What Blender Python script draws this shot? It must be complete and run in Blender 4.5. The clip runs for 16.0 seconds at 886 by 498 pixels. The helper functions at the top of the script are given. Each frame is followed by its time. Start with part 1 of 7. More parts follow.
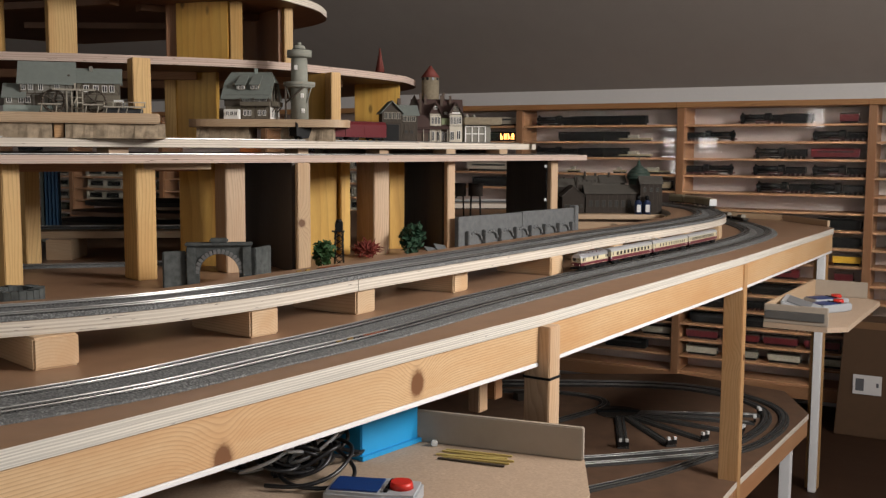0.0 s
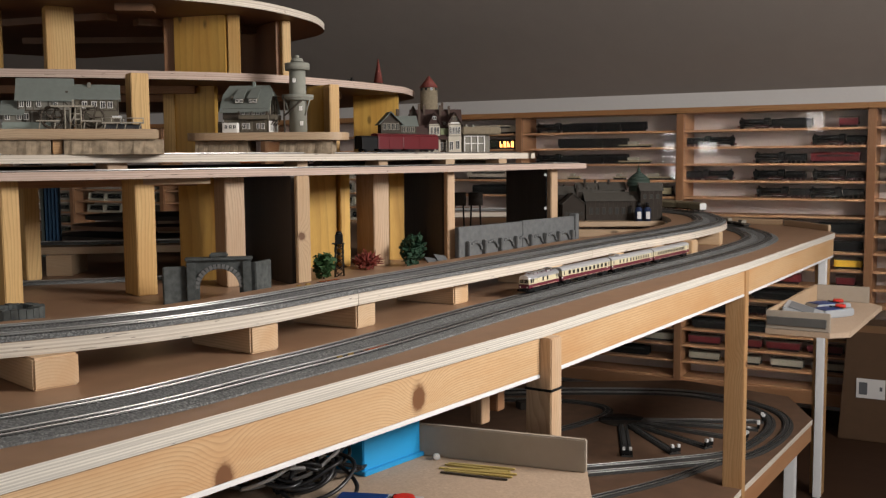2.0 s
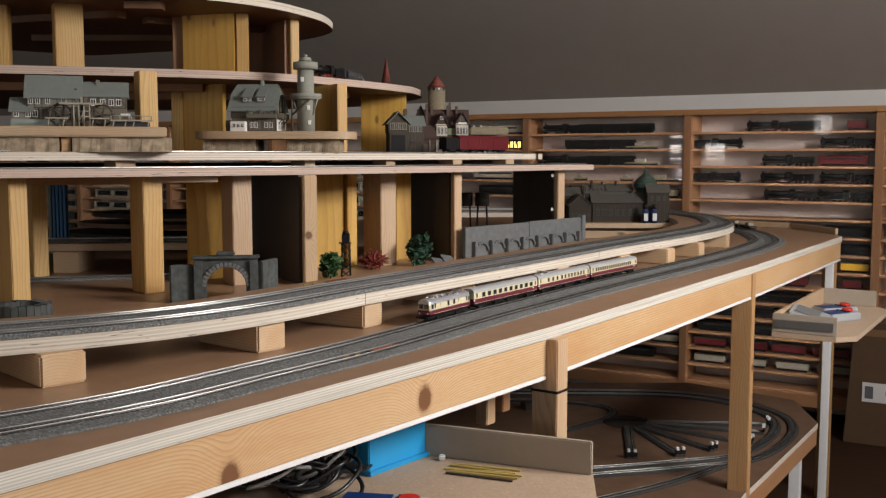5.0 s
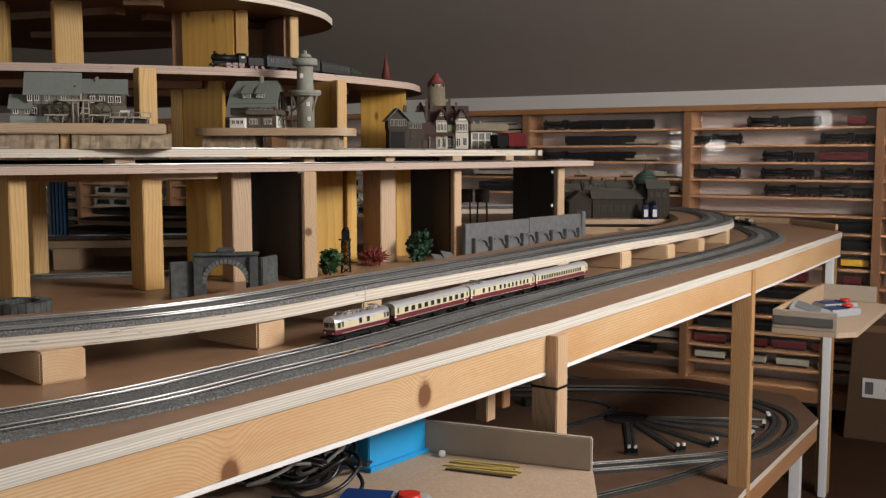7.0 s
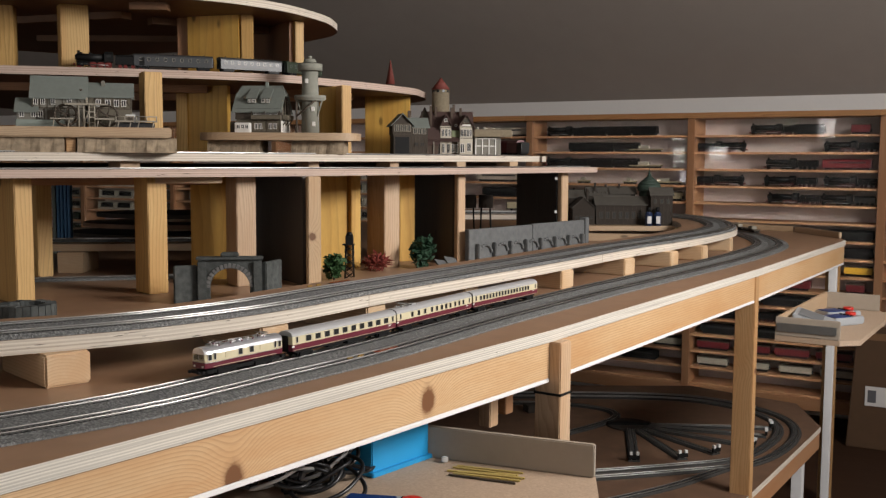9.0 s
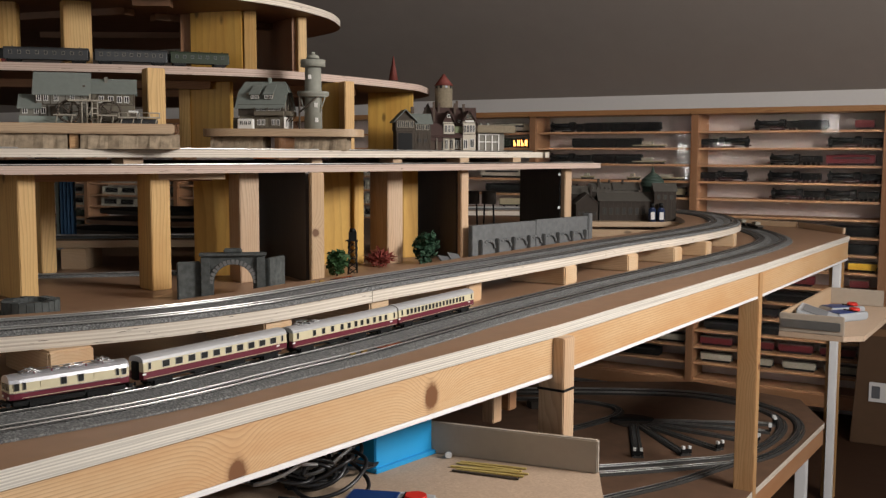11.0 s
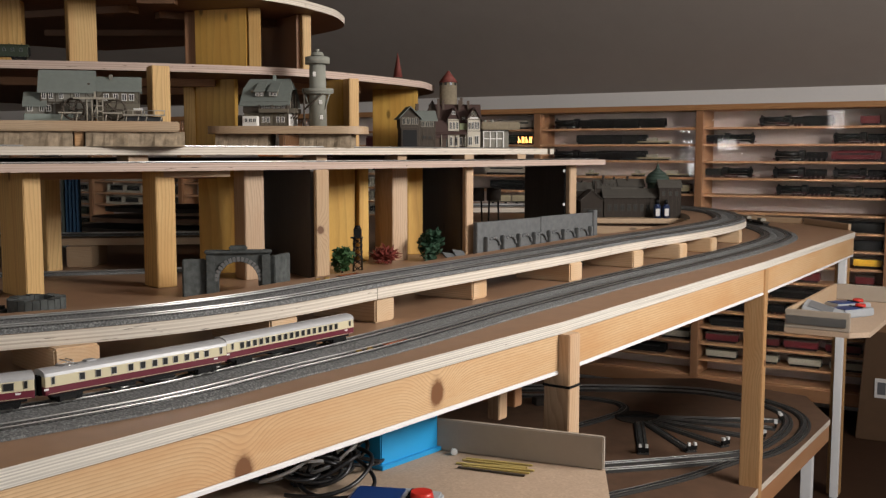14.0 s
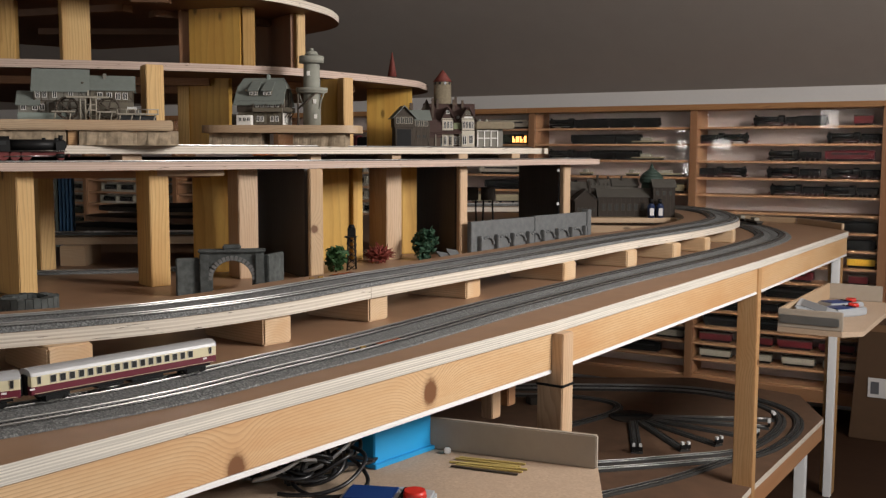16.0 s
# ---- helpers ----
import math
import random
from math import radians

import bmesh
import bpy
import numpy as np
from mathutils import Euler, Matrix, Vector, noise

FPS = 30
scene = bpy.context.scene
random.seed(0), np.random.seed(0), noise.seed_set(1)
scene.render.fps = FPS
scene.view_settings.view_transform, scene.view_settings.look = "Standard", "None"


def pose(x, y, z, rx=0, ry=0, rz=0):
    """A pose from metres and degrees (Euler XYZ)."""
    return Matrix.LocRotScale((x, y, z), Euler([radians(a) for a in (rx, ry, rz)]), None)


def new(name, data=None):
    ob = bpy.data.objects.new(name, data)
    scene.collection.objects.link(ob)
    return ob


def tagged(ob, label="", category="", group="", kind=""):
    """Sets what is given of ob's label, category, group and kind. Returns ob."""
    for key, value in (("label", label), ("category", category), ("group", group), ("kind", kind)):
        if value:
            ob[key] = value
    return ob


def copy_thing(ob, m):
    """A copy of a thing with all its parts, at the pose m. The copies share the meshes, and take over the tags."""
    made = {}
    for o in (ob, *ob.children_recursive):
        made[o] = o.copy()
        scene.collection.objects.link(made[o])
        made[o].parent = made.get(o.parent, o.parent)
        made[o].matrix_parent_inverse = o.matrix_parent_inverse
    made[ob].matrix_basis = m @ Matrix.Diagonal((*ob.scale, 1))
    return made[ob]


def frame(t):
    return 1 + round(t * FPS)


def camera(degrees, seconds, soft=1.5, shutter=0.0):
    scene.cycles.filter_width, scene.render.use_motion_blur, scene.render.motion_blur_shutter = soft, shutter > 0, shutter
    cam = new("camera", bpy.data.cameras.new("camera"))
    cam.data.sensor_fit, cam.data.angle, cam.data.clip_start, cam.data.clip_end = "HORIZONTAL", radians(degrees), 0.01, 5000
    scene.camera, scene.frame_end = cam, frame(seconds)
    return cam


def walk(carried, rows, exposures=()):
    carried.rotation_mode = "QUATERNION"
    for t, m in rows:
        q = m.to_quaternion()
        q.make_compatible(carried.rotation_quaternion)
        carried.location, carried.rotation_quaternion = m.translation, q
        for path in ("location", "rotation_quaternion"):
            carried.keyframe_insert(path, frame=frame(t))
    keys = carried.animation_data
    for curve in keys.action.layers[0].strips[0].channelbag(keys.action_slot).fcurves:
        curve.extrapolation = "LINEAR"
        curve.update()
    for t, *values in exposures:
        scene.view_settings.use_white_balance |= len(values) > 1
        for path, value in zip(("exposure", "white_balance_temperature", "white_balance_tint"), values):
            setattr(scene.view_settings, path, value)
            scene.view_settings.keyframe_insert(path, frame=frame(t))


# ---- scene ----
cam = camera(47.54, 16.0, soft=1.3)
TABLE_Z = 1.08
PATH = [
    (0, pose(0.0003, -0.0058, 1.3886, 84.370, -0.314, -0.403)),
    (0.5, pose(0.0006, -0.0026, 1.3934, 84.382, -0.115, -0.261)),
    (1, pose(0.0034, -0.0015, 1.3964, 84.306, 0.107, -0.350)),
    (1.5, pose(0.0034, -0.0009, 1.3985, 84.682, 0.538, -0.311)),
    (2, pose(0.0033, -0.0017, 1.3991, 84.760, 0.437, -0.392)),
    (2.5, pose(0.0040, -0.0029, 1.4020, 84.951, -0.009, -0.442)),
    (3, pose(0.0033, -0.0061, 1.4018, 84.960, -0.162, -0.393)),
    (3.5, pose(0.0026, -0.0015, 1.4005, 84.920, -0.337, -0.253)),
    (4, pose(0.0010, -0.0011, 1.4012, 84.809, -0.238, -0.103)),
    (6.3, pose(-0.0003, -0.0007, 1.4001, 84.672, 0.072, -0.107)),
    (6.5, pose(0.0005, -0.0021, 1.4007, 84.585, -0.098, -0.084)),
    (7, pose(0.0012, -0.0002, 1.4002, 84.546, 0.057, -0.031)),
    (7.5, pose(-0.0000, 0.0000, 1.4000, 84.608, -0.000, 0.000)),
    (8, pose(-0.0001, -0.0003, 1.3995, 84.705, -0.052, -0.041)),
    (8.5, pose(-0.0012, -0.0024, 1.4016, 84.823, -0.236, 0.061)),
    (9, pose(-0.0018, -0.0031, 1.4019, 84.834, -0.309, 0.147)),
    (11.5, pose(-0.0018, -0.0013, 1.4003, 84.608, -0.200, 0.345)),
    (12, pose(-0.0008, -0.0017, 1.4008, 84.739, -0.133, 0.283)),
    (12.5, pose(-0.0010, -0.0032, 1.4016, 84.739, -0.140, 0.301)),
    (13, pose(-0.0034, -0.0015, 1.4004, 84.567, -0.251, 0.463)),
    (13.5, pose(-0.0038, -0.0003, 1.3992, 84.426, -0.152, 0.538)),
    (14, pose(-0.0031, -0.0007, 1.3995, 84.474, -0.070, 0.566)),
    (14.5, pose(-0.0032, -0.0012, 1.3995, 84.491, -0.036, 0.512)),
    (15, pose(-0.0014, -0.0020, 1.4003, 84.455, -0.055, 0.422)),
    (15.5, pose(-0.0012, -0.0024, 1.4017, 84.559, -0.053, 0.373)),
    (16, pose(-0.0005, -0.0028, 1.3991, 84.443, -0.134, 0.281)),
]

walk(cam, PATH, exposures=[(0, 0.0), (16, 0.0)])

# ---- light ----
world = bpy.data.worlds.new("daylight")
scene.world = world
world.use_nodes = True
sky = world.node_tree.nodes.new("ShaderNodeTexSky")
sky.sky_type, sky.sun_disc, sky.sun_elevation, sky.sun_rotation = "NISHITA", False, radians(35), radians(120)
world.node_tree.links.new(sky.outputs[0], world.node_tree.nodes["Background"].inputs[0])
world.node_tree.nodes["Background"].inputs[1].default_value = 0.12

AX, AY = Vector((0.866, -0.5, 0)), Vector((0.5, 0.866, 0))   # the room's own axes: along the cabinet wall, and towards it


def room(u, v, z=0.0):
    return AX * u + AY * v + Vector((0, 0, z))


def room_pose(u, v, z=0.0, turn=0.0):
    return Matrix.Translation(room(u, v, z)) @ pose(0, 0, 0, 0, 0, turn - 30)


def window_lamp(u, v, z, w, h, turn, power, tint):
    data = bpy.data.lights.new("window_light", "AREA")
    data.shape, data.size, data.size_y, data.energy, data.color = "RECTANGLE", w, h, power, tint
    ob = new("window_light", data)
    ob.matrix_world = room_pose(u, v, z, turn) @ pose(0, 0, 0, 90, 0, 0)
    return ob


DAY = (1.0, 0.955, 0.92)
WINDOWS_RIGHT = [(-0.6, 1.2), (2.15, 1.2), (4.1, 1.2)]          # v and width, in the wall on the right
WINDOWS_BACK = [(-4.31, 0.24, 1.04, 1.84), (-3.745, 0.47, 1.34, 1.94), (-2.945, 0.18, 0.94, 1.29), (-2.335, 0.26, 1.68, 1.96), (0.3, 1.2, 1.2, 2.1)]   # u, width, sill and head, in the wall behind
PANES_BACK = [(-4.32, 0.18, 1.67, 1.81), (-4.315, 0.15, 1.44, 1.57), (-4.31, 0.18, 1.30, 1.40), (-4.25, 0.08, 1.07, 1.24), (-3.755, 0.41, 1.71, 1.91), (-3.705, 0.35, 1.37, 1.58), (-2.99, 0.04, 0.97, 1.28), (-2.90, 0.04, 0.95, 1.25), (-2.335, 0.21, 1.69, 1.95)]
for (v, w), power in zip(WINDOWS_RIGHT, (5, 106, 6)):
    window_lamp(1.48, v, 2.24, w - 0.1, 0.66, 90, power, DAY)
for u, w, sill, head in PANES_BACK:
    window_lamp(u, -3.28, (sill + head) / 2, w, head - sill, 0, (26 if sill > 1.68 and u > -4 else 85) * w * (head - sill), DAY)
window_lamp(0.3, -3.28, 1.65, 1.14, 0.84, 0, 9, DAY)

# ---- materials ----


def shader(name, rough=0.6, metal=0.0):
    m = bpy.data.materials.new(name)
    m.use_nodes = True
    n = m.node_tree.nodes
    b = n["Principled BSDF"]
    b.inputs["Roughness"].default_value, b.inputs["Metallic"].default_value = rough, metal
    return m, n, m.node_tree.links, b


def coords(n, l, scale=(1, 1, 1), rot=(0, 0, 0), kind="Object", random=True):
    tc, mp = n.new("ShaderNodeTexCoord"), n.new("ShaderNodeMapping")
    mp.inputs["Scale"].default_value, mp.inputs["Rotation"].default_value = scale, [radians(a) for a in rot]
    l.new(tc.outputs[kind], mp.inputs[0])
    if random:
        info, mul = n.new("ShaderNodeObjectInfo"), n.new("ShaderNodeMath")
        mul.operation, mul.inputs[1].default_value = "MULTIPLY", 13.0
        l.new(info.outputs["Random"], mul.inputs[0])
        l.new(mul.outputs[0], mp.inputs["Location"])
    return mp.outputs[0]


def ramp(n, l, fac, stops):
    r = n.new("ShaderNodeValToRGB")
    e = r.color_ramp.elements
    while len(e) < len(stops):
        e.new(0.5)
    for x, (at, c) in zip(e, stops):
        x.position, x.color = at, (*c, 1)
    l.new(fac, r.inputs[0])
    return r.outputs[0]


def noise_tex(n, l, vec, scale, detail=4, rough=0.55):
    t = n.new("ShaderNodeTexNoise")
    t.inputs["Scale"].default_value, t.inputs["Detail"].default_value, t.inputs["Roughness"].default_value = scale, detail, rough
    l.new(vec, t.inputs["Vector"])
    return t.outputs["Fac"]


def mix(n, l, fac, a, b, mode="MIX"):
    m = n.new("ShaderNodeMix")
    m.data_type, m.blend_type = "RGBA", mode
    for value, slot in ((fac, 0), (a, 6), (b, 7)):
        if isinstance(value, (int, float)):
            m.inputs[slot].default_value = value
        elif isinstance(value, tuple):
            m.inputs[slot].default_value = (*value, 1)
        else:
            l.new(value, m.inputs[slot])
    return m.outputs[2]


def bump(n, l, b, height, strength=0.2, dist=0.001):
    k = n.new("ShaderNodeBump")
    k.inputs["Strength"].default_value, k.inputs["Distance"].default_value = strength, dist
    l.new(height, k.inputs["Height"])
    l.new(k.outputs[0], b.inputs["Normal"])


def plain(name, colour, rough=0.5, metal=0.0, vary=0.12, scale=30, relief=0.05):
    m, n, l, b = shader(name, rough, metal)
    v = coords(n, l)
    f = noise_tex(n, l, v, scale, 5)
    g = noise_tex(n, l, v, scale * 0.13, 3)
    dark = tuple(c * (1 - vary) for c in colour)
    light = tuple(min(1, c * (1 + vary)) for c in colour)
    c1 = ramp(n, l, f, [(0.3, dark), (0.7, light)])
    l.new(mix(n, l, g, c1, tuple(c * (1 - vary * 0.6) for c in colour)), b.inputs["Base Color"])
    bump(n, l, b, f, relief, 0.0006)
    return m


def calc(n, l, op, a, b=None, c=None):
    m = n.new("ShaderNodeMath")
    m.operation = op
    for i, v in enumerate((a, b, c)):
        if v is None:
            continue
        if isinstance(v, (int, float)):
            m.inputs[i].default_value = v
        else:
            l.new(v, m.inputs[i])
    return m.outputs[0]


def wood(name, light, dark, axis="X", ring=55, rough=0.55, knots=True, tone=0.12, spots=(), contrast=1.0, heart=None, warp_by=0.085):
    """Sawn softwood with grain along one axis of its object. spots: knots at known places, (x, y, z, radius), round which the grain bends."""
    m, n, l, b = shader(name, rough)
    fixed = bool(spots)
    stretch = {"X": (0.16, 1, 1), "Y": (1, 0.16, 1), "Z": (1, 1, 0.16)}[axis]
    v = coords(n, l, stretch, random=not fixed)
    warp = noise_tex(n, l, v, 9, 3)
    sep = n.new("ShaderNodeSeparateXYZ")
    l.new(v, sep.inputs[0])
    a, c = [i for i in "XYZ" if i != axis]
    phase = calc(n, l, "ADD", sep.outputs[a], calc(n, l, "MULTIPLY", sep.outputs[c], 0.6 if axis == "Z" else 1.0))
    if heart:
        # growth rings round the heart of the log, (across, up)
        raw0 = n.new("ShaderNodeSeparateXYZ")
        l.new(n.new("ShaderNodeTexCoord").outputs["Object"], raw0.inputs[0])
        rnd = calc(n, l, "MULTIPLY", n.new("ShaderNodeObjectInfo").outputs["Random"], 0.05)
        dx = calc(n, l, "ADD", calc(n, l, "SUBTRACT", raw0.outputs["X"], heart[0]), rnd)
        dz = calc(n, l, "SUBTRACT", raw0.outputs["Z"], heart[1])
        phase = calc(n, l, "SQRT", calc(n, l, "ADD", calc(n, l, "MULTIPLY", dx, dx), calc(n, l, "MULTIPLY", dz, dz)))
    phase = calc(n, l, "MULTIPLY_ADD", warp, 0.012 if heart else warp_by, phase)
    raw = n.new("ShaderNodeTexCoord").outputs["Object"]
    marks = []
    for x, y, z, r in spots:
        d = n.new("ShaderNodeVectorMath")
        d.operation = "SUBTRACT"
        l.new(raw, d.inputs[0])
        d.inputs[1].default_value = (x, y, z)
        k = n.new("ShaderNodeVectorMath")
        k.operation = "MULTIPLY"
        l.new(d.outputs[0], k.inputs[0])
        k.inputs[1].default_value = {"X": (0.95, 0, 0.72), "Y": (0, 0.95, 0.72), "Z": (0.9, 0, 0.8)}[axis]
        ln = n.new("ShaderNodeVectorMath")
        ln.operation = "LENGTH"
        l.new(k.outputs[0], ln.inputs[0])
        dist = ln.outputs["Value"]
        swell = calc(n, l, "EXPONENT", calc(n, l, "MULTIPLY", calc(n, l, "MULTIPLY", dist, dist), -1 / (r * 3.2) ** 2))
        phase = calc(n, l, "MULTIPLY_ADD", swell, r * 2.4, phase)
        marks.append((dist, r))
    fr = calc(n, l, "FRACT", calc(n, l, "MULTIPLY", phase, ring * 3.0))
    deep = tuple(p * (1 - 0.35 * contrast) + q * 0 for p, q in zip(dark, dark))
    mid = tuple((p * 0.75 + q * 0.25) for p, q in zip(light, dark))
    grain = ramp(n, l, fr, [(0.0, light), (0.5, mid), (0.88, tuple(p * (1 - contrast * 0.6) + q * contrast * 0.6 for p, q in zip(mid, deep))), (1.0, light)])
    fine = noise_tex(n, l, v, 320, 3)
    col = mix(n, l, 0.25, grain, ramp(n, l, fine, [(0.35, dark), (0.65, light)]))
    big = noise_tex(n, l, coords(n, l, (1, 1, 1)), 4, 2)
    col = mix(n, l, ramp(n, l, big, [(0.35, (0, 0, 0)), (0.7, (0.45, 0.45, 0.45))]), col, tuple((p + q) / 2.1 for p, q in zip(light, dark)))
    # broad resinous streaks along the grain
    streak = noise_tex(n, l, v, 16, 4)
    col = mix(n, l, ramp(n, l, streak, [(0.42, (0, 0, 0)), (0.68, (0.62, 0.62, 0.62))]), col, (dark[0] * 1.05, dark[1] * 0.95, dark[2] * 0.85))
    info = n.new("ShaderNodeObjectInfo")
    col = mix(n, l, 1.0, col, ramp(n, l, info.outputs["Random"], [(0, (1 - tone,) * 3), (1, (1.0, 1.0, 1.0))]), "MULTIPLY")
    for dist, r in marks:
        edge = calc(n, l, "MULTIPLY_ADD", noise_tex(n, l, raw, 120, 3), r * 0.5, calc(n, l, "SUBTRACT", dist, r * 0.25))
        col = mix(n, l, ramp(n, l, calc(n, l, "DIVIDE", edge, r * 2), [(0.40, (1, 1, 1)), (0.55, (0.25, 0.25, 0.25)), (0.75, (0, 0, 0))]), col, (dark[0] * 0.32, dark[1] * 0.23, dark[2] * 0.18))
    if knots:
        vo = n.new("ShaderNodeTexVoronoi")
        kv = {"X": (0.45, 1, 1), "Y": (1, 0.45, 1), "Z": (1, 1, 0.45)}[axis]
        vo.inputs["Scale"].default_value = 7.0
        l.new(coords(n, l, kv), vo.inputs["Vector"])
        spot = ramp(n, l, vo.outputs["Distance"], [(0.03, (1, 1, 1)), (0.06, (0, 0, 0))])
        col = mix(n, l, spot, col, tuple(c * 0.4 for c in dark))
    l.new(col, b.inputs["Base Color"])
    bump(n, l, b, fine, 0.12, 0.0008)
    return m


def ply_edge(name, light, dark, layers=7, thick=0.02, tears=True):
    """The cut edge of plywood: thin level layers, with gaps and tears."""
    m, n, l, b = shader(name, 0.75)
    v = coords(n, l, random=False)
    sep = n.new("ShaderNodeSeparateXYZ")
    l.new(v, sep.inputs[0])
    wob = noise_tex(n, l, coords(n, l, (14, 14, 30)), 1.0, 3)
    ma = n.new("ShaderNodeMath")
    ma.operation, ma.inputs[1].default_value = "MULTIPLY_ADD", 0.002
    l.new(wob, ma.inputs[0])
    l.new(sep.outputs["Z"], ma.inputs[2])
    mu = n.new("ShaderNodeMath")
    mu.operation, mu.inputs[1].default_value = "MULTIPLY", layers / 2.0 / thick
    l.new(ma.outputs[0], mu.inputs[0])
    fr = n.new("ShaderNodeMath")
    fr.operation = "FRACT"
    l.new(mu.outputs[0], fr.inputs[0])
    mid = tuple((p * 0.6 + q * 0.4) for p, q in zip(light, dark))
    col = ramp(n, l, fr.outputs[0], [(0.0, light), (0.44, light), (0.5, mid), (0.9, mid), (1.0, light)])
    streak = noise_tex(n, l, coords(n, l, (2.5, 2.5, 520)), 1.0, 4, 0.6)
    col = mix(n, l, ramp(n, l, streak, [(0.45, (0, 0, 0)), (0.75, (0.8, 0.8, 0.8))]), col, dark)
    tear = noise_tex(n, l, coords(n, l, (30, 30, 420)), 1.0, 2, 0.4)
    col = mix(n, l, ramp(n, l, tear, [(0.69 if tears else 0.76, (0, 0, 0)), (0.74 if tears else 0.80, (1, 1, 1))]), col, tuple(c * 0.3 for c in dark))
    l.new(col, b.inputs["Base Color"])
    bump(n, l, b, streak, 0.3, 0.001)
    return m


PINE = wood("pine", (0.69, 0.47, 0.26), (0.50, 0.28, 0.12), "X", warp_by=0.022)
PINE_FRONT = wood("pine_with_knots", (0.70, 0.49, 0.28), (0.52, 0.30, 0.135), "X", ring=72, warp_by=0.018, knots=False, spots=((1.785, 0.004, 1.0165, 0.0160), (1.380, 0.004, 0.9935, 0.0150)), contrast=1.1)
PINE_PALE = wood("pine_pale", (0.54, 0.40, 0.26), (0.41, 0.28, 0.17), "X", ring=80)
PINE_BLOCK = wood("pine_end_grain", (0.68, 0.50, 0.32), (0.50, 0.33, 0.18), "Y", ring=75, knots=False, heart=(0.02, TABLE_Z - 0.03))
PINE_UP = wood("pine_upright", (0.58, 0.36, 0.16), (0.42, 0.23, 0.08), "Z", tone=0.2)
PINE_LEG = wood("pine_leg_with_knot", (0.56, 0.34, 0.16), (0.40, 0.21, 0.08), "Z", spots=((0.006, 0.0, 0.773, 0.008),), knots=False)
PINE_UP_PALE = wood("pine_upright_pale", (0.64, 0.46, 0.30), (0.47, 0.30, 0.17), "Z", tone=0.15)
PINE_KNOT = wood("pine_post_with_knot", (0.64, 0.47, 0.29), (0.47, 0.30, 0.16), "Z", spots=((-0.006, 0.0, 1.2055, 0.008),), knots=False)
SHUTTERING = wood("yellow_shuttering", (0.74, 0.45, 0.10), (0.52, 0.28, 0.05), "Z", ring=14, tone=0.15, contrast=0.9)
PINE_YELLOW = wood("yellowed_pine_upright", (0.64, 0.41, 0.15), (0.46, 0.26, 0.075), "Z", ring=40, tone=0.15, contrast=1.2)
LOW_TOP = plain("dark_brown_board", (0.17, 0.098, 0.060), 0.55, vary=0.3, scale=16)
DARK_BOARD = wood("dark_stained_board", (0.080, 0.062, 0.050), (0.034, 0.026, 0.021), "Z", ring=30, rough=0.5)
CAB_WOOD = wood("cabinet_pine", (0.46, 0.25, 0.13), (0.34, 0.17, 0.08), "X", knots=False)
CAB_UP = wood("cabinet_pine_upright", (0.42, 0.22, 0.11), (0.31, 0.15, 0.07), "Z", knots=False)
CAB_TOP = wood("cabinet_top_pine", (0.52, 0.27, 0.11), (0.36, 0.16, 0.055), "X", ring=40, knots=False, contrast=1.3)
PLY = ply_edge("plywood_edge", (0.68, 0.62, 0.53), (0.36, 0.29, 0.22))
PLY_TABLE = ply_edge("plywood_table_edge", (0.70, 0.66, 0.58), (0.27, 0.245, 0.21), layers=11, tears=False)
PLY_PINK = ply_edge("plywood_edge_pinkish", (0.54, 0.42, 0.35), (0.32, 0.22, 0.17))
HARDBOARD = plain("brown_hardboard", (0.32, 0.19, 0.112), 0.42, vary=0.14, scale=22)
DECK_UNDER = plain("brown_ply_face", (0.20, 0.10, 0.05), 0.6, vary=0.2, scale=20)
CHIPBOARD = plain("raw_chipboard", (0.46, 0.34, 0.24), 0.8, vary=0.22, scale=220, relief=0.3)
WHITE_TRIM = plain("white_trim", (0.8, 0.8, 0.8), 0.4, vary=0.03)
WALL_PAINT = plain("white_wall_paint", (0.74, 0.72, 0.70), 0.8, vary=0.03, scale=60)
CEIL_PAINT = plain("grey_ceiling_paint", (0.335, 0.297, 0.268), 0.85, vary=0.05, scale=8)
FLOOR_WOOD = wood("laminate", (0.05, 0.024, 0.012), (0.033, 0.015, 0.008), "X", ring=12, rough=0.6, knots=False)
FLOOR_WOOD.node_tree.nodes["Principled BSDF"].inputs["Specular IOR Level"].default_value = 0.25
CAB_BACK = plain("white_cabinet_back", (0.56, 0.465, 0.425), 0.6, vary=0.04)
CARDBOARD = plain("cardboard", (0.098, 0.052, 0.024), 0.8, vary=0.1, scale=25)
PAPER = plain("paper_label", (0.72, 0.70, 0.68), 0.7, vary=0.04)
INK = plain("grey_print", (0.12, 0.12, 0.13), 0.7)

# ---- mesh helpers ----


def link_mesh(name, bm, material, parent=None, label=""):
    me = bpy.data.meshes.new(name)
    bmesh.ops.recalc_face_normals(bm, faces=bm.faces)
    bm.to_mesh(me)
    bm.free()
    for m in (material if isinstance(material, (list, tuple)) else [material]):
        me.materials.append(m)
    ob = new(name, me)
    if parent is not None:
        ob.parent = parent
    if label:
        ob["label"] = label
    return ob


def part(name, bm, material, parent, label=""):
    return link_mesh(name, bm, material, parent, label)


def empty(name, m, label, category, group="", kind=""):
    ob = new(name)
    ob.empty_display_size = 0.05
    ob.matrix_world = m
    return tagged(ob, label, category, group, kind)


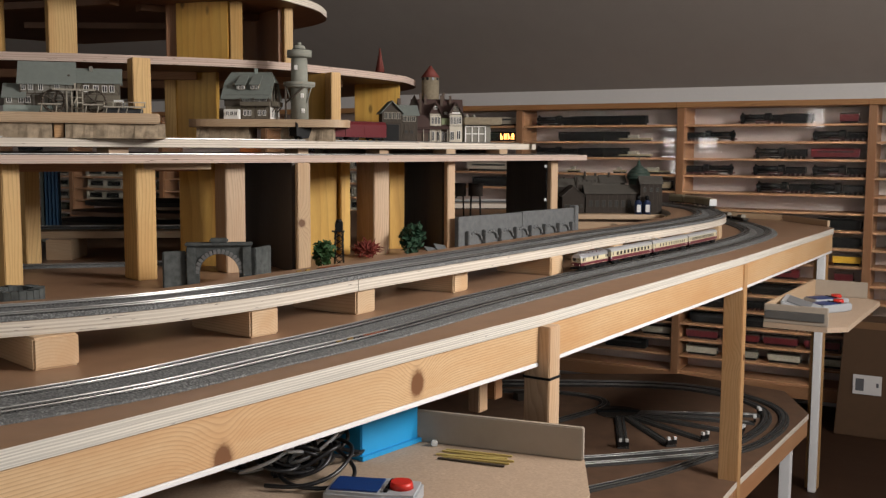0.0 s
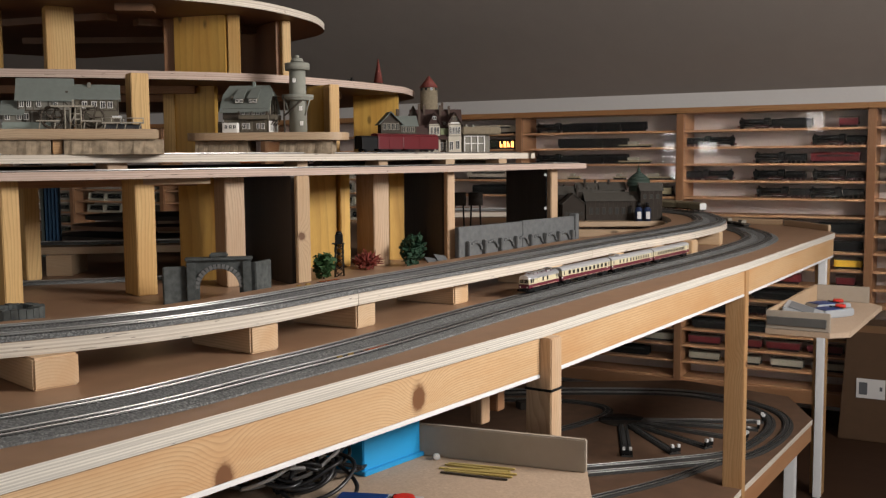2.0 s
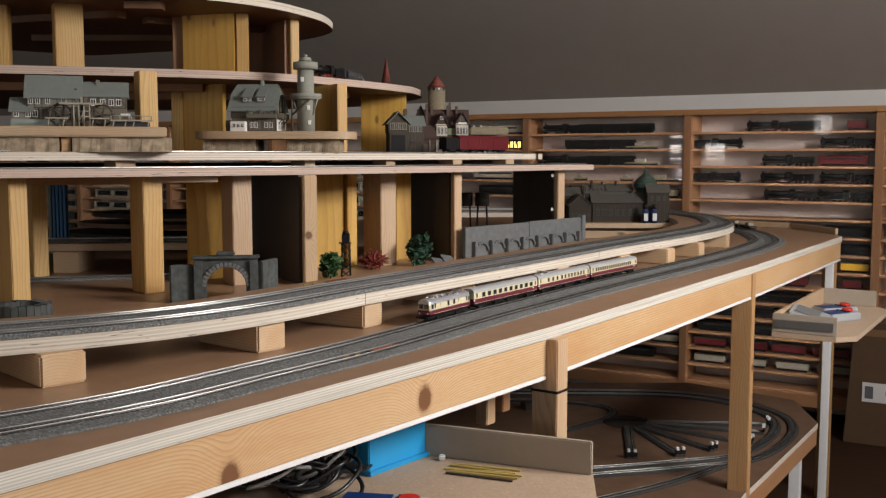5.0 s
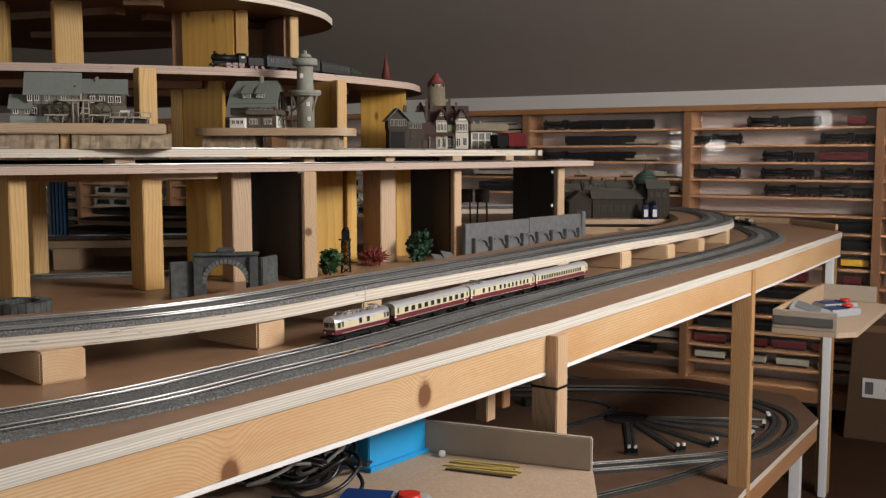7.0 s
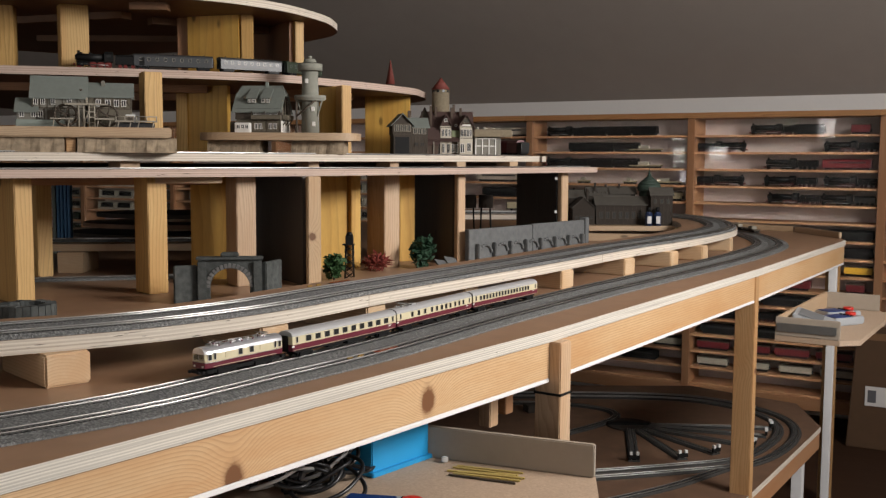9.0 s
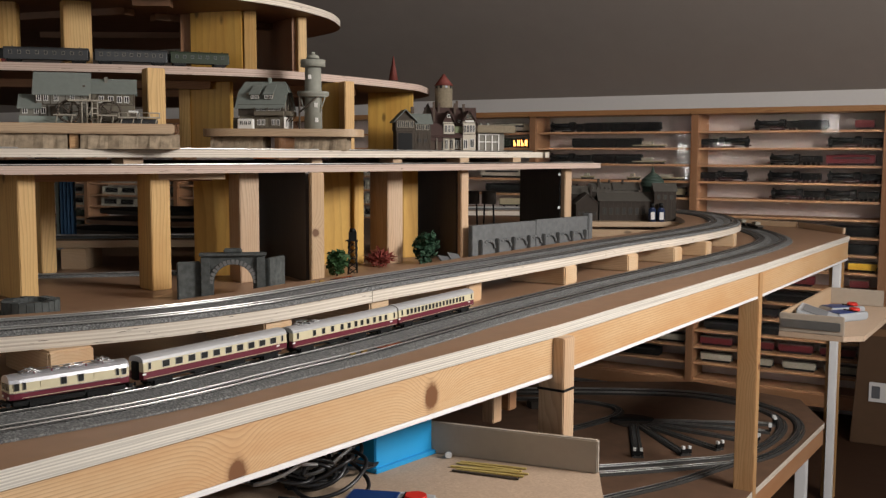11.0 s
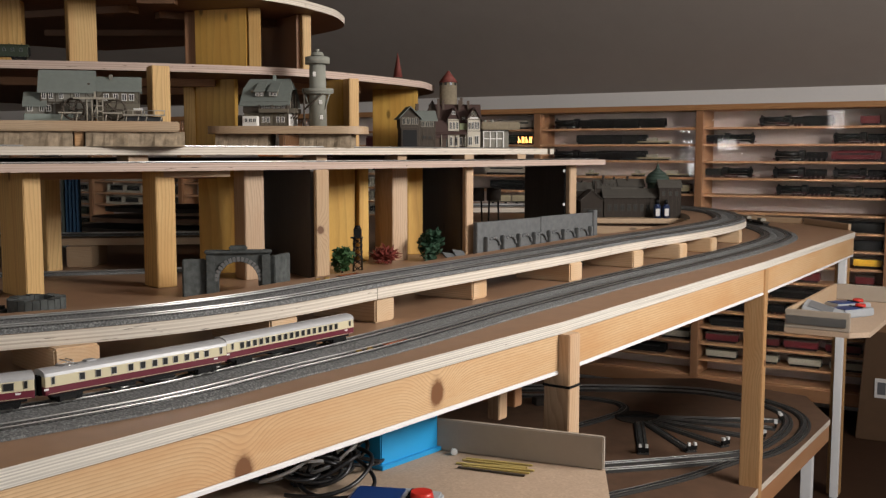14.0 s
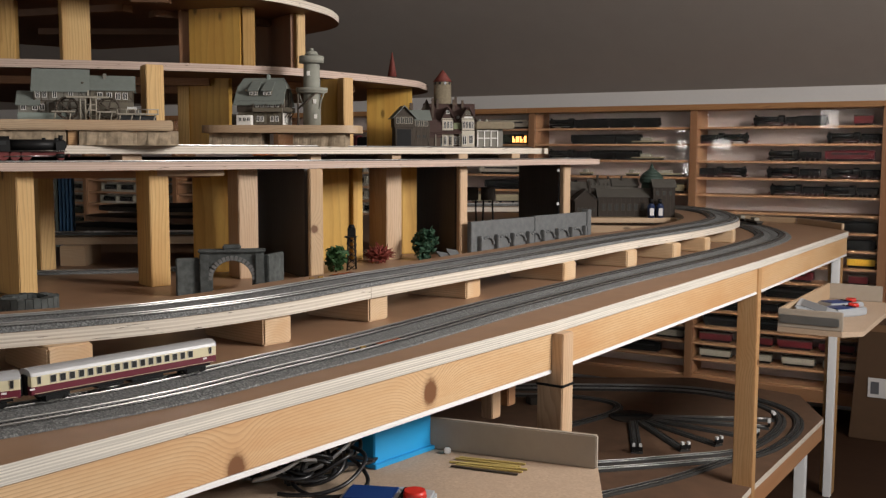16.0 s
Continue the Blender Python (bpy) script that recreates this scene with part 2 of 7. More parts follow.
def block(x0, x1, y0, y1, z0, z1, bevel=0.0, bm=None, mat=0):
    bm = bm or bmesh.new()
    r = bmesh.ops.create_cube(bm, size=1.0)
    vs = r["verts"]
    for v in vs:
        v.co = Vector(((x0 + x1) / 2 + v.co.x * (x1 - x0), (y0 + y1) / 2 + v.co.y * (y1 - y0), (z0 + z1) / 2 + v.co.z * (z1 - z0)))
    fs = list({f for v in vs for f in v.link_faces})
    for f in fs:
        f.material_index = mat
    if bevel > 0:
        bmesh.ops.bevel(bm, geom=list({e for v in vs for e in v.link_edges}), offset=bevel, segments=2, affect="EDGES", material=-1)
    return bm


def cyl(bm, a, b, r0, r1=None, n=12, mat=0):
    """A round bar from a to b."""
    a, b = Vector(a), Vector(b)
    d = b - a
    res = bmesh.ops.create_cone(bm, cap_ends=True, segments=n, radius1=r0, radius2=r0 if r1 is None else r1, depth=d.length)
    m = Matrix.Translation((a + b) / 2) @ d.to_track_quat("Z", "Y").to_matrix().to_4x4()
    bmesh.ops.transform(bm, matrix=m, verts=res["verts"])
    for f in {f for v in res["verts"] for f in v.link_faces}:
        f.material_index = mat
        f.smooth = len(f.verts) == 4
    return bm


def prism(poly, z0, z1, bevel=0.0, bm=None, side=0, cap=0):
    """A level board of the given outline; side and cap are its materials."""
    bm = bm or bmesh.new()
    n = len(poly)
    lo = [bm.verts.new((p[0], p[1], z0)) for p in poly]
    hi = [bm.verts.new((p[0], p[1], z1)) for p in poly]
    f1, f2 = bm.faces.new(list(reversed(lo))), bm.faces.new(hi)
    f1.material_index = f2.material_index = cap
    for i in range(n):
        f = bm.faces.new((lo[i], lo[(i + 1) % n], hi[(i + 1) % n], hi[i]))
        f.material_index = side
    return bm


def spline(pts, step=0.02):
    """Catmull-Rom through the points, resampled at even steps."""
    P = [Vector(p).to_2d() for p in pts]
    P = [2 * P[0] - P[1]] + P + [2 * P[-1] - P[-2]]
    out = []
    for i in range(1, len(P) - 2):
        a, b, c, d = P[i - 1:i + 3]
        k = 24
        for j in range(k):
            t = j / k
            out.append(0.5 * (2 * b + (c - a) * t + (2 * a - 5 * b + 4 * c - d) * t * t + (3 * b - a - 3 * c + d) * t ** 3))
    out.append(P[-2])
    acc = [0.0]
    for p, q in zip(out, out[1:]):
        acc.append(acc[-1] + (q - p).length)
    n = max(2, int(acc[-1] / step))
    xs = np.interp(np.linspace(0, acc[-1], n + 1), acc, [p.x for p in out])
    ys = np.interp(np.linspace(0, acc[-1], n + 1), acc, [p.y for p in out])
    return [Vector((x, y)) for x, y in zip(xs, ys)]


def shifted(line, d):
    """The line moved by d to its left."""
    out = []
    for i, p in enumerate(line):
        t = (line[min(i + 1, len(line) - 1)] - line[max(i - 1, 0)]).normalized()
        out.append(p + Vector((-t.y, t.x)) * d)
    return out


def sweep(bm, line, profile, mat=0, smooth=False):
    """Sweep a closed profile of (left, up) along a level line."""
    rows = []
    for i, p in enumerate(line):
        t = (line[min(i + 1, len(line) - 1)] - line[max(i - 1, 0)]).normalized()
        left = Vector((-t.y, t.x))
        rows.append([bm.verts.new((p.x + left.x * a, p.y + left.y * a, z)) for a, z in profile])
    k = len(profile)
    for r, q in zip(rows, rows[1:]):
        for j in range(k):
            f = bm.faces.new((r[j], r[(j + 1) % k], q[(j + 1) % k], q[j]))
            f.material_index, f.smooth = mat, smooth
    bm.faces.new(rows[0]).material_index = mat
    bm.faces.new(list(reversed(rows[-1]))).material_index = mat
    return bm


class Way:
    """A line with its length, to place things along it."""

    def __init__(self, line):
        self.line = line
        self.at = [0.0]
        for p, q in zip(line, line[1:]):
            self.at.append(self.at[-1] + (q - p).length)

    def point(self, s):
        if s <= 0:
            return self.line[0] + (self.line[1] - self.line[0]).normalized() * s
        if s >= self.at[-1]:
            return self.line[-1] + (self.line[-1] - self.line[-2]).normalized() * (s - self.at[-1])
        return Vector((np.interp(s, self.at, [p.x for p in self.line]), np.interp(s, self.at, [p.y for p in self.line])))

    def heading(self, s):
        d = self.point(s + 0.01) - self.point(s - 0.01)
        return math.degrees(math.atan2(d.y, d.x))


# ---- the room ----
U0, U1, V0, V1 = -8.6, 1.5, -3.3, 5.74


def wall_with_openings(name, length, height, openings, m, thick=0.15):
    """A wall along x of its own space; openings are (centre, width, sill, head)."""
    bm = bmesh.new()
    x = 0.0
    for c, w, a, b in sorted(openings):
        block(x, c - w / 2, 0, thick, 0, height, bm=bm)
        block(c - w / 2, c + w / 2, 0, thick, 0, a, bm=bm)
        block(c - w / 2, c + w / 2, 0, thick, b, height, bm=bm)
        x = c + w / 2
    block(x, length, 0, thick, 0, height, bm=bm)
    ob = link_mesh(name, bm, WALL_PAINT)
    ob.matrix_world = m
    tagged(ob, kind="structure")
    for i, (c, w, a, b) in enumerate(sorted(openings)):
        win = empty("window_1", m @ Matrix.Translation((c, 0, a)), "white framed window letting in daylight", "window", kind="structure")
        fr = bmesh.new()
        h = b - a
        k = min(0.05, w * 0.08)
        for x0, x1, z0, z1 in ((-w / 2, -w / 2 + k, 0, h), (w / 2 - k, w / 2, 0, h), (-w / 2 + k, w / 2 - k, 0, k), (-w / 2 + k, w / 2 - k, h - k, h), (-k * 0.6, k * 0.6, k, h - k)):
            block(x0, x1, -0.01, 0.05, z0, z1, bm=fr)
        part("window_frame", fr, WHITE_TRIM, win)
    return ob


# floor: one sheet with laminate strips
fl = bmesh.new()
block(U0 - 0.2, U1 + 0.2, V0 - 0.2, V1 + 0.2, -0.1, 0, bm=fl)
floor = link_mesh("floor", fl, FLOOR_WOOD)
floor.matrix_world = room_pose(0, 0, 0)
tagged(floor, "reddish brown laminate floor", "floor", kind="structure")

tagged(wall_with_openings("wall_north", U1 - U0, 1.83, [], room_pose(U0, V1)), "white painted knee wall behind the cabinets", "wall")
tagged(wall_with_openings("wall_south", U1 - U0, 2.9, [(u - U0, w, sill, head) for u, w, sill, head in WINDOWS_BACK], room_pose(U0, V0 - 0.15)), "white painted wall with windows", "wall")
tagged(wall_with_openings("wall_east", V1 - V0, 2.9, [(v - V0, w, 1.88, 2.60) for v, w in WINDOWS_RIGHT], room_pose(U1 + 0.15, V0, 0, 90)), "white painted wall with windows", "wall")
tagged(wall_with_openings("wall_west", V1 - V0, 2.9, [], room_pose(U0, V0, 0, 90)), "white painted wall", "wall")

cl = bmesh.new()
# flat part and the slope that comes down to the knee wall
SLOPE_V = 4.3
block(U0 - 0.2, U1 + 0.2, V0 - 0.2, SLOPE_V, 2.9, 3.0, bm=cl)
for s in (0,):
    vs = [cl.verts.new(c) for c in ((U0 - 0.2, SLOPE_V - 0.02, 2.9), (U1 + 0.2, SLOPE_V - 0.02, 2.9), (U1 + 0.2, V1 + 0.02, 1.735), (U0 - 0.2, V1 + 0.02, 1.735),
                                    (U0 - 0.2, SLOPE_V - 0.02, 3.0), (U1 + 0.2, SLOPE_V - 0.02, 3.0), (U1 + 0.2, V1 + 0.14, 1.80), (U0 - 0.2, V1 + 0.14, 1.80))]
    for idx in ((0, 1, 2, 3), (7, 6, 5, 4), (0, 4, 5, 1), (1, 5, 6, 2), (2, 6, 7, 3), (3, 7, 4, 0)):
        cl.faces.new([vs[i] for i in idx])
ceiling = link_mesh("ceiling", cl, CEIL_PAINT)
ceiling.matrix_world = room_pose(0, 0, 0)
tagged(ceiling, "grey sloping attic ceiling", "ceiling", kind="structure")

# ---- the railway table ----
FRONT = [Vector(p) for p in ((-1.09, 0.136), (0.2, 1.87), (0.918, 2.947), (1.620, 4.060))]     # front edge, corner by corner
BACK = [Vector(p) for p in ((1.66, 4.60), (1.30, 5.00), (0.2, 5.3), (-1.6, 4.6), (-2.6, 3.4), (-2.7, 1.2), (-1.9, 0.3))]
table = empty("railway_table", pose(0, 0, 0), "large pine layout table with plywood top", "table")
top = part("tabletop", prism(FRONT + BACK, TABLE_Z - 0.022, TABLE_Z, side=1, cap=0), [HARDBOARD, PLY_TABLE], table, "brown hardboard faced plywood top")


def rail_between(name, p, q, z0, z1, thick, inset, material, parent, label=""):
    """An upright board under the edge from p to q; its object lies at p, x along it."""
    d = (q - p)
    m = Matrix.Translation((p.x, p.y, 0)) @ Matrix.Rotation(math.atan2(d.y, d.x), 4, "Z")
    ob = part(name, block(0, d.length, inset, inset + thick, z0, z1, 0.0015), material, parent, label)
    ob.matrix_world = m
    return ob


def fascia(p, q, name="fascia"):
    rail_between(name, p, q, TABLE_Z - 0.022 - 0.070, TABLE_Z - 0.0225, 0.024, 0.004, PINE_FRONT if p.x < -1 else PINE, table, "pine fascia board with knots")
    rail_between("light_strip", p, q, TABLE_Z - 0.100, TABLE_Z - 0.0925, 0.02, 0.003, WHITE_TRIM, table, "white plastic edge strip")


for p, q in zip(FRONT, FRONT[1:]):
    fascia(p, q)


def table_leg(p, ang, w, d, z0, z1, material, label=""):
    ob = part("leg", block(-w / 2, w / 2, 0, d, z0, z1, 0.002), material, table, label)
    ob.matrix_world = Matrix.Translation((p[0], p[1], 0)) @ Matrix.Rotation(radians(ang), 4, "Z")
    return ob


table_leg((0.2285, 1.876), 55, 0.043, 0.055, 0.0, TABLE_Z - 0.0225, PINE_UP_PALE, "pine leg let into the fascia")
table_leg((0.925, 2.958), 57, 0.036, 0.06, 0.0, TABLE_Z - 0.0225, PINE_LEG, "pine leg with a knot")

# ---- tracks ----
BALLAST, _n, _l, _b = shader("grey_moulded_ballast", 0.8)
_v = coords(_n, _l)
_f = noise_tex(_n, _l, _v, 300, 2, 0.8)
_l.new(mix(_n, _l, noise_tex(_n, _l, _v, 9, 3), ramp(_n, _l, _f, [(0.38, (0.025, 0.026, 0.025)), (0.5, (0.115, 0.118, 0.115)), (0.62, (0.37, 0.38, 0.37))]), (0.118, 0.119, 0.116)), _b.inputs["Base Color"])
bump(_n, _l, _b, _f, 0.9, 0.0025)
SLEEPER = plain("black_sleepers", (0.06, 0.06, 0.058), 0.32, scale=300)
RAIL_STEEL = plain("nickel_rail", (0.50, 0.49, 0.47), 0.34, 1.0, vary=0.08, scale=120)


BALLAST_DARK = plain("dark_roadbed", (0.032, 0.030, 0.027), 0.8, vary=0.35, scale=260, relief=0.4)


def track(name, line, z, label, bed=True, ballast=None, left=0.020, right=0.020):
    """Roadbed, sleepers and two rails along a line, the rail tops 10.5 mm over z."""
    ob = empty(name, pose(0, 0, 0), label, "model track", "tracks of the layout")
    dense = line
    if not bed:
        z = z - 0.0068
    bm = None if not bed else sweep(bmesh.new(), dense, [(-right, z + 0.0004), (-right + 0.0005, z + 0.0035), (-0.0155, z + 0.0072), (0.0155, z + 0.0072), (left - 0.0005, z + 0.0035), (left, z + 0.0004)])
    if bed:
        part("roadbed", bm, ballast or BALLAST, ob, "grey moulded gravel roadbed")
    for s in (-1, 1):
        off = shifted(dense, s * 0.0088)
        rb = sweep(bmesh.new(), off, [(-0.0006, z + 0.0068), (-0.0006, z + 0.0100), (-0.0003, z + 0.0105), (0.0003, z + 0.0105), (0.0006, z + 0.0100), (0.0006, z + 0.0068)], smooth=True)
        part("rail", rb, RAIL_STEEL, ob)
    way = Way(dense)
    verts, faces = [], []
    k = int(way.at[-1] / 0.0066)
    for i in range(k):
        s = (i + 0.5) * 0.0066
        p, h = way.point(s), radians(way.heading(s))
        c, d = math.cos(h), math.sin(h)
        b = len(verts)
        for zz in (z + 0.0070, z + 0.0082):
            for a, w in ((-0.0014, -0.0135), (0.0014, -0.0135), (0.0014, 0.0135), (-0.0014, 0.0135)):
                verts.append((p.x + a * c - w * d, p.y + a * d + w * c, zz))
        faces += [(b + 4, b + 5, b + 6, b + 7), (b, b + 1, b + 5, b + 4), (b + 1, b + 2, b + 6, b + 5), (b + 2, b + 3, b + 7, b + 6), (b + 3, b, b + 4, b + 7)]
    me = bpy.data.meshes.new("sleeper_web")
    me.from_pydata(verts, [], faces)
    me.materials.append(SLEEPER)
    sl = new("sleeper_web", me)
    sl.parent = ob
    tagged(sl, kind="stuff")
    return ob


OUTER = spline([(-1.25, 0.70), (-0.82, 0.895), (-0.62, 1.010), (-0.498, 1.097), (-0.348, 1.241), (-0.225, 1.41), (-0.081, 1.612), (0.119, 1.942), (0.258, 2.155), (0.424, 2.408), (0.622, 2.690),
                (0.877, 3.058), (1.05, 3.327), (1.173, 3.540), (1.268, 3.745), (1.328, 3.99), (1.35, 4.29), (1.30, 4.60), (1.10, 4.85), (0.8, 4.92)], 0.025)
LOW_FRONT, LOW_REAR = shifted(OUTER, 0.020), shifted(OUTER, 0.0975)
track("model_track", LOW_FRONT, TABLE_Z, "double nickel rails on grey gravel roadbed along the table edge", left=0.0386, right=0.034)
track("model_track", LOW_REAR, TABLE_Z, "double nickel rails on grey gravel roadbed beside the raised line", right=0.0386, left=0.022)

# Reddish metal whose colour stands in for warm light glinting off the rails.
GLINT_METAL = plain("warm_glint_metal", (0.85, 0.30, 0.16), 0.25, 1.0)
BRASS = plain("dull_brass", (0.55, 0.38, 0.12), 0.35, 1.0)


# Bars added in place of warm reflections on the track; the clips are brass.
def uncoupling_ramp(m):
    ob = empty("uncoupling_ramp", m, "reddish metal bars imitating warm glints on the track, with brass clips", "track part", "uncoupling ramps")
    part("base_plate", block(-0.032, 0.032, -0.0070, 0.0070, 0.0, 0.0010), SLEEPER, ob)
    for k in range(7):
        part("contact_bar", block(-0.028 + 0.0085 * k, -0.0225 + 0.0085 * k, -0.0045, 0.0045, 0.0011, 0.0022, 0.0003), GLINT_METAL, ob, "reddish metal bar imitating a glint")
    for x, y in ((-0.070, -0.004), (-0.060, 0.004), (-0.088, 0.003)):
        part("clip", block(x - 0.006, x + 0.006, y - 0.0014, y + 0.0014, 0.0, 0.0022, 0.0003), BRASS, ob, "small brass clip")
    return ob


GLINT_BARS = uncoupling_ramp(pose(-0.0965, 1.620, TABLE_Z + 0.0083, 0, 0, 54.5))

# ---- the raised line on its blocks ----
RAISED_Z = TABLE_Z + 0.068
RAISED = spline([(-1.3, 1.15), (-0.95, 1.21), (-0.76, 1.28), (-0.611, 1.360), (-0.482, 1.437), (-0.375, 1.525), (-0.266, 1.652), (-0.125, 1.87), (0.014, 2.068), (0.295, 2.475), (0.495, 2.78), (0.70, 3.06), (0.855, 3.285),
                 (0.98, 3.49), (1.068, 3.68), (1.12, 3.88), (1.15, 4.12), (1.13, 4.34), (1.04, 4.56), (0.86, 4.7), (0.56, 4.75), (0.15, 4.74), (-0.3, 4.70)], 0.03)
ramp_board = empty("raised_trackbed", pose(0, 0, 0), "raised curved plywood trackbed on blocks", "trackbed")
inner = shifted(RAISED, 0.205)
joint = min(range(len(RAISED)), key=lambda i: (RAISED[i] - Vector((-0.135, 1.855))).length)
cut = [0, joint, joint + 33, joint + 66, joint + 96, len(RAISED) - 1]
for a, b in zip(cut, cut[1:]):
    b = min(b, len(RAISED) - 1)
    if b <= a:
        continue
    e = RAISED[a:b + 1]
    f = inner[a:b + 1]
    if b < len(RAISED) - 1:
        e = e[:-1] + [e[-1] + (e[-2] - e[-1]).normalized() * 0.0015]
    part("board", prism(e + list(reversed(f)), RAISED_Z - 0.021, RAISED_Z, side=1, cap=0), [HARDBOARD, PLY], ramp_board, "pale plywood strip with torn layered edge")
track("model_track", shifted(RAISED, 0.0225), RAISED_Z, "nickel rails on grey roadbed at the edge of the raised plywood", left=0.0386)
track("model_track", shifted(RAISED, 0.100), RAISED_Z, "nickel rails on grey roadbed on the raised plywood", right=0.0386)
# A second set of added bars, for the glint by the raised line.
copy_thing(GLINT_BARS, pose(-0.216, 2.036, RAISED_Z + 0.0003, 0, 0, 55))


def spacer_block(x, y, turn, w, label):
    ob = link_mesh("spacer_block", block(-w / 2, w / 2, 0, 0.16, TABLE_Z + 0.0003, RAISED_Z - 0.0213, 0.003), PINE_BLOCK)
    ob.matrix_world = Matrix.Translation((x, y, 0)) @ Matrix.Rotation(radians(turn), 4, "Z")
    return tagged(ob, label, "wood block", "blocks under the raised track")


for x, y, turn, w in ((-0.78, 1.275, 22, 0.06), (-0.530, 1.388, 44, 0.066), (-0.281, 1.640, 50, 0.060), (-0.130, 1.877, 56, 0.058), (0.057, 2.175, 56, 0.058), (0.304, 2.483, 54, 0.062),
                      (0.514, 2.786, 54, 0.065), (0.687, 2.998, 56, 0.062), (0.831, 3.205, 58, 0.060), (1.010, 3.54, 63, 0.055), (1.08, 3.77, 72, 0.03)):
    spacer_block(x, y, turn, w, "pale pine block with visible growth rings")

# ---- the tiered decks ----
DECK3_Z = 1.632


def deck(name, edge, back, z0, z1, label, edge_mat, under=None):
    ob = empty(name, pose(0, 0, 0), label, "plywood deck", "tiers of the layout")
    part("board", prism(edge + back, z0, z1, side=1, cap=0), [under or DECK_UNDER, edge_mat], ob)
    return ob


D1 = spline([(-1.9, 1.75), (-1.4, 1.86), (-1.16, 1.96), (-0.93, 2.09), (-0.62, 2.30), (-0.30, 2.57), (0.04, 2.95), (0.36, 3.35), (0.525, 3.50)], 0.04)
LOWER = deck("lower_deck", D1, [Vector(p) for p in ((0.42, 3.62), (0.2, 4.2), (-0.6, 4.6), (-1.6, 4.3), (-2.3, 3.2), (-2.3, 2.0))], 1.355, 1.373, "pinkish plywood tier carried by posts", PLY_PINK)
D2 = [p for p in shifted(D1, 0.085)][:-4] + [Vector((0.325, 3.42)), Vector((0.335, 3.46))]
MIDDLE = deck("middle_deck", D2, [Vector(p) for p in ((0.335, 3.56), (0.25, 3.9), (0.0, 4.2), (-0.6, 4.5), (-1.6, 4.2), (-2.2, 3.2), (-2.2, 2.1))], 1.391, 1.410, "pale plywood tier on thin spacers", PLY)
D3 = spline([(-2.280, 2.400), (-1.680, 2.472), (-1.141, 2.592), (-0.806, 2.682), (-0.480, 2.832), (-0.288, 3.060), (-0.150, 3.288), (-0.090, 3.456), (-0.096, 3.780), (-0.360, 4.320), (-0.960, 4.680)], 0.035)
UPPER = deck("upper_deck", D3, [Vector(p) for p in ((-1.92, 4.56), (-2.64, 3.6))], DECK3_Z - 0.021, DECK3_Z, "plywood tier with rounded end", PLY_PINK)
D4 = spline([(-2.280, 2.280), (-1.560, 2.400), (-0.960, 2.544), (-0.660, 2.688), (-0.504, 2.832), (-0.414, 3.000), (-0.360, 3.216), (-0.396, 3.480), (-0.660, 3.840)], 0.035)
TOP = deck("top_deck", D4, [Vector(p) for p in ((-1.44, 4.2), (-2.16, 3.6))], 1.813, 1.834, "topmost plywood tier with rounded end", PLY)


def batten(parent, x, y, turn, length, w, z, h, material=PINE, name="batten"):
    ob = part(name, block(-length / 2, length / 2, -w / 2, w / 2, z - h, z - 0.0003, 0.001), material, parent, "rough batten under the board")
    ob.matrix_world = pose(x, y, 0, 0, 0, turn)


for x, y, turn, ln in ((-0.80, 2.75, 5, 0.10), (-1.15, 3.0, -20, 0.5), (-0.72, 3.15, 35, 0.4), (-0.95, 3.5, 0, 0.9)):
    batten(TOP, x, y, turn, ln, 0.045, 1.813, 0.02, DECK_UNDER)
for x, y, turn, ln in ((-1.0, 2.95, 8, 0.6), (-0.45, 3.2, 40, 0.35), (-0.85, 3.4, 0, 0.8)):
    batten(UPPER, x, y, turn, ln, 0.045, DECK3_Z - 0.021, 0.022, CAB_WOOD)
batten(MIDDLE, -0.1, 3.4, 40, 0.7, 0.05, 1.391, 0.016, PINE_PALE)
batten(LOWER, -0.62, 2.40, 28, 0.16, 0.05, 1.355, 0.016, PINE_PALE, "packing_strip")
batten(LOWER, -0.95, 2.5, 20, 0.7, 0.05, 1.355, 0.025, CAB_WOOD)


def upright(px, py, turn, w, d, z0, z1, material, label, name="post"):
    ob = link_mesh(name, block(-w / 2, w / 2, 0, d, z0 + 0.0003, z1 - 0.0003, 0.002), material)
    ob.matrix_world = Matrix.Translation((px, py, 0)) @ Matrix.Rotation(radians(turn), 4, "Z")
    return tagged(ob, label, "post", "posts of the tiers")


L0, L1 = TABLE_Z, 1.355
YEL, PAL = "yellow shuttering board post under the plywood tier", "pale pine post under the plywood tier"
upright(-0.916, 2.174, 46, 0.040, 0.13, L0, L1, PINE_YELLOW, YEL)
upright(-1.067, 2.665, 43, 0.040, 0.05, L0, L1, PINE_YELLOW, YEL)
upright(-0.674, 2.344, 41, 0.048, 0.075, L0, L1, PINE_YELLOW, YEL)
upright(-0.620, 2.62, 15, 0.090, 0.03, L0, L1, SHUTTERING, YEL)
upright(-0.496, 2.494, 33, 0.051, 0.075, L0, L1, PINE_UP_PALE, PAL)
upright(-0.326, 2.49, 25, 0.034, 0.02, L0, L1, PINE_KNOT, PAL)
upright(-0.33, 2.92, 20, 0.09, 0.03, L0, L1, SHUTTERING, YEL)
upright(-0.262, 2.93, 30, 0.03, 0.06, L0, L1, SHUTTERING, YEL)
upright(-0.158, 2.95, 30, 0.05, 0.12, L0, L1, PINE_UP_PALE, PAL)
upright(-0.12, 3.12, 20, 0.05, 0.03, L0, L1, SHUTTERING, YEL)
upright(0.048, 3.03, 35, 0.028, 0.02, L0, L1, PINE_UP_PALE, PAL)
upright(0.41, 3.46, 40, 0.034, 0.02, L0, L1, PINE_UP_PALE, PAL)


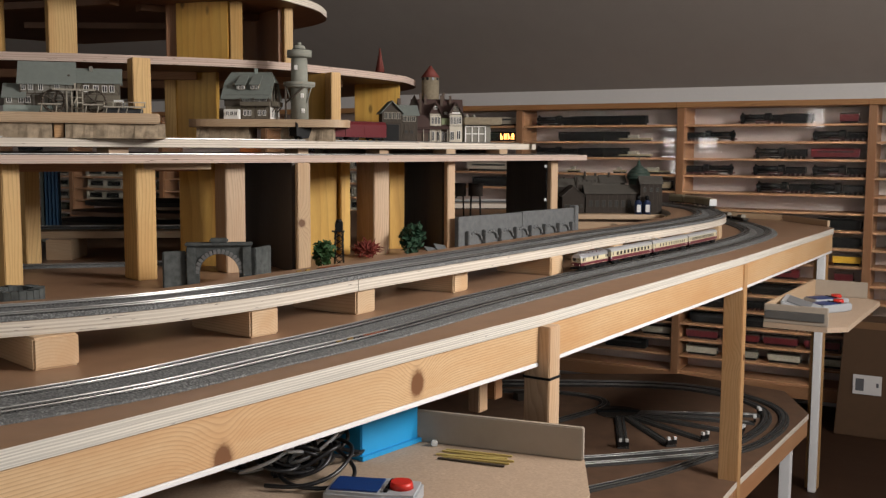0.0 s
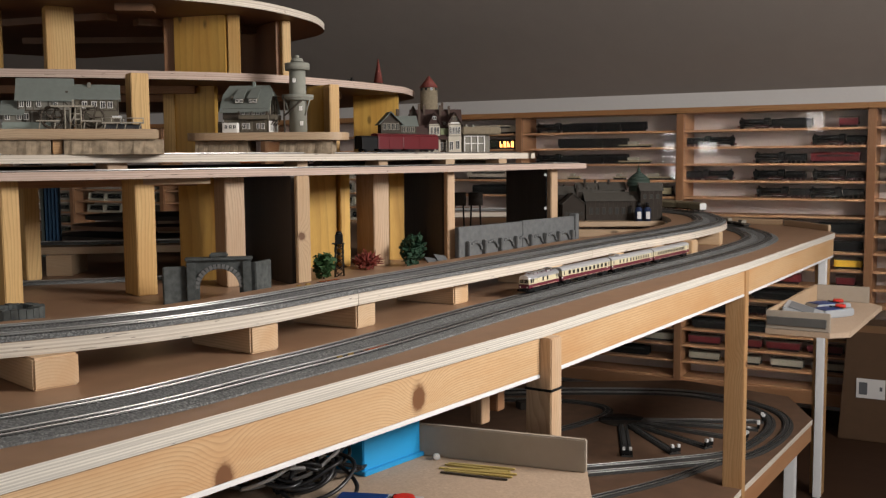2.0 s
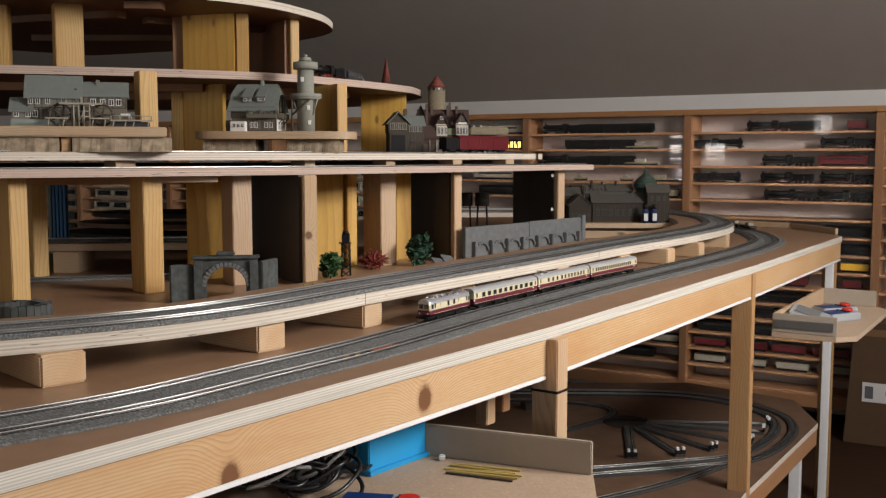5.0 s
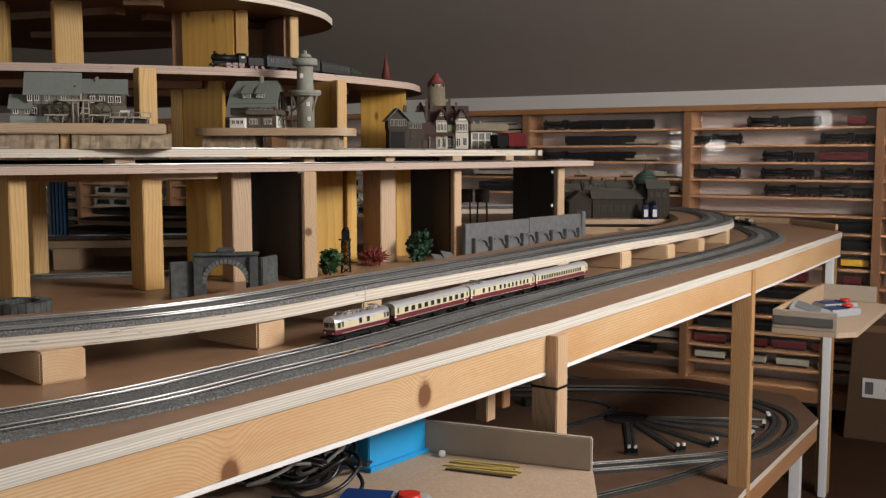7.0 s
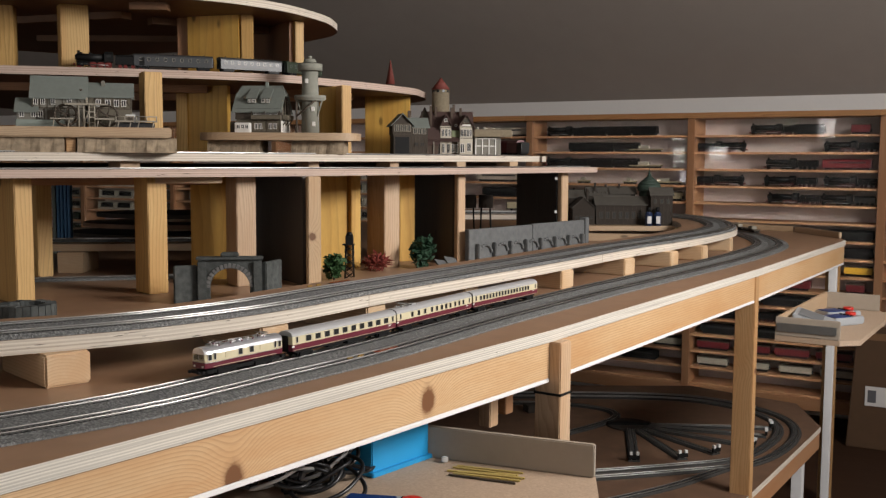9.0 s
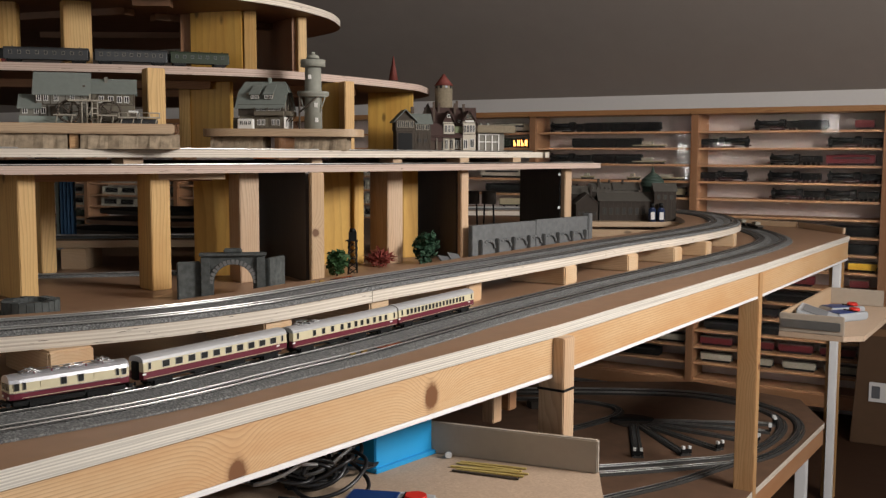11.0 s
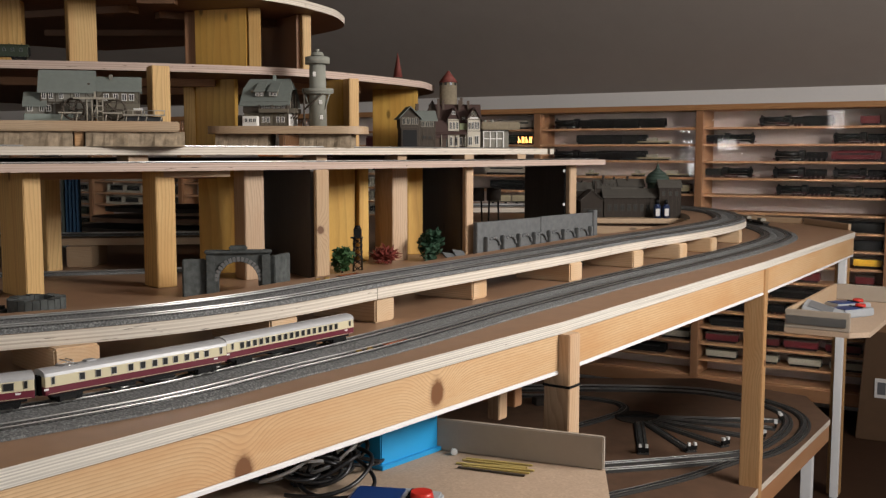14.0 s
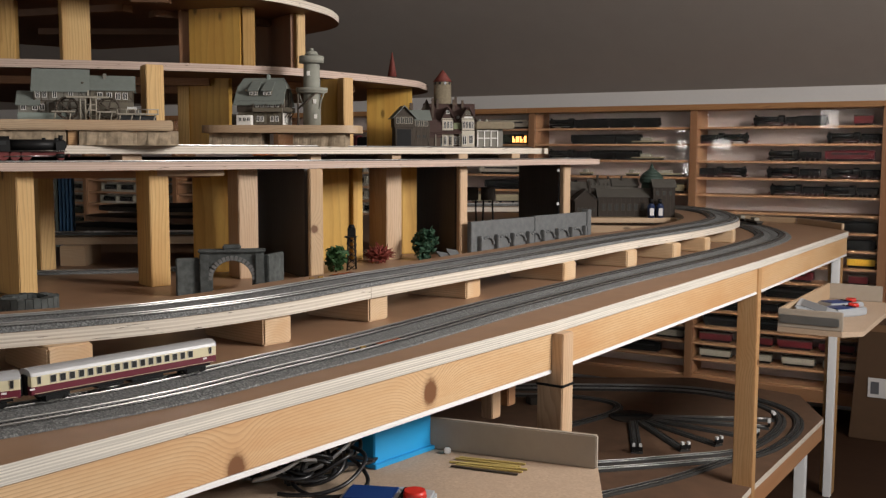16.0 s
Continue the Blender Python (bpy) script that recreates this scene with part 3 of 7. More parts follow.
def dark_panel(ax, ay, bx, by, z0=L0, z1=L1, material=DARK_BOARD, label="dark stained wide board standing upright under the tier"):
    a, b = Vector((ax, ay)), Vector((bx, by))
    d = b - a
    ob = link_mesh("upright_board", block(0, d.length, -0.01, 0.01, z0 + 0.0003, z1 - 0.0003, 0.001), material)
    ob.matrix_world = Matrix.Translation((ax, ay, 0)) @ Matrix.Rotation(math.atan2(d.y, d.x), 4, "Z")
    return tagged(ob, label, "board", "boards of the tiers")


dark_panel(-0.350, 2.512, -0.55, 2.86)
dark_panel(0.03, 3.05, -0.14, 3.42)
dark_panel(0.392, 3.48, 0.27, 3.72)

# between the middle and the upper deck
M0, M1, T0, T1 = 1.410, DECK3_Z - 0.021, DECK3_Z, 1.813
upright(-0.727, 2.515, 32, 0.045, 0.05, M0, M1, PINE_YELLOW, "pale pine post between the tiers")
upright(-0.29, 2.95, 35, 0.032, 0.04, M0, M1, PINE_YELLOW, "pine post between the tiers")
upright(-0.785, 3.0, 10, 0.032, 0.03, M0, M1, PINE_YELLOW, "pine post between the tiers")
dark_panel(-0.768, 3.02, -0.64, 2.98, M0, M1, SHUTTERING, "yellow shuttering board between the tiers")
dark_panel(-0.375, 3.02, -0.305, 2.99, M0, M1, SHUTTERING, "yellow shuttering board between the tiers")
dark_panel(-0.279, 3.50, -0.125, 3.48, M0, M1, SHUTTERING, "yellow shuttering board between the tiers")
# between the upper and the top deck
upright(-1.013, 2.775, 30, 0.074, 0.05, T0, T1, PINE_YELLOW, "pale pine post between the tiers")
upright(-1.225, 2.79, 10, 0.07, 0.05, T0, T1, PINE_YELLOW, "pine post between the tiers")
dark_panel(-0.763, 3.02, -0.600, 2.965, T0, T1, SHUTTERING, "yellow shuttering board between the tiers")
upright(-0.580, 2.955, 6, 0.034, 0.03, T0, T1, PINE_YELLOW, "pine post between the tiers")
upright(-0.784, 3.03, 12, 0.034, 0.04, T0, T1, CAB_UP, "brown pine post between the tiers")
dark_panel(-0.47, 3.10, -0.66, 3.42, T0, T1, CAB_UP, "brown board between the tiers")
upright(-0.446, 3.09, 30, 0.027, 0.03, T0, T1, PINE_YELLOW, "pine post between the tiers")
# thin packing between the two lower decks
for x, y, w in ((-0.745, 2.36, 0.05), (-0.36, 2.70, 0.035), (-0.155, 2.90, 0.035), (0.04, 3.10, 0.04), (0.215, 3.31, 0.04)):
    ob = link_mesh("packing_block", block(-w / 2, w / 2, -0.01, 0.05, 1.3733, 1.3907, 0.001), PINE_PALE)
    ob.matrix_world = Matrix.Translation((x, y, 0)) @ Matrix.Rotation(radians(45), 4, "Z")
    tagged(ob, "thin pale packing block between two plywood tiers", "wood block", "packing blocks")

DECK1_LINE = shifted(D1, 0.042)
DECK2_LINE = spline([tuple(p) for p in shifted(D2, 0.05)[:-9:6]] + [(0.195, 3.36), (0.265, 3.47), (0.285, 3.60), (0.22, 3.82), (0.05, 4.0)], 0.03)
DECK3_LINE = spline([tuple(p) for p in shifted(D3, 0.066)[:57:7]] + [(-0.40, 3.03), (-0.315, 3.22), (-0.285, 3.45), (-0.33, 3.75), (-0.55, 4.1), (-0.95, 4.3)], 0.03)
track("model_track", DECK1_LINE, 1.373, "nickel rails on dark sleepers at the edge of the lower tier", bed=False)
track("model_track", DECK2_LINE, 1.410, "nickel rails on dark sleepers on the middle tier", bed=False)
track("model_track", DECK3_LINE, DECK3_Z, "nickel rails on dark sleepers on the upper tier", bed=False)

# ---- display cabinets ----
GLASS, _n, _l, _b = shader("cabinet_glass", 0.0)
_b.inputs["Transmission Weight"].default_value, _b.inputs["IOR"].default_value = 1.0, 1.27
_b.inputs["Base Color"].default_value = (0.97, 0.98, 0.97, 1)
BAY = 0.965
CAB_V, CAB_D = 5.405, 0.22
SHELF_Z = [1.533 - 0.0905 * k for k in range(16)]


def display_cabinet(u):
    """One bay between two uprights, seen from the front; u is its right end."""
    ob = empty("display_cabinet", room_pose(u - BAY, CAB_V), "pine display cabinet with glass front and narrow shelves", "cabinet", "cabinets along the wall")
    part("back_panel", block(0.02, BAY - 0.02, CAB_D - 0.01, CAB_D, 0.12, 1.622), CAB_BACK, ob, "white back panel")
    side = part("side_panel", block(0, 0.04, 0, CAB_D, 0, 1.622, 0.002), CAB_UP, ob)
    shelf_mesh = None
    for z in SHELF_Z:
        if shelf_mesh is None:
            s = part("shelf", block(0.041, BAY - 0.001, 0.02, CAB_D - 0.011, -0.012, 0, 0.001), CAB_WOOD, ob)
            shelf_mesh = s.data
        else:
            s = new("shelf", shelf_mesh)
            s.parent = ob
        s.location.z = z
    part("top_board", block(0, BAY - 0.0005, -0.02, CAB_D, 1.6225, 1.652, 0.003), CAB_TOP, ob, "pine top rail")
    part("plinth", block(0.041, BAY - 0.0005, 0.005, 0.03, 0.10, 0.165, 0.002), CAB_WOOD, ob)
    g = part("glass_pane", block(0.043, BAY - 0.003, 0.006, 0.010, 0.17, 1.620), GLASS, ob, "sliding glass front")
    g.visible_shadow = False
    return ob


CAB_RIGHT = -0.645
cab = display_cabinet(CAB_RIGHT)
for k in (-2, -1, 1, 2, 3, 4, 5, 6, 7):
    copy_thing(cab, room_pose(CAB_RIGHT - k * BAY - BAY, CAB_V))

# ---- rolling stock ----
ROOF_GREEN = plain("weathered_grey_green_roof", (0.17, 0.19, 0.17), 0.8, vary=0.12, scale=90)
TIMBER_GREY = plain("pale_grey_timber", (0.33, 0.30, 0.24), 0.8, vary=0.15, scale=120)
CREAM = plain("cream_paint", (0.60, 0.54, 0.36), 0.35, vary=0.03, scale=90)
WINE = plain("wine_red_paint", (0.13, 0.018, 0.032), 0.35, vary=0.06, scale=90)
SILVER = plain("silver_grey_roof", (0.37, 0.37, 0.37), 0.32, vary=0.05, scale=90)
LOCO_ROOF = plain("bright_silver_roof", (0.62, 0.63, 0.66), 0.3, 0.7, vary=0.06, scale=90)
BLACK = plain("black_running_gear", (0.009, 0.009, 0.009), 0.5, scale=90)
PANE = plain("dark_window", (0.016, 0.018, 0.018), 0.3, vary=0.05)
METAL = plain("bright_metal", (0.6, 0.6, 0.6), 0.3, 1.0)
RED_CAR = plain("dark_red_paint", (0.115, 0.012, 0.016), 0.35, vary=0.08, scale=60)
OLIVE = plain("dark_green_paint", (0.035, 0.045, 0.03), 0.4, vary=0.1, scale=60)
GREYBLUE = plain("grey_blue_paint", (0.04, 0.042, 0.045), 0.4, vary=0.1, scale=60)
WHEEL_RED = plain("red_wheel", (0.13, 0.013, 0.010), 0.4)
LAMP_WHITE = plain("lamp_glass", (0.8, 0.78, 0.7), 0.15)
TAN = plain("tan_tarpaulin", (0.32, 0.27, 0.17), 0.8, vary=0.15, scale=120)
WHITE_PLASTIC = plain("white_plastic", (0.72, 0.72, 0.70), 0.5, vary=0.04)
NAVY = plain("navy_paint", (0.02, 0.035, 0.09), 0.4, vary=0.1)
YELLOW = plain("yellow_paint", (0.62, 0.36, 0.03), 0.4, vary=0.06)
for dull in (BLACK, OLIVE):
    dull.node_tree.nodes["Principled BSDF"].inputs["Specular IOR Level"].default_value = 0.2
ORANGE = plain("orange_paint", (0.60, 0.16, 0.03), 0.4, vary=0.06)


def hull(profile, x0, x1, nose=0.0, bm=None, mat=0):
    """A body with one cross-section of (y, z), drawn in at both ends over the length nose."""
    bm = bm or bmesh.new()
    c = sum(z for _, z in profile) / len(profile)
    rings = []
    stations = [(x0, 1 - nose * 13)] + ([(x0 + nose * 0.35, 1 - nose * 4.5), (x0 + nose, 1.0), (x1 - nose, 1.0), (x1 - nose * 0.35, 1 - nose * 4.5)] if nose else []) + [(x1, 1 - nose * 13)]
    for x, k in stations:
        rings.append([bm.verts.new((x, y * k, z)) for y, z in profile])
    n = len(profile)
    for r, q in zip(rings, rings[1:]):
        for j in range(n):
            f = bm.faces.new((r[j], r[(j + 1) % n], q[(j + 1) % n], q[j]))
            f.material_index = mat
    bm.faces.new(list(reversed(rings[0]))).material_index = mat
    bm.faces.new(rings[-1]).material_index = mat
    return bm


def roof_profile(w, z0, z1, n=8):
    pts = [(-w, z0)] + [(-w * math.cos(a), z0 + (z1 - z0) * math.sin(a) ** 0.8) for a in [math.pi * i / n for i in range(1, n)]] + [(w, z0)]
    return list(reversed(pts))


def wheel_pair(x, r, parent, material):
    bm = bmesh.new()
    for s in (-1, 1):
        cyl(bm, (x, s * 0.0075, r), (x, s * 0.0098, r), r, n=14)
    cyl(bm, (x, -0.0075, r), (x, 0.0075, r), 0.0012, n=6)
    return part("wheelset", bm, material, parent)


def bogie(x, parent, r=0.0052, base=0.012):
    bm = block(x - base - 0.006, x + base + 0.006, -0.0118, 0.0118, 0.004, 0.0115, 0.001)
    for s in (-1, 1):
        block(x - base - 0.003, x + base + 0.003, s * 0.0128 - 0.0012, s * 0.0128 + 0.0012, 0.003, 0.0085, bm=bm)
        for k in (-1, 1):
            block(x + k * base - 0.003, x + k * base + 0.003, s * 0.0135 - 0.0012, s * 0.0135 + 0.0012, 0.0022, 0.0075, bm=bm)
    b = part("bogie", bm, BLACK, parent)
    for k in (-1, 1):
        wheel_pair(x + k * base, r, b, BLACK)
    return b


def share(name, mesh, parent, x, y, z, turn=0.0):
    ob = new(name, mesh)
    ob.parent = parent
    ob.matrix_basis = pose(x, y, z, 0, 0, turn)
    return ob


def window_mesh(w, h, frame_mat):
    bm = block(-w / 2, w / 2, -0.0003, 0.0003, -h / 2, h / 2, mat=0)
    for x0, x1, z0, z1 in ((-w / 2 - 0.0006, -w / 2, -h / 2, h / 2), (w / 2, w / 2 + 0.0006, -h / 2, h / 2), (-w / 2 - 0.0006, w / 2 + 0.0006, h / 2, h / 2 + 0.0006), (-w / 2 - 0.0006, w / 2 + 0.0006, -h / 2 - 0.0006, -h / 2)):
        block(x0, x1, -0.0004, 0.0004, z0, z1, bm=bm, mat=1)
    me = bpy.data.meshes.new("coach_window")
    bm.to_mesh(me)
    bm.free()
    me.materials.append(PANE)
    me.materials.append(frame_mat)
    return me


WIN_WIDE, WIN_SMALL, WIN_DOOR = window_mesh(0.0115, 0.0085, METAL), window_mesh(0.0068, 0.0085, METAL), window_mesh(0.0035, 0.0085, METAL)


def express_coach(windows, mesh, label, half=0.1345, roof_rack=False):
    """A cream and wine-red express coach; windows are the places along it."""
    ob = empty("express_coach", pose(0, 0, 0), label, "model coach", "coaches of the express train")
    w = 0.0152
    part("skirt", hull([(-w + 0.0012, 0.0120), (w - 0.0012, 0.0120), (w, 0.014), (w, 0.0222), (-w, 0.0222), (-w, 0.014)], -half, half, 0.002), WINE, ob, "wine red lower body")
    part("trim_line", hull([(-w - 0.0002, 0.0222), (w + 0.0002, 0.0222), (w + 0.0002, 0.0232), (-w - 0.0002, 0.0232)], -half, half, 0.002), CREAM, ob, "cream stripe")
    part("window_band", hull([(-w, 0.0232), (w, 0.0232), (w - 0.0004, 0.0350), (-w + 0.0004, 0.0350)], -half, half, 0.002), CREAM, ob, "cream window band")
    part("sill_stripe", hull([(-w - 0.0003, 0.0133), (w + 0.0003, 0.0133), (w + 0.0003, 0.0138), (-w - 0.0003, 0.0138)], -half + 0.004, half - 0.004), CREAM, ob, "pale lettering stripe")
    part("roof", hull(roof_profile(w - 0.0002, 0.0350, 0.0436), -half - 0.0005, half + 0.0005, 0.002), SILVER, ob, "silver grey roof")
    part("underframe", block(-half * 0.94, half * 0.94, -0.0125, 0.0125, 0.0085, 0.0122, 0.0006), BLACK, ob)
    part("battery_box", block(-half * 0.38, -half * 0.02, -0.0125, 0.0125, 0.0038, 0.0084, 0.001), BLACK, ob)
    part("battery_box", block(half * 0.06, half * 0.34, -0.0120, 0.0120, 0.0045, 0.0084, 0.001), BLACK, ob)
    for s in (-1, 1):
        part("gangway", block(s * half - 0.004, s * half + 0.004, -0.006, 0.006, 0.011, 0.036, 0.001), BLACK, ob, "black rubber gangway")
        bogie(s * (half - 0.033), ob)
        for x in windows:
            share("coach_window", mesh, ob, x, s * (w + 0.0001), 0.0291)
        for x in (-half + 0.010, half - 0.010):
            share("coach_window", WIN_DOOR, ob, x, s * (w + 0.0001), 0.0297)
            part("data_panel", block(x + 0.006, x + 0.012, s * (w + 0.0001) - 0.0003, s * (w + 0.0001) + 0.0003, 0.0185, 0.0208), WHITE_PLASTIC, ob, "small white panel")
    if roof_rack:
        pantograph(ob, half - 0.036)
        part("roof_box", block(half - 0.075, half - 0.060, -0.006, 0.006, 0.0425, 0.0455, 0.001), SILVER, ob)
    return ob


def pantograph(parent, x, z=0.0435, up=0.006):
    bm = bmesh.new()
    for s in (-1, 1):
        cyl(bm, (x - 0.012, s * 0.007, z), (x + 0.012, s * 0.007, z), 0.0006, n=6)
        cyl(bm, (x - 0.012, s * 0.007, z), (x + 0.004, s * 0.006, z + up), 0.0005, n=6)
        cyl(bm, (x + 0.012, s * 0.007, z), (x - 0.004, s * 0.006, z + up), 0.0005, n=6)
        cyl(bm, (x + s * 0.012, -0.007, z), (x + s * 0.012, 0.007, z), 0.0006, n=6)
        cyl(bm, (x + s * 0.004, -0.010, z + up), (x + s * 0.004, 0.010, z + up), 0.0007, n=6)
    for k in range(4):
        cyl(bm, (x - 0.012 + 0.008 * k, 0.004, z - 0.002), (x - 0.012 + 0.008 * k, 0.004, z + 0.001), 0.0012, n=6)
    return part("pantograph", bm, METAL, parent, "folded silver pantograph")


def electric_loco():
    ob = empty("electric_locomotive", pose(0, 0, 0), "cream and wine red electric model locomotive with silver roof", "model locomotive")
    half, w = 0.0765, 0.0154
    part("skirt", hull([(-w + 0.001, 0.0125), (w - 0.001, 0.0125), (w, 0.014), (w, 0.0215), (-w, 0.0215), (-w, 0.014)], -half, half, 0.012), WINE, ob, "wine red lower body")
    part("cab_band", hull([(-w, 0.0215), (w, 0.0215), (w - 0.0008, 0.0326), (-w + 0.0008, 0.0326)], -half, half, 0.012), CREAM, ob, "cream upper body")
    part("sill_stripe", hull([(-w - 0.0003, 0.0205), (w + 0.0003, 0.0205), (w + 0.0003, 0.0213), (-w - 0.0003, 0.0213)], -half, half, 0.012), METAL, ob)
    part("roof", hull(roof_profile(w - 0.0008, 0.0326, 0.0420), -half - 0.0004, half + 0.0004, 0.012), LOCO_ROOF, ob, "bright silver roof")
    part("frame", block(-half + 0.004, half - 0.004, -0.0125, 0.0125, 0.004, 0.0095, 0.001), BLACK, ob)
    pantograph(ob, half - 0.030, 0.0425, 0.004)
    pantograph(ob, -half + 0.030, 0.0425, 0.005)
    for y in (-0.0062, 0.0062):
        rod = bmesh.new()
        cyl(rod, (-0.046, y, 0.0440), (0.046, y, 0.0440), 0.0005, n=6)
        part("roof_conductor", rod, METAL, ob, "thin bare roof conductor")
        for x in (-0.044, -0.022, 0.0, 0.022, 0.044):
            pin = bmesh.new()
            cyl(pin, (x, y, 0.0395), (x, y, 0.0438), 0.0011, n=8)
            part("insulator", pin, WINE, ob, "dark red roof insulator")
    part("lettering_stripe", hull([(-w - 0.0003, 0.0141), (w + 0.0003, 0.0141), (w + 0.0003, 0.0147), (-w - 0.0003, 0.0147)], -half + 0.014, half - 0.014), CREAM, ob, "thin cream stripe")
    for x in (-0.015, 0.0, 0.014):
        part("roof_gear", block(x - 0.004, x + 0.004, -0.004, 0.004, 0.0415, 0.0445, 0.0008), METAL, ob)
    for s in (-1, 1):
        bogie(s * 0.036, ob, 0.0065, 0.014)
        b = bmesh.new()
        block(s * half - 0.003 + s * 0.002, s * half + 0.003 + s * 0.002, -0.0135, 0.0135, 0.005, 0.0098, 0.0008, bm=b)
        for k in (-1, 1):
            cyl(b, (s * (half + 0.003), k * 0.009, 0.0082), (s * (half + 0.009), k * 0.009, 0.0082), 0.0011, n=8)
            cyl(b, (s * (half + 0.009), k * 0.009, 0.0082), (s * (half + 0.0098), k * 0.009, 0.0082), 0.0026, n=12)
        part("buffer_beam", b, BLACK, ob)
        for k in (-1, 1):
            me = window_mesh(0.0098, 0.0084, METAL)
            share("cab_window", window_mesh(0.0056, 0.0080, METAL), ob, s * (half - 0.0078), k * 0.01495, 0.0284, -s * k * 6)
            share("cab_window", me, ob, s * (half - 0.0003), k * 0.0056, 0.0282, 90)
            lamp = bmesh.new()
            cyl(lamp, (s * (half - 0.002), k * 0.0088, 0.0152), (s * (half + 0.0008), k * 0.0088, 0.0152), 0.0017, n=10)
            part("headlight", lamp, LAMP_WHITE, ob)
        lamp = bmesh.new()
        cyl(lamp, (s * (half - 0.006), 0, 0.0375), (s * (half - 0.002), 0, 0.0375), 0.0015, n=10)
        part("headlight", lamp, LAMP_WHITE, ob)
        for x in (-0.011, 0.011, half - 0.017, -half + 0.017):
            share("coach_window", WIN_DOOR if abs(x) > 0.05 else WIN_SMALL, ob, x, s * (w - 0.0002), 0.0288)
        for x in (-0.034, 0.034):
            part("grille", block(x - 0.006, x + 0.006, s * (w - 0.0003) - 0.0004, s * (w - 0.0003) + 0.0004, 0.0248, 0.0325), CREAM, ob)
    return ob


EXPRESS = [electric_loco(),
           express_coach([-0.105 + 0.0225 * k for k in range(10)], WIN_WIDE, "cream and wine red express coach with wide windows"),
           express_coach([-0.100, -0.084, -0.068, -0.050, -0.034, -0.018, 0.0, 0.018, 0.042, 0.064, 0.086], WIN_SMALL, "cream and wine red dining coach with roof gear", roof_rack=True),
           express_coach([-0.092 + 0.0124 * k for k in range(17)], WIN_SMALL, "cream and wine red express coach with narrow windows")]
EXPRESS_BACK = [0.086, 0.3125, 0.5895, 0.8665]   # middle of each vehicle behind the tip


def red_van(half, label):
    ob = empty("red_van", pose(0, 0, 0), label, "model coach", "red vans on the middle tier")
    w = 0.0155
    part("body", hull([(-w, 0.008), (w, 0.008), (w, 0.040), (w - 0.003, 0.043), (-w + 0.003, 0.043), (-w, 0.040)], -half, half, 0.003), RED_CAR, ob)
    part("roof", hull(roof_profile(w - 0.002, 0.0432, 0.048), -half, half, 0.003), RED_CAR, ob, "dark red rounded roof")
    for s in (-1, 1):
        bogie(s * half * 0.55, ob)
        part("door_panel", block(-0.008, 0.008, s * (w + 0.0002) - 0.0005, s * (w + 0.0002) + 0.0005, 0.012, 0.036, 0.0003), RED_CAR, ob)
        part("step_board", block(-half * 0.8, half * 0.8, s * 0.0148 - 0.001, s * 0.0148 + 0.001, 0.0065, 0.0078), BLACK, ob)
    return ob


def boxcab(half, material, label):
    ob = empty("shunting_locomotive", pose(0, 0, 0), label, "model locomotive")
    w = 0.0145
    part("body", hull([(-w, 0.008), (w, 0.008), (w, 0.036), (w - 0.004, 0.041), (-w + 0.004, 0.041), (-w, 0.036)], -half, half, 0.002), material, ob)
    bogie(0, ob, 0.005, half * 0.4)
    part("handrail", cyl(bmesh.new(), (-half - 0.002, 0.012, 0.01), (-half - 0.002, 0.012, 0.036), 0.0006, n=6), METAL, ob)
    return ob


RED_TRAIN = [red_van(0.078, "dark red model railway van coupled to another"), red_van(0.05, "short dark red model railway van"), boxcab(0.03, BLACK, "small black shunting locomotive behind red vans")]
for ob in RED_TRAIN:
    ob.scale = (1.04, 1.12, 1.12)
RED_BACK = [0.08, 0.080 + 0.082 + 0.052, 0.080 + 0.082 + 0.104 + 0.034]


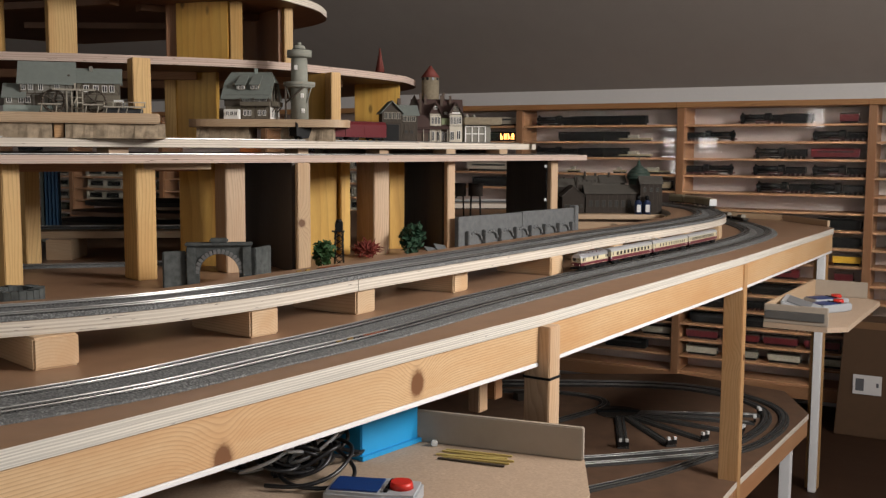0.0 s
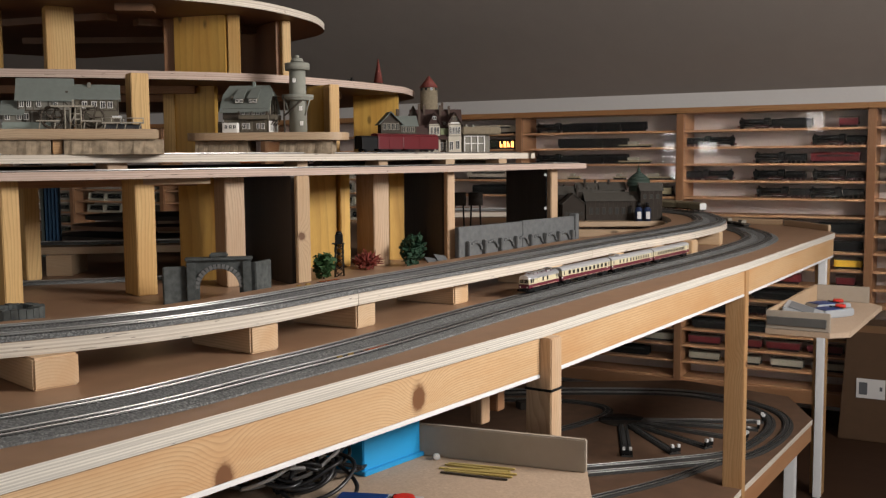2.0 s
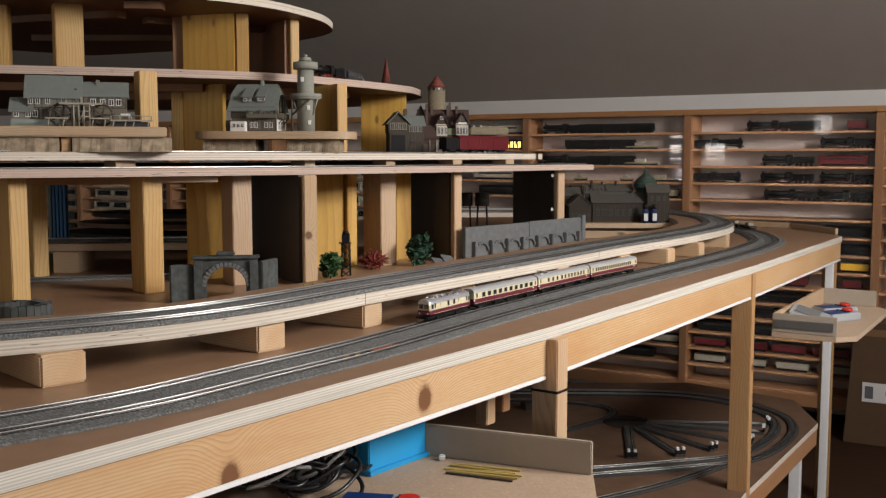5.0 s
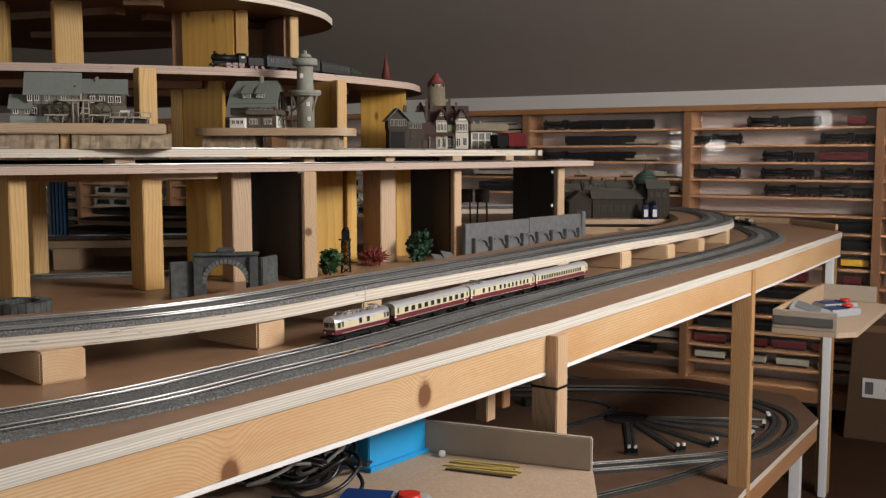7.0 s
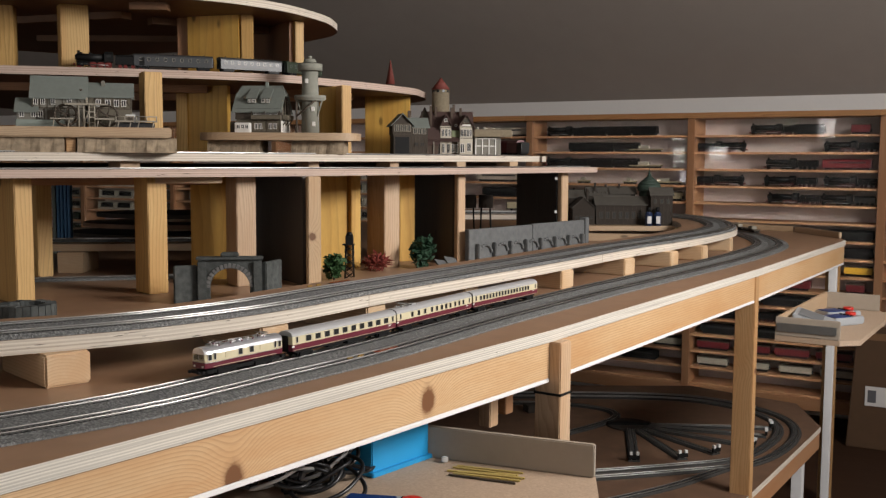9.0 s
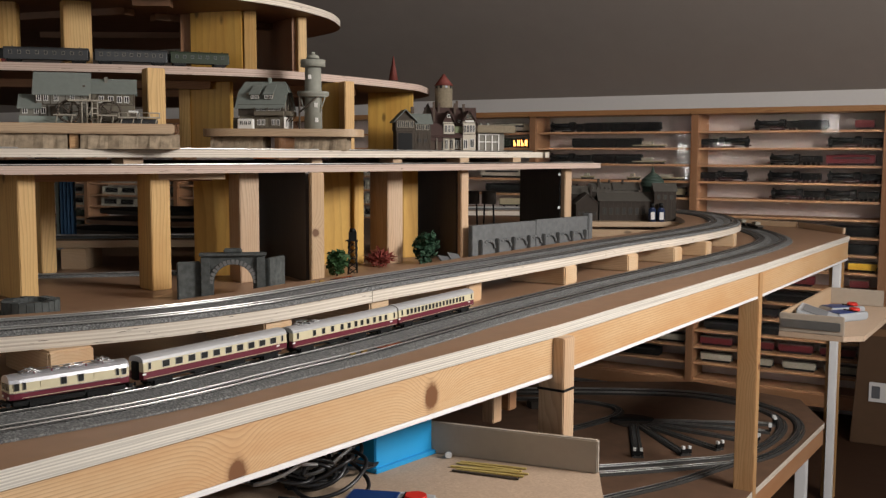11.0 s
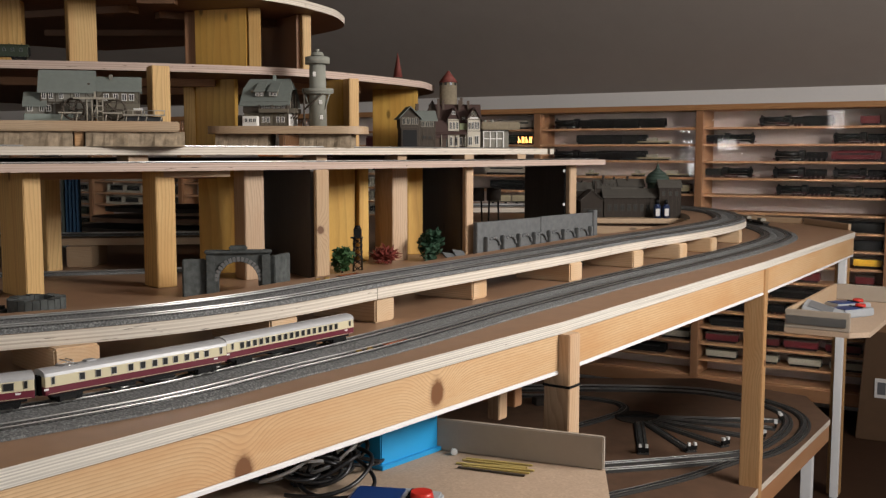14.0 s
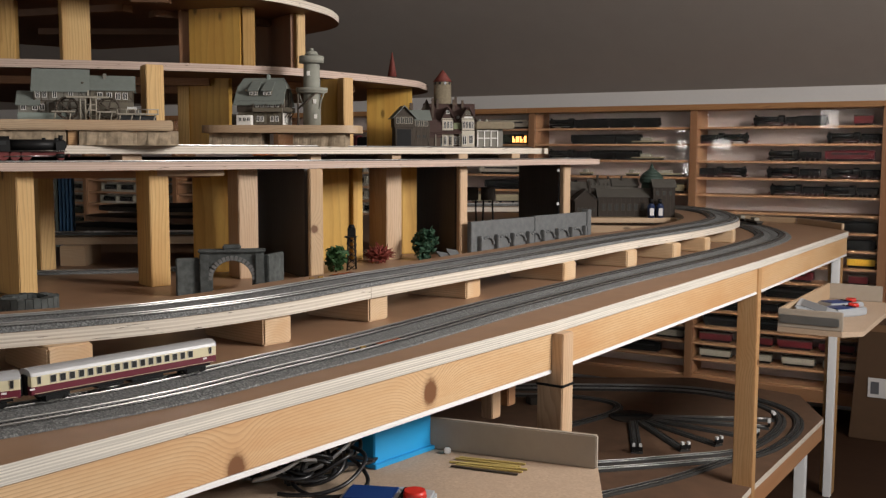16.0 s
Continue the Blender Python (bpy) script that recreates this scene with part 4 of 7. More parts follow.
def steam_loco(label, half=0.062, gear=WHEEL_RED, tender=True, red_frame=True, smoke=False):
    """A steam locomotive and its tender, front towards +x."""
    ob = empty("steam_locomotive", pose(0, 0, 0), label, "model locomotive")
    bm = bmesh.new()
    cyl(bm, (-0.012, 0, 0.028), (half - 0.004, 0, 0.028), 0.0098, n=18)
    cyl(bm, (half - 0.004, 0, 0.028), (half, 0, 0.028), 0.0088, 0.006, n=18)
    for x in (half - 0.016, half - 0.038):
        cyl(bm, (x, 0, 0.034), (x, 0, 0.0405), 0.004, 0.0034, n=12)
    part("boiler", bm, BLACK, ob)
    part("chimney", cyl(bmesh.new(), (half - 0.009, 0, 0.035), (half - 0.009, 0, 0.0455), 0.0032, 0.004, n=12), BLACK, ob)
    part("cab", hull([(-0.0145, 0.016), (0.0145, 0.016), (0.0145, 0.036), (0.008, 0.043), (-0.008, 0.043), (-0.0145, 0.036)], -0.034, -0.012), BLACK, ob)
    part("running_board", block(-0.034, half - 0.002, -0.0142, 0.0142, 0.0158, 0.0172, 0.0004), BLACK, ob)
    part("frame", block(-half * 0.5, half - 0.004, -0.006, 0.006, 0.007, 0.0157), WHEEL_RED if red_frame else BLACK, ob)
    for s in (-1, 1):
        part("cylinder_block", cyl(bmesh.new(), (half - 0.020, s * 0.012, 0.0085), (half - 0.006, s * 0.012, 0.0085), 0.0038, n=10), BLACK, ob)
        rod = bmesh.new()
        cyl(rod, (-0.022, s * 0.0118, 0.0075), (half - 0.020, s * 0.0118, 0.0085), 0.0009, n=6)
        part("coupling_rod", rod, METAL, ob)
        part("cab_window", block(-0.029, -0.018, s * 0.0146 - 0.0004, s * 0.0146 + 0.0004, 0.028, 0.0345), PANE, ob)
        if smoke:
            part("smoke_deflector", block(half - 0.020, half - 0.004, s * 0.0135 - 0.0004, s * 0.0135 + 0.0004, 0.0175, 0.034, 0.0002), BLACK, ob)
    for x in (-0.022, -0.003, 0.016):
        wheel_pair(x, 0.0088, ob, gear)
    wheel_pair(half - 0.010, 0.005, ob, gear)
    part("buffer_beam", block(half + 0.001, half + 0.003, -0.014, 0.014, 0.006, 0.0125, 0.0004), WHEEL_RED, ob, "red buffer beam")
    if tender:
        t = part("tender", hull([(-0.0140, 0.010), (0.0140, 0.010), (0.0140, 0.031), (0.009, 0.036), (-0.009, 0.036), (-0.0140, 0.031)], -0.115, -0.040, 0.002), BLACK, ob)
        for x in (-0.104, -0.085, -0.066, -0.052):
            wheel_pair(x, 0.0052, t, gear)
    return ob


STEAM_A = steam_loco("black steam locomotive with red running gear on the upper tier", half=0.062, tender=True, red_frame=False)


def short_coach(material, half, label, n):
    ob = empty("passenger_coach", pose(0, 0, 0), label, "model coach", "coaches of the steam train")
    w = 0.0148
    part("body", hull([(-w, 0.009), (w, 0.009), (w, 0.034), (-w, 0.034)], -half, half, 0.002), material, ob)
    part("roof", hull(roof_profile(w + 0.0004, 0.034, 0.0415), -half - 0.001, half + 0.001, 0.002), material, ob, "rounded roof")
    me = window_mesh(0.0068, 0.0075, TIMBER_GREY if material is GREYBLUE else ROOF_GREEN)
    for s in (-1, 1):
        bogie(s * (half - 0.024), ob)
        for k in range(n):
            share("coach_window", me, ob, -half + (k + 0.8) * 2 * half / (n + 0.6), s * (w + 0.0002), 0.0265)
    for k in range(5):
        part("roof_vent", cyl(bmesh.new(), (-half * 0.8 + k * half * 0.4, 0.003, 0.0405), (-half * 0.8 + k * half * 0.4, 0.003, 0.0438), 0.0014, n=8), material, ob)
    for s in (-1, 1):
        part("gangway", block(s * half - 0.004, s * half + 0.004, -0.006, 0.006, 0.011, 0.034, 0.001), BLACK, ob)
    return ob


STEAM_TRAIN = [STEAM_A, short_coach(GREYBLUE, 0.104, "grey blue passenger coach with pale windows", 9), short_coach(GREYBLUE, 0.092, "grey blue passenger coach with pale windows", 9),
               short_coach(OLIVE, 0.078, "dark green passenger coach with pale windows", 7)]
STEAM_BACK = [0.066, 0.256, 0.470, 0.648]
BLACK_LOCO = steam_loco("black express steam locomotive with red wheels on the lower tier", half=0.085, tender=True, smoke=True)
BLACK_LOCO.scale = (1.2, 1.2, 1.2)


def goods_wagon(label, end=TAN):
    ob = empty("goods_wagon", pose(0, 0, 0), label, "model wagon", "wagons on the raised line")
    part("body", hull([(-0.014, 0.010), (0.014, 0.010), (0.0145, 0.03), (0.010, 0.038), (0, 0.040), (-0.010, 0.038), (-0.0145, 0.03)], -0.052, 0.052, 0.001), TAN, ob, "tan tarpaulin cover")
    part("end_board", block(-0.0545, -0.0525, -0.0145, 0.0145, 0.010, 0.037, 0.001), end, ob)
    part("frame", block(-0.053, 0.053, -0.0125, 0.0125, 0.006, 0.0098), BLACK, ob)
    for x in (-0.03, 0.03):
        wheel_pair(x, 0.0055, ob, BLACK)
    return ob


WAGONS = [goods_wagon("tan covered goods wagon"), goods_wagon("tan covered goods wagon"), goods_wagon("tan covered goods wagon"), goods_wagon("tan covered goods wagon with white end", WHITE_PLASTIC)]

# ---- model buildings ----
MILL_WALL = plain("grey_timber_wall", (0.19, 0.18, 0.15), 0.8, vary=0.18, scale=120)
BROWN_GREY = plain("brown_grey_timber_wall", (0.15, 0.13, 0.095), 0.8, vary=0.2, scale=120)
PALE_GREEN = plain("pale_green_plinth", (0.24, 0.28, 0.25), 0.8, vary=0.12, scale=60)
DARK_TIMBER = plain("dark_timber", (0.075, 0.058, 0.042), 0.8, vary=0.2, scale=120)
TOWER_STONE = plain("grey_green_tower_stone", (0.25, 0.25, 0.21), 0.85, vary=0.12, scale=100)
STONE_DARK = plain("dark_grey_moulded_stone", (0.075, 0.082, 0.078), 0.85, vary=0.6, scale=75, relief=1.0)
STONE_BROWN = plain("brown_rubble_stone", (0.22, 0.18, 0.12), 0.9, vary=0.3, scale=130, relief=0.4)
CONCRETE = plain("grey_moulded_wall", (0.14, 0.145, 0.145), 0.85, vary=0.28, scale=55, relief=0.5)
ROOF_BROWN = plain("brown_roof_tiles", (0.062, 0.033, 0.027), 0.8, vary=0.18, scale=150)
ROOF_RED = plain("red_roof_tiles", (0.17, 0.037, 0.027), 0.75, vary=0.15, scale=120)
PLASTER = plain("cream_plaster", (0.58, 0.53, 0.43), 0.8, vary=0.08, scale=100)
WHITE_WOOD = plain("white_window_paint", (0.74, 0.72, 0.68), 0.6, vary=0.05)
BROWN_WALL = plain("brown_plank_wall", (0.085, 0.058, 0.042), 0.8, vary=0.2, scale=140)
BROWN_DARK = plain("dark_brown_planks", (0.055, 0.042, 0.030), 0.8, vary=0.25, scale=140)
BARK = plain("rough_bark_slab", (0.36, 0.28, 0.19), 0.95, vary=0.6, scale=65, relief=1.0)
SOOT = plain("sooty_brown_wall", (0.036, 0.027, 0.020), 0.85, vary=0.2, scale=80)
SOOT_ROOF = plain("sooty_roof", (0.080, 0.072, 0.060), 0.85, vary=0.15, scale=60)
COPPER = plain("green_copper_dome", (0.035, 0.06, 0.045), 0.6, vary=0.15, scale=60)


def gable_house(parent, x0, x1, y0, y1, z0, eave, ridge, wall, roof, along="X", over=0.006, name="wall", gable=None):
    """Walls with gables and a pitched roof with thickness; the ridge runs along one axis."""
    part(name, block(x0, x1, y0, y1, z0, eave), wall, parent)
    m = (y0 + y1) / 2 if along == "X" else (x0 + x1) / 2
    for e in ((x0, x1 - 0.002) if along == "X" else (y0, y1 - 0.002)):
        a = bmesh.new()
        tri = ((y0, eave), (y1, eave), (m, ridge)) if along == "X" else ((x0, eave), (x1, eave), (m, ridge))
        v = [a.verts.new((e + d, p, z) if along == "X" else (p, e + d, z)) for d in (0, 0.002) for p, z in tri]
        for i in ((0, 1, 2), (5, 4, 3), (0, 3, 4, 1), (1, 4, 5, 2), (2, 5, 3, 0)):
            a.faces.new([v[k] for k in i])
        part("gable", a, gable or wall, parent)
    r = bmesh.new()
    th = 0.003
    slope = (ridge - eave) / ((y1 - y0) / 2 if along == "X" else (x1 - x0) / 2)
    for s in (-1, 1):
        if along == "X":
            e = (y0 if s < 0 else y1) + s * over
            pts = [(x0 - over, e, eave - over * slope), (x1 + over, e, eave - over * slope), (x1 + over, m, ridge), (x0 - over, m, ridge)]
        else:
            e = (x0 if s < 0 else x1) + s * over
            pts = [(e, y0 - over, eave - over * slope), (e, y1 + over, eave - over * slope), (m, y1 + over, ridge), (m, y0 - over, ridge)]
        lo = [r.verts.new(p) for p in pts]
        hi = [r.verts.new((p[0], p[1], p[2] + th)) for p in pts]
        r.faces.new(lo)
        r.faces.new(list(reversed(hi)))
        for i in range(4):
            r.faces.new((lo[i], lo[(i + 1) % 4], hi[(i + 1) % 4], hi[i]))
    part("roof", r, roof, parent)


def small_windows(parent, spots, y, w, h, mat=WHITE_WOOD):
    """Framed windows on a wall that looks towards -y; spots are (x, z)."""
    for x, z in spots:
        bm = block(x - w / 2, x + w / 2, y - 0.0012, y - 0.0002, z - h / 2, z + h / 2)
        win = part("window", bm, PANE, parent)
        f = bmesh.new()
        t = w * 0.14
        for a, b, c, d in ((x - w / 2 - t, x - w / 2, z - h / 2 - t, z + h / 2 + t), (x + w / 2, x + w / 2 + t, z - h / 2 - t, z + h / 2 + t), (x - w / 2, x + w / 2, z + h / 2, z + h / 2 + t), (x - w / 2, x + w / 2, z - h / 2 - t, z - h / 2), (x - t / 2, x + t / 2, z - h / 2, z + h / 2)):
            block(a, b, y - 0.0018, y - 0.0003, c, d, bm=f)
        part("window_frame", f, mat, win if parent.parent is None else parent)


def plank(name, x0, x1, y0, y1, z0, z1, material, label, category, turn=0, bevel=0.002):
    cx, cy = (x0 + x1) / 2, (y0 + y1) / 2
    ob = link_mesh(name, block(x0 - cx, x1 - cx, y0 - cy, y1 - cy, z0, z1, bevel), material)
    ob.matrix_world = pose(cx, cy, 0, 0, 0, turn)
    return tagged(ob, label, category)


def rough_slab(x0, x1, y0, y1, z0, z1, label):
    bm = bmesh.new()
    n, m = 26, 6
    top = {}
    for i in range(n + 1):
        for j in range(m + 1):
            x, y = x0 + (x1 - x0) * i / n, y0 + (y1 - y0) * j / m
            k = noise.noise(Vector((x * 60, y * 60, 1)))
            top[i, j] = (bm.verts.new((x, y + (0.006 * noise.noise(Vector((x * 30, 3, 0)))+ 0.008 if j == 0 else 0), z1)), bm.verts.new((x, y + (0.006 * k if j == 0 else 0), z0)))
    for i in range(n):
        for j in range(m):
            bm.faces.new((top[i, j][0], top[i + 1, j][0], top[i + 1, j + 1][0], top[i, j + 1][0]))
            bm.faces.new((top[i, j + 1][1], top[i + 1, j + 1][1], top[i + 1, j][1], top[i, j][1]))
        bm.faces.new((top[i, 0][1], top[i + 1, 0][1], top[i + 1, 0][0], top[i, 0][0]))
        bm.faces.new((top[i, m][0], top[i + 1, m][0], top[i + 1, m][1], top[i, m][1]))
    for j in range(m):
        bm.faces.new((top[0, j][0], top[0, j + 1][0], top[0, j + 1][1], top[0, j][1]))
        bm.faces.new((top[n, j][1], top[n, j + 1][1], top[n, j + 1][0], top[n, j][0]))
    return tagged(link_mesh("bark_slab", bm, BARK), label, "wood slab", "packing under the boards")


# the mill on its board
MILL_AT = pose(-0.662, 2.30, 0, 0, 0, 16)


def timber_lines(parent, x0, x1, z0, z1, y, uprights, material, braces=True):
    """Half timbering proud of a wall that looks towards -y."""
    t = 0.0016
    for z in (z0, z1):
        part("rail", block(x0, x1, y - 0.0012, y - 0.0001, z - t / 2, z + t / 2), material, parent, "dark level timber")
    for i in range(uprights + 1):
        x = x0 + (x1 - x0) * i / uprights
        part("stud", block(x - t / 2, x + t / 2, y - 0.0011, y - 0.0001, z0, z1), material, parent, "dark upright timber")
    if braces:
        for a, b in ((x0, x0 + (x1 - x0) / uprights), (x1, x1 - (x1 - x0) / uprights)):
            part("brace", cyl(bmesh.new(), (a, y - 0.0005, z0), (b, y - 0.0005, z1), t * 0.5, n=4), material, parent, "dark slanting timber")


for ob in (rough_slab(-0.46, -0.198, 0.006, 0.135, 1.4103, 1.4437, "rough bark edged slab under the mill board"), rough_slab(-0.170, 0.046, 0.006, 0.135, 1.4103, 1.4437, "rough bark edged slab under the mill board"),
           plank("packing_block", -0.195, -0.174, 0.02, 0.10, 1.4103, 1.4437, PINE, "small pine packing block under the mill board", "wood block"),
           plank("base_board", -0.50, 0.035, 0.0, 0.17, 1.444, 1.4672, PINE_PALE, "pale wooden board carrying the mill", "board", bevel=0.003)):
    ob.matrix_world = MILL_AT @ ob.matrix_world
mill = empty("watermill", MILL_AT, "grey green roofed model watermill with two wheels", "model building")
gable_house(mill, -0.270, -0.156, 0.085, 0.160, 1.4674, 1.539, 1.584, MILL_WALL, ROOF_GREEN)
gable_house(mill, -0.148, -0.054, 0.092, 0.158, 1.4674, 1.542, 1.571, BROWN_GREY, ROOF_GREEN)
gable_house(mill, -0.302, -0.262, 0.078, 0.14, 1.4674, 1.505, 1.532, MILL_WALL, ROOF_GREEN)
part("plinth", block(-0.304, -0.200, 0.066, 0.0775, 1.4674, 1.484, 0.001), PALE_GREEN, mill)
part("roof_vent", cyl(bmesh.new(), (-0.165, 0.10, 1.545), (-0.165, 0.095, 1.556), 0.004, 0.003, n=8), DARK_TIMBER, mill)
part("chimney", block(-0.121, -0.113, 0.115, 0.123, 1.56, 1.578, 0.0005), MILL_WALL, mill)
timber_lines(mill, -0.270, -0.156, 1.512, 1.537, 0.085, 7, DARK_TIMBER)
timber_lines(mill, -0.262, -0.156, 1.470, 1.511, 0.085, 6, DARK_TIMBER)
timber_lines(mill, -0.148, -0.054, 1.512, 1.540, 0.092, 6, DARK_TIMBER)
small_windows(mill, [(-0.262, 1.526), (-0.247, 1.526), (-0.225, 1.526), (-0.190, 1.526)], 0.0835, 0.0075, 0.012)
small_windows(mill, [(-0.292, 1.497), (-0.267, 1.497), (-0.252, 1.497)], 0.0775, 0.0085, 0.012)
small_windows(mill, [(-0.127, 1.525), (-0.106, 1.525), (-0.087, 1.525), (-0.071, 1.525)], 0.0905, 0.009, 0.013)
part("mill_door", block(-0.238, -0.227, 0.0835, 0.0848, 1.484, 1.508), DARK_TIMBER, mill, "dark plank door")


def water_wheel(x, y, z, r, parent):
    bm = bmesh.new()
    n = 20
    for yy in (y, y + 0.020):
        for i in range(n):
            a, b = 2 * math.pi * i / n, 2 * math.pi * (i + 1) / n
            cyl(bm, (x + r * math.cos(a), yy, z + r * math.sin(a)), (x + r * math.cos(b), yy, z + r * math.sin(b)), 0.0026, n=5)
            if i % 4 == 0:
                cyl(bm, (x, yy, z), (x + r * math.cos(a), yy, z + r * math.sin(a)), 0.0014, n=5)
    for i in range(n):
        a = 2 * math.pi * i / n
        cyl(bm, (x + r * math.cos(a), y, z + r * math.sin(a)), (x + r * math.cos(a), y + 0.020, z + r * math.sin(a)), 0.0015, n=4)
    cyl(bm, (x, y - 0.007, z), (x, y + 0.04, z), 0.003, n=8)
    part("water_wheel", bm, DARK_TIMBER, parent, "dark spoked water wheel")


water_wheel(-0.196, 0.046, 1.4945, 0.0235, mill)
water_wheel(-0.107, 0.046, 1.4945, 0.0235, mill)
fr = bmesh.new()
for x in (-0.167, -0.156, -0.145, -0.133):
    cyl(fr, (x, 0.038, 1.4674), (x, 0.038, 1.517), 0.0018, n=5)
for z in (1.478, 1.490, 1.502):
    cyl(fr, (-0.156, 0.038, z), (-0.133, 0.038, z), 0.0013, n=5)
cyl(fr, (-0.156, 0.037, 1.478), (-0.145, 0.037, 1.502), 0.0012, n=5)
block(-0.196, -0.105, 0.032, 0.044, 1.517, 1.521, bm=fr)
block(-0.151, -0.147, 0.034, 0.042, 1.5212, 1.534, bm=fr)
part("timber_frame", fr, TIMBER_GREY, mill, "pale grey timber trestle")
for x0, x1 in ((-0.226, -0.178), (-0.132, -0.090), (-0.088, -0.046), (-0.044, 0.004)):
    z = 1.484 if x0 < -0.1 else 1.480
    jt = block(x0, x1, 0.012, 0.026, z, z + 0.003)
    for x in (x0 + 0.008, x1 - 0.008):
        cyl(jt, (x - 0.003, 0.019, 1.4674), (x, 0.019, z), 0.0016, n=5)
    if x0 > -0.1:
        for x in (x0 + 0.002, (x0 + x1) / 2, x1 - 0.002):
            cyl(jt, (x, 0.014, z + 0.003), (x, 0.014, z + 0.012), 0.0012, n=4)
        cyl(jt, (x0, 0.014, z + 0.012), (x1, 0.014, z + 0.012), 0.0012, n=4)
    part("jetty", jt, TIMBER_GREY, mill, "pale grey plank jetty")
part("basin", block(-0.086, -0.002, 0.028, 0.060, 1.4674, 1.479, 0.002), GREYBLUE, mill)
part("boat", hull([(-0.005, 1.492), (0.005, 1.492), (0.007, 1.498), (-0.007, 1.498)], -0.066, -0.045), WHITE_PLASTIC, mill, "small white boat").location = (0, 0.05, 0)
part("boat_rest", block(-0.062, -0.049, 0.046, 0.054, 1.479, 1.4918), DARK_TIMBER, mill)

# house and round tower on a board with rounded ends
rough_slab(-0.415, -0.275, 2.70, 2.83, 1.4103, 1.4463, "rough bark edged slab under the house board")
rough_slab(-0.64, -0.50, 2.70, 2.83, 1.4103, 1.4463, "rough bark edged slab under the house board")
outline = []
for i in range(48):
    a = 2 * math.pi * i / 48
    c, s = math.cos(a), math.sin(a)
    outline.append((-0.452 + 0.215 * math.copysign(abs(c) ** 0.45, c), 2.775 + 0.10 * math.copysign(abs(s) ** 0.45, s)))
tagged(link_mesh("base_board", prism(outline, 1.4467, 1.4668), PINE_PALE), "pale board with rounded ends carrying house and tower", "board")
house = empty("timber_house", pose(-0.569, 2.74, 1.467, 0, 0, -6), "green roofed timber model house with dormers", "model building")
HW, HD, EAVE, RIDGE, HIP = 0.122, 0.100, 0.066, 0.127, 0.100
part("ground_wall", block(0, HW, 0, HD, 0, 0.036), BROWN_GREY, house)
part("upper_wall", block(-0.002, HW + 0.002, -0.003, HD + 0.002, 0.0362, EAVE), BROWN_DARK, house, "dark timbered upper storey")
for x in (-0.001, HW - 0.001):
    g = bmesh.new()
    cut_y = HD / 2 * (HIP - EAVE) / (RIDGE - EAVE)
    ring = ((0, EAVE), (HD, EAVE), (HD - cut_y, HIP - 0.002), (cut_y, HIP - 0.002))
    v = [g.verts.new((x + d, p, z)) for d in (0, 0.002) for p, z in ring]
    for i in ((0, 1, 2, 3), (7, 6, 5, 4), (0, 4, 5, 1), (1, 5, 6, 2), (2, 6, 7, 3), (3, 7, 4, 0)):
        g.faces.new([v[k] for k in i])
    part("gable", g, BROWN_DARK, house)
# half-hipped roof, each slope a board of its own thickness
ov, th = 0.010, 0.003
rise = (RIDGE - EAVE) / (HD / 2)
cut_y = (HIP - EAVE) / rise
RX0, RX1, IN = -ov, HW + ov - 0.004, 0.012
low = EAVE - ov * rise
slopes = [[(RX0, -ov, low), (RX1, -ov, low), (RX1, cut_y, HIP), (RX1 - IN, HD / 2, RIDGE), (RX0 + IN, HD / 2, RIDGE), (RX0, cut_y, HIP)],
          [(RX1, HD + ov, low), (RX0, HD + ov, low), (RX0, HD - cut_y, HIP), (RX0 + IN, HD / 2, RIDGE), (RX1 - IN, HD / 2, RIDGE), (RX1, HD - cut_y, HIP)],
          [(RX1, cut_y, HIP), (RX1, HD - cut_y, HIP), (RX1 - IN, HD / 2, RIDGE)], [(RX0, HD - cut_y, HIP), (RX0, cut_y, HIP), (RX0 + IN, HD / 2, RIDGE)]]
for pts in slopes:
    r = bmesh.new()
    lo, hi = [r.verts.new(p) for p in pts], [r.verts.new((p[0], p[1], p[2] + th)) for p in pts]
    r.faces.new(lo)
    r.faces.new(list(reversed(hi)))
    for i in range(len(pts)):
        r.faces.new((lo[i], lo[(i + 1) % len(pts)], hi[(i + 1) % len(pts)], hi[i]))
    part("roof", r, ROOF_GREEN, house, "grey green slated half-hipped roof")
for x in (0.042, 0.080):
    d = bmesh.new()
    v = [d.verts.new(c) for c in ((x - 0.011, 0.005, 0.080), (x + 0.011, 0.005, 0.080), (x + 0.011, 0.005, 0.092), (x - 0.011, 0.005, 0.092), (x - 0.011, 0.034, 0.104), (x + 0.011, 0.034, 0.104), (x - 0.011, 0.030, 0.100), (x + 0.011, 0.030, 0.100))]
    for i in ((0, 1, 2, 3), (3, 2, 5, 4), (0, 3, 4, 6), (1, 7, 5, 2), (0, 6, 7, 1), (6, 4, 5, 7)):
        d.faces.new([v[k] for k in i])
    dm = part("dormer", d, BROWN_GREY, house)
    rf = bmesh.new()
    q = [(x - 0.015, 0.000, 0.0918), (x + 0.015, 0.000, 0.0918), (x + 0.013, 0.042, 0.119), (x - 0.013, 0.042, 0.119)]
    lo, hi = [rf.verts.new(p) for p in q], [rf.verts.new((p[0], p[1], p[2] + 0.0025)) for p in q]
    rf.faces.new(lo)
    rf.faces.new(list(reversed(hi)))
    for i in range(4):
        rf.faces.new((lo[i], lo[(i + 1) % 4], hi[(i + 1) % 4], hi[i]))
    part("dormer_roof", rf, ROOF_GREEN, dm)
    small_windows(dm, [(x - 0.006, 0.086), (x + 0.006, 0.086)], 0.005, 0.007, 0.007)
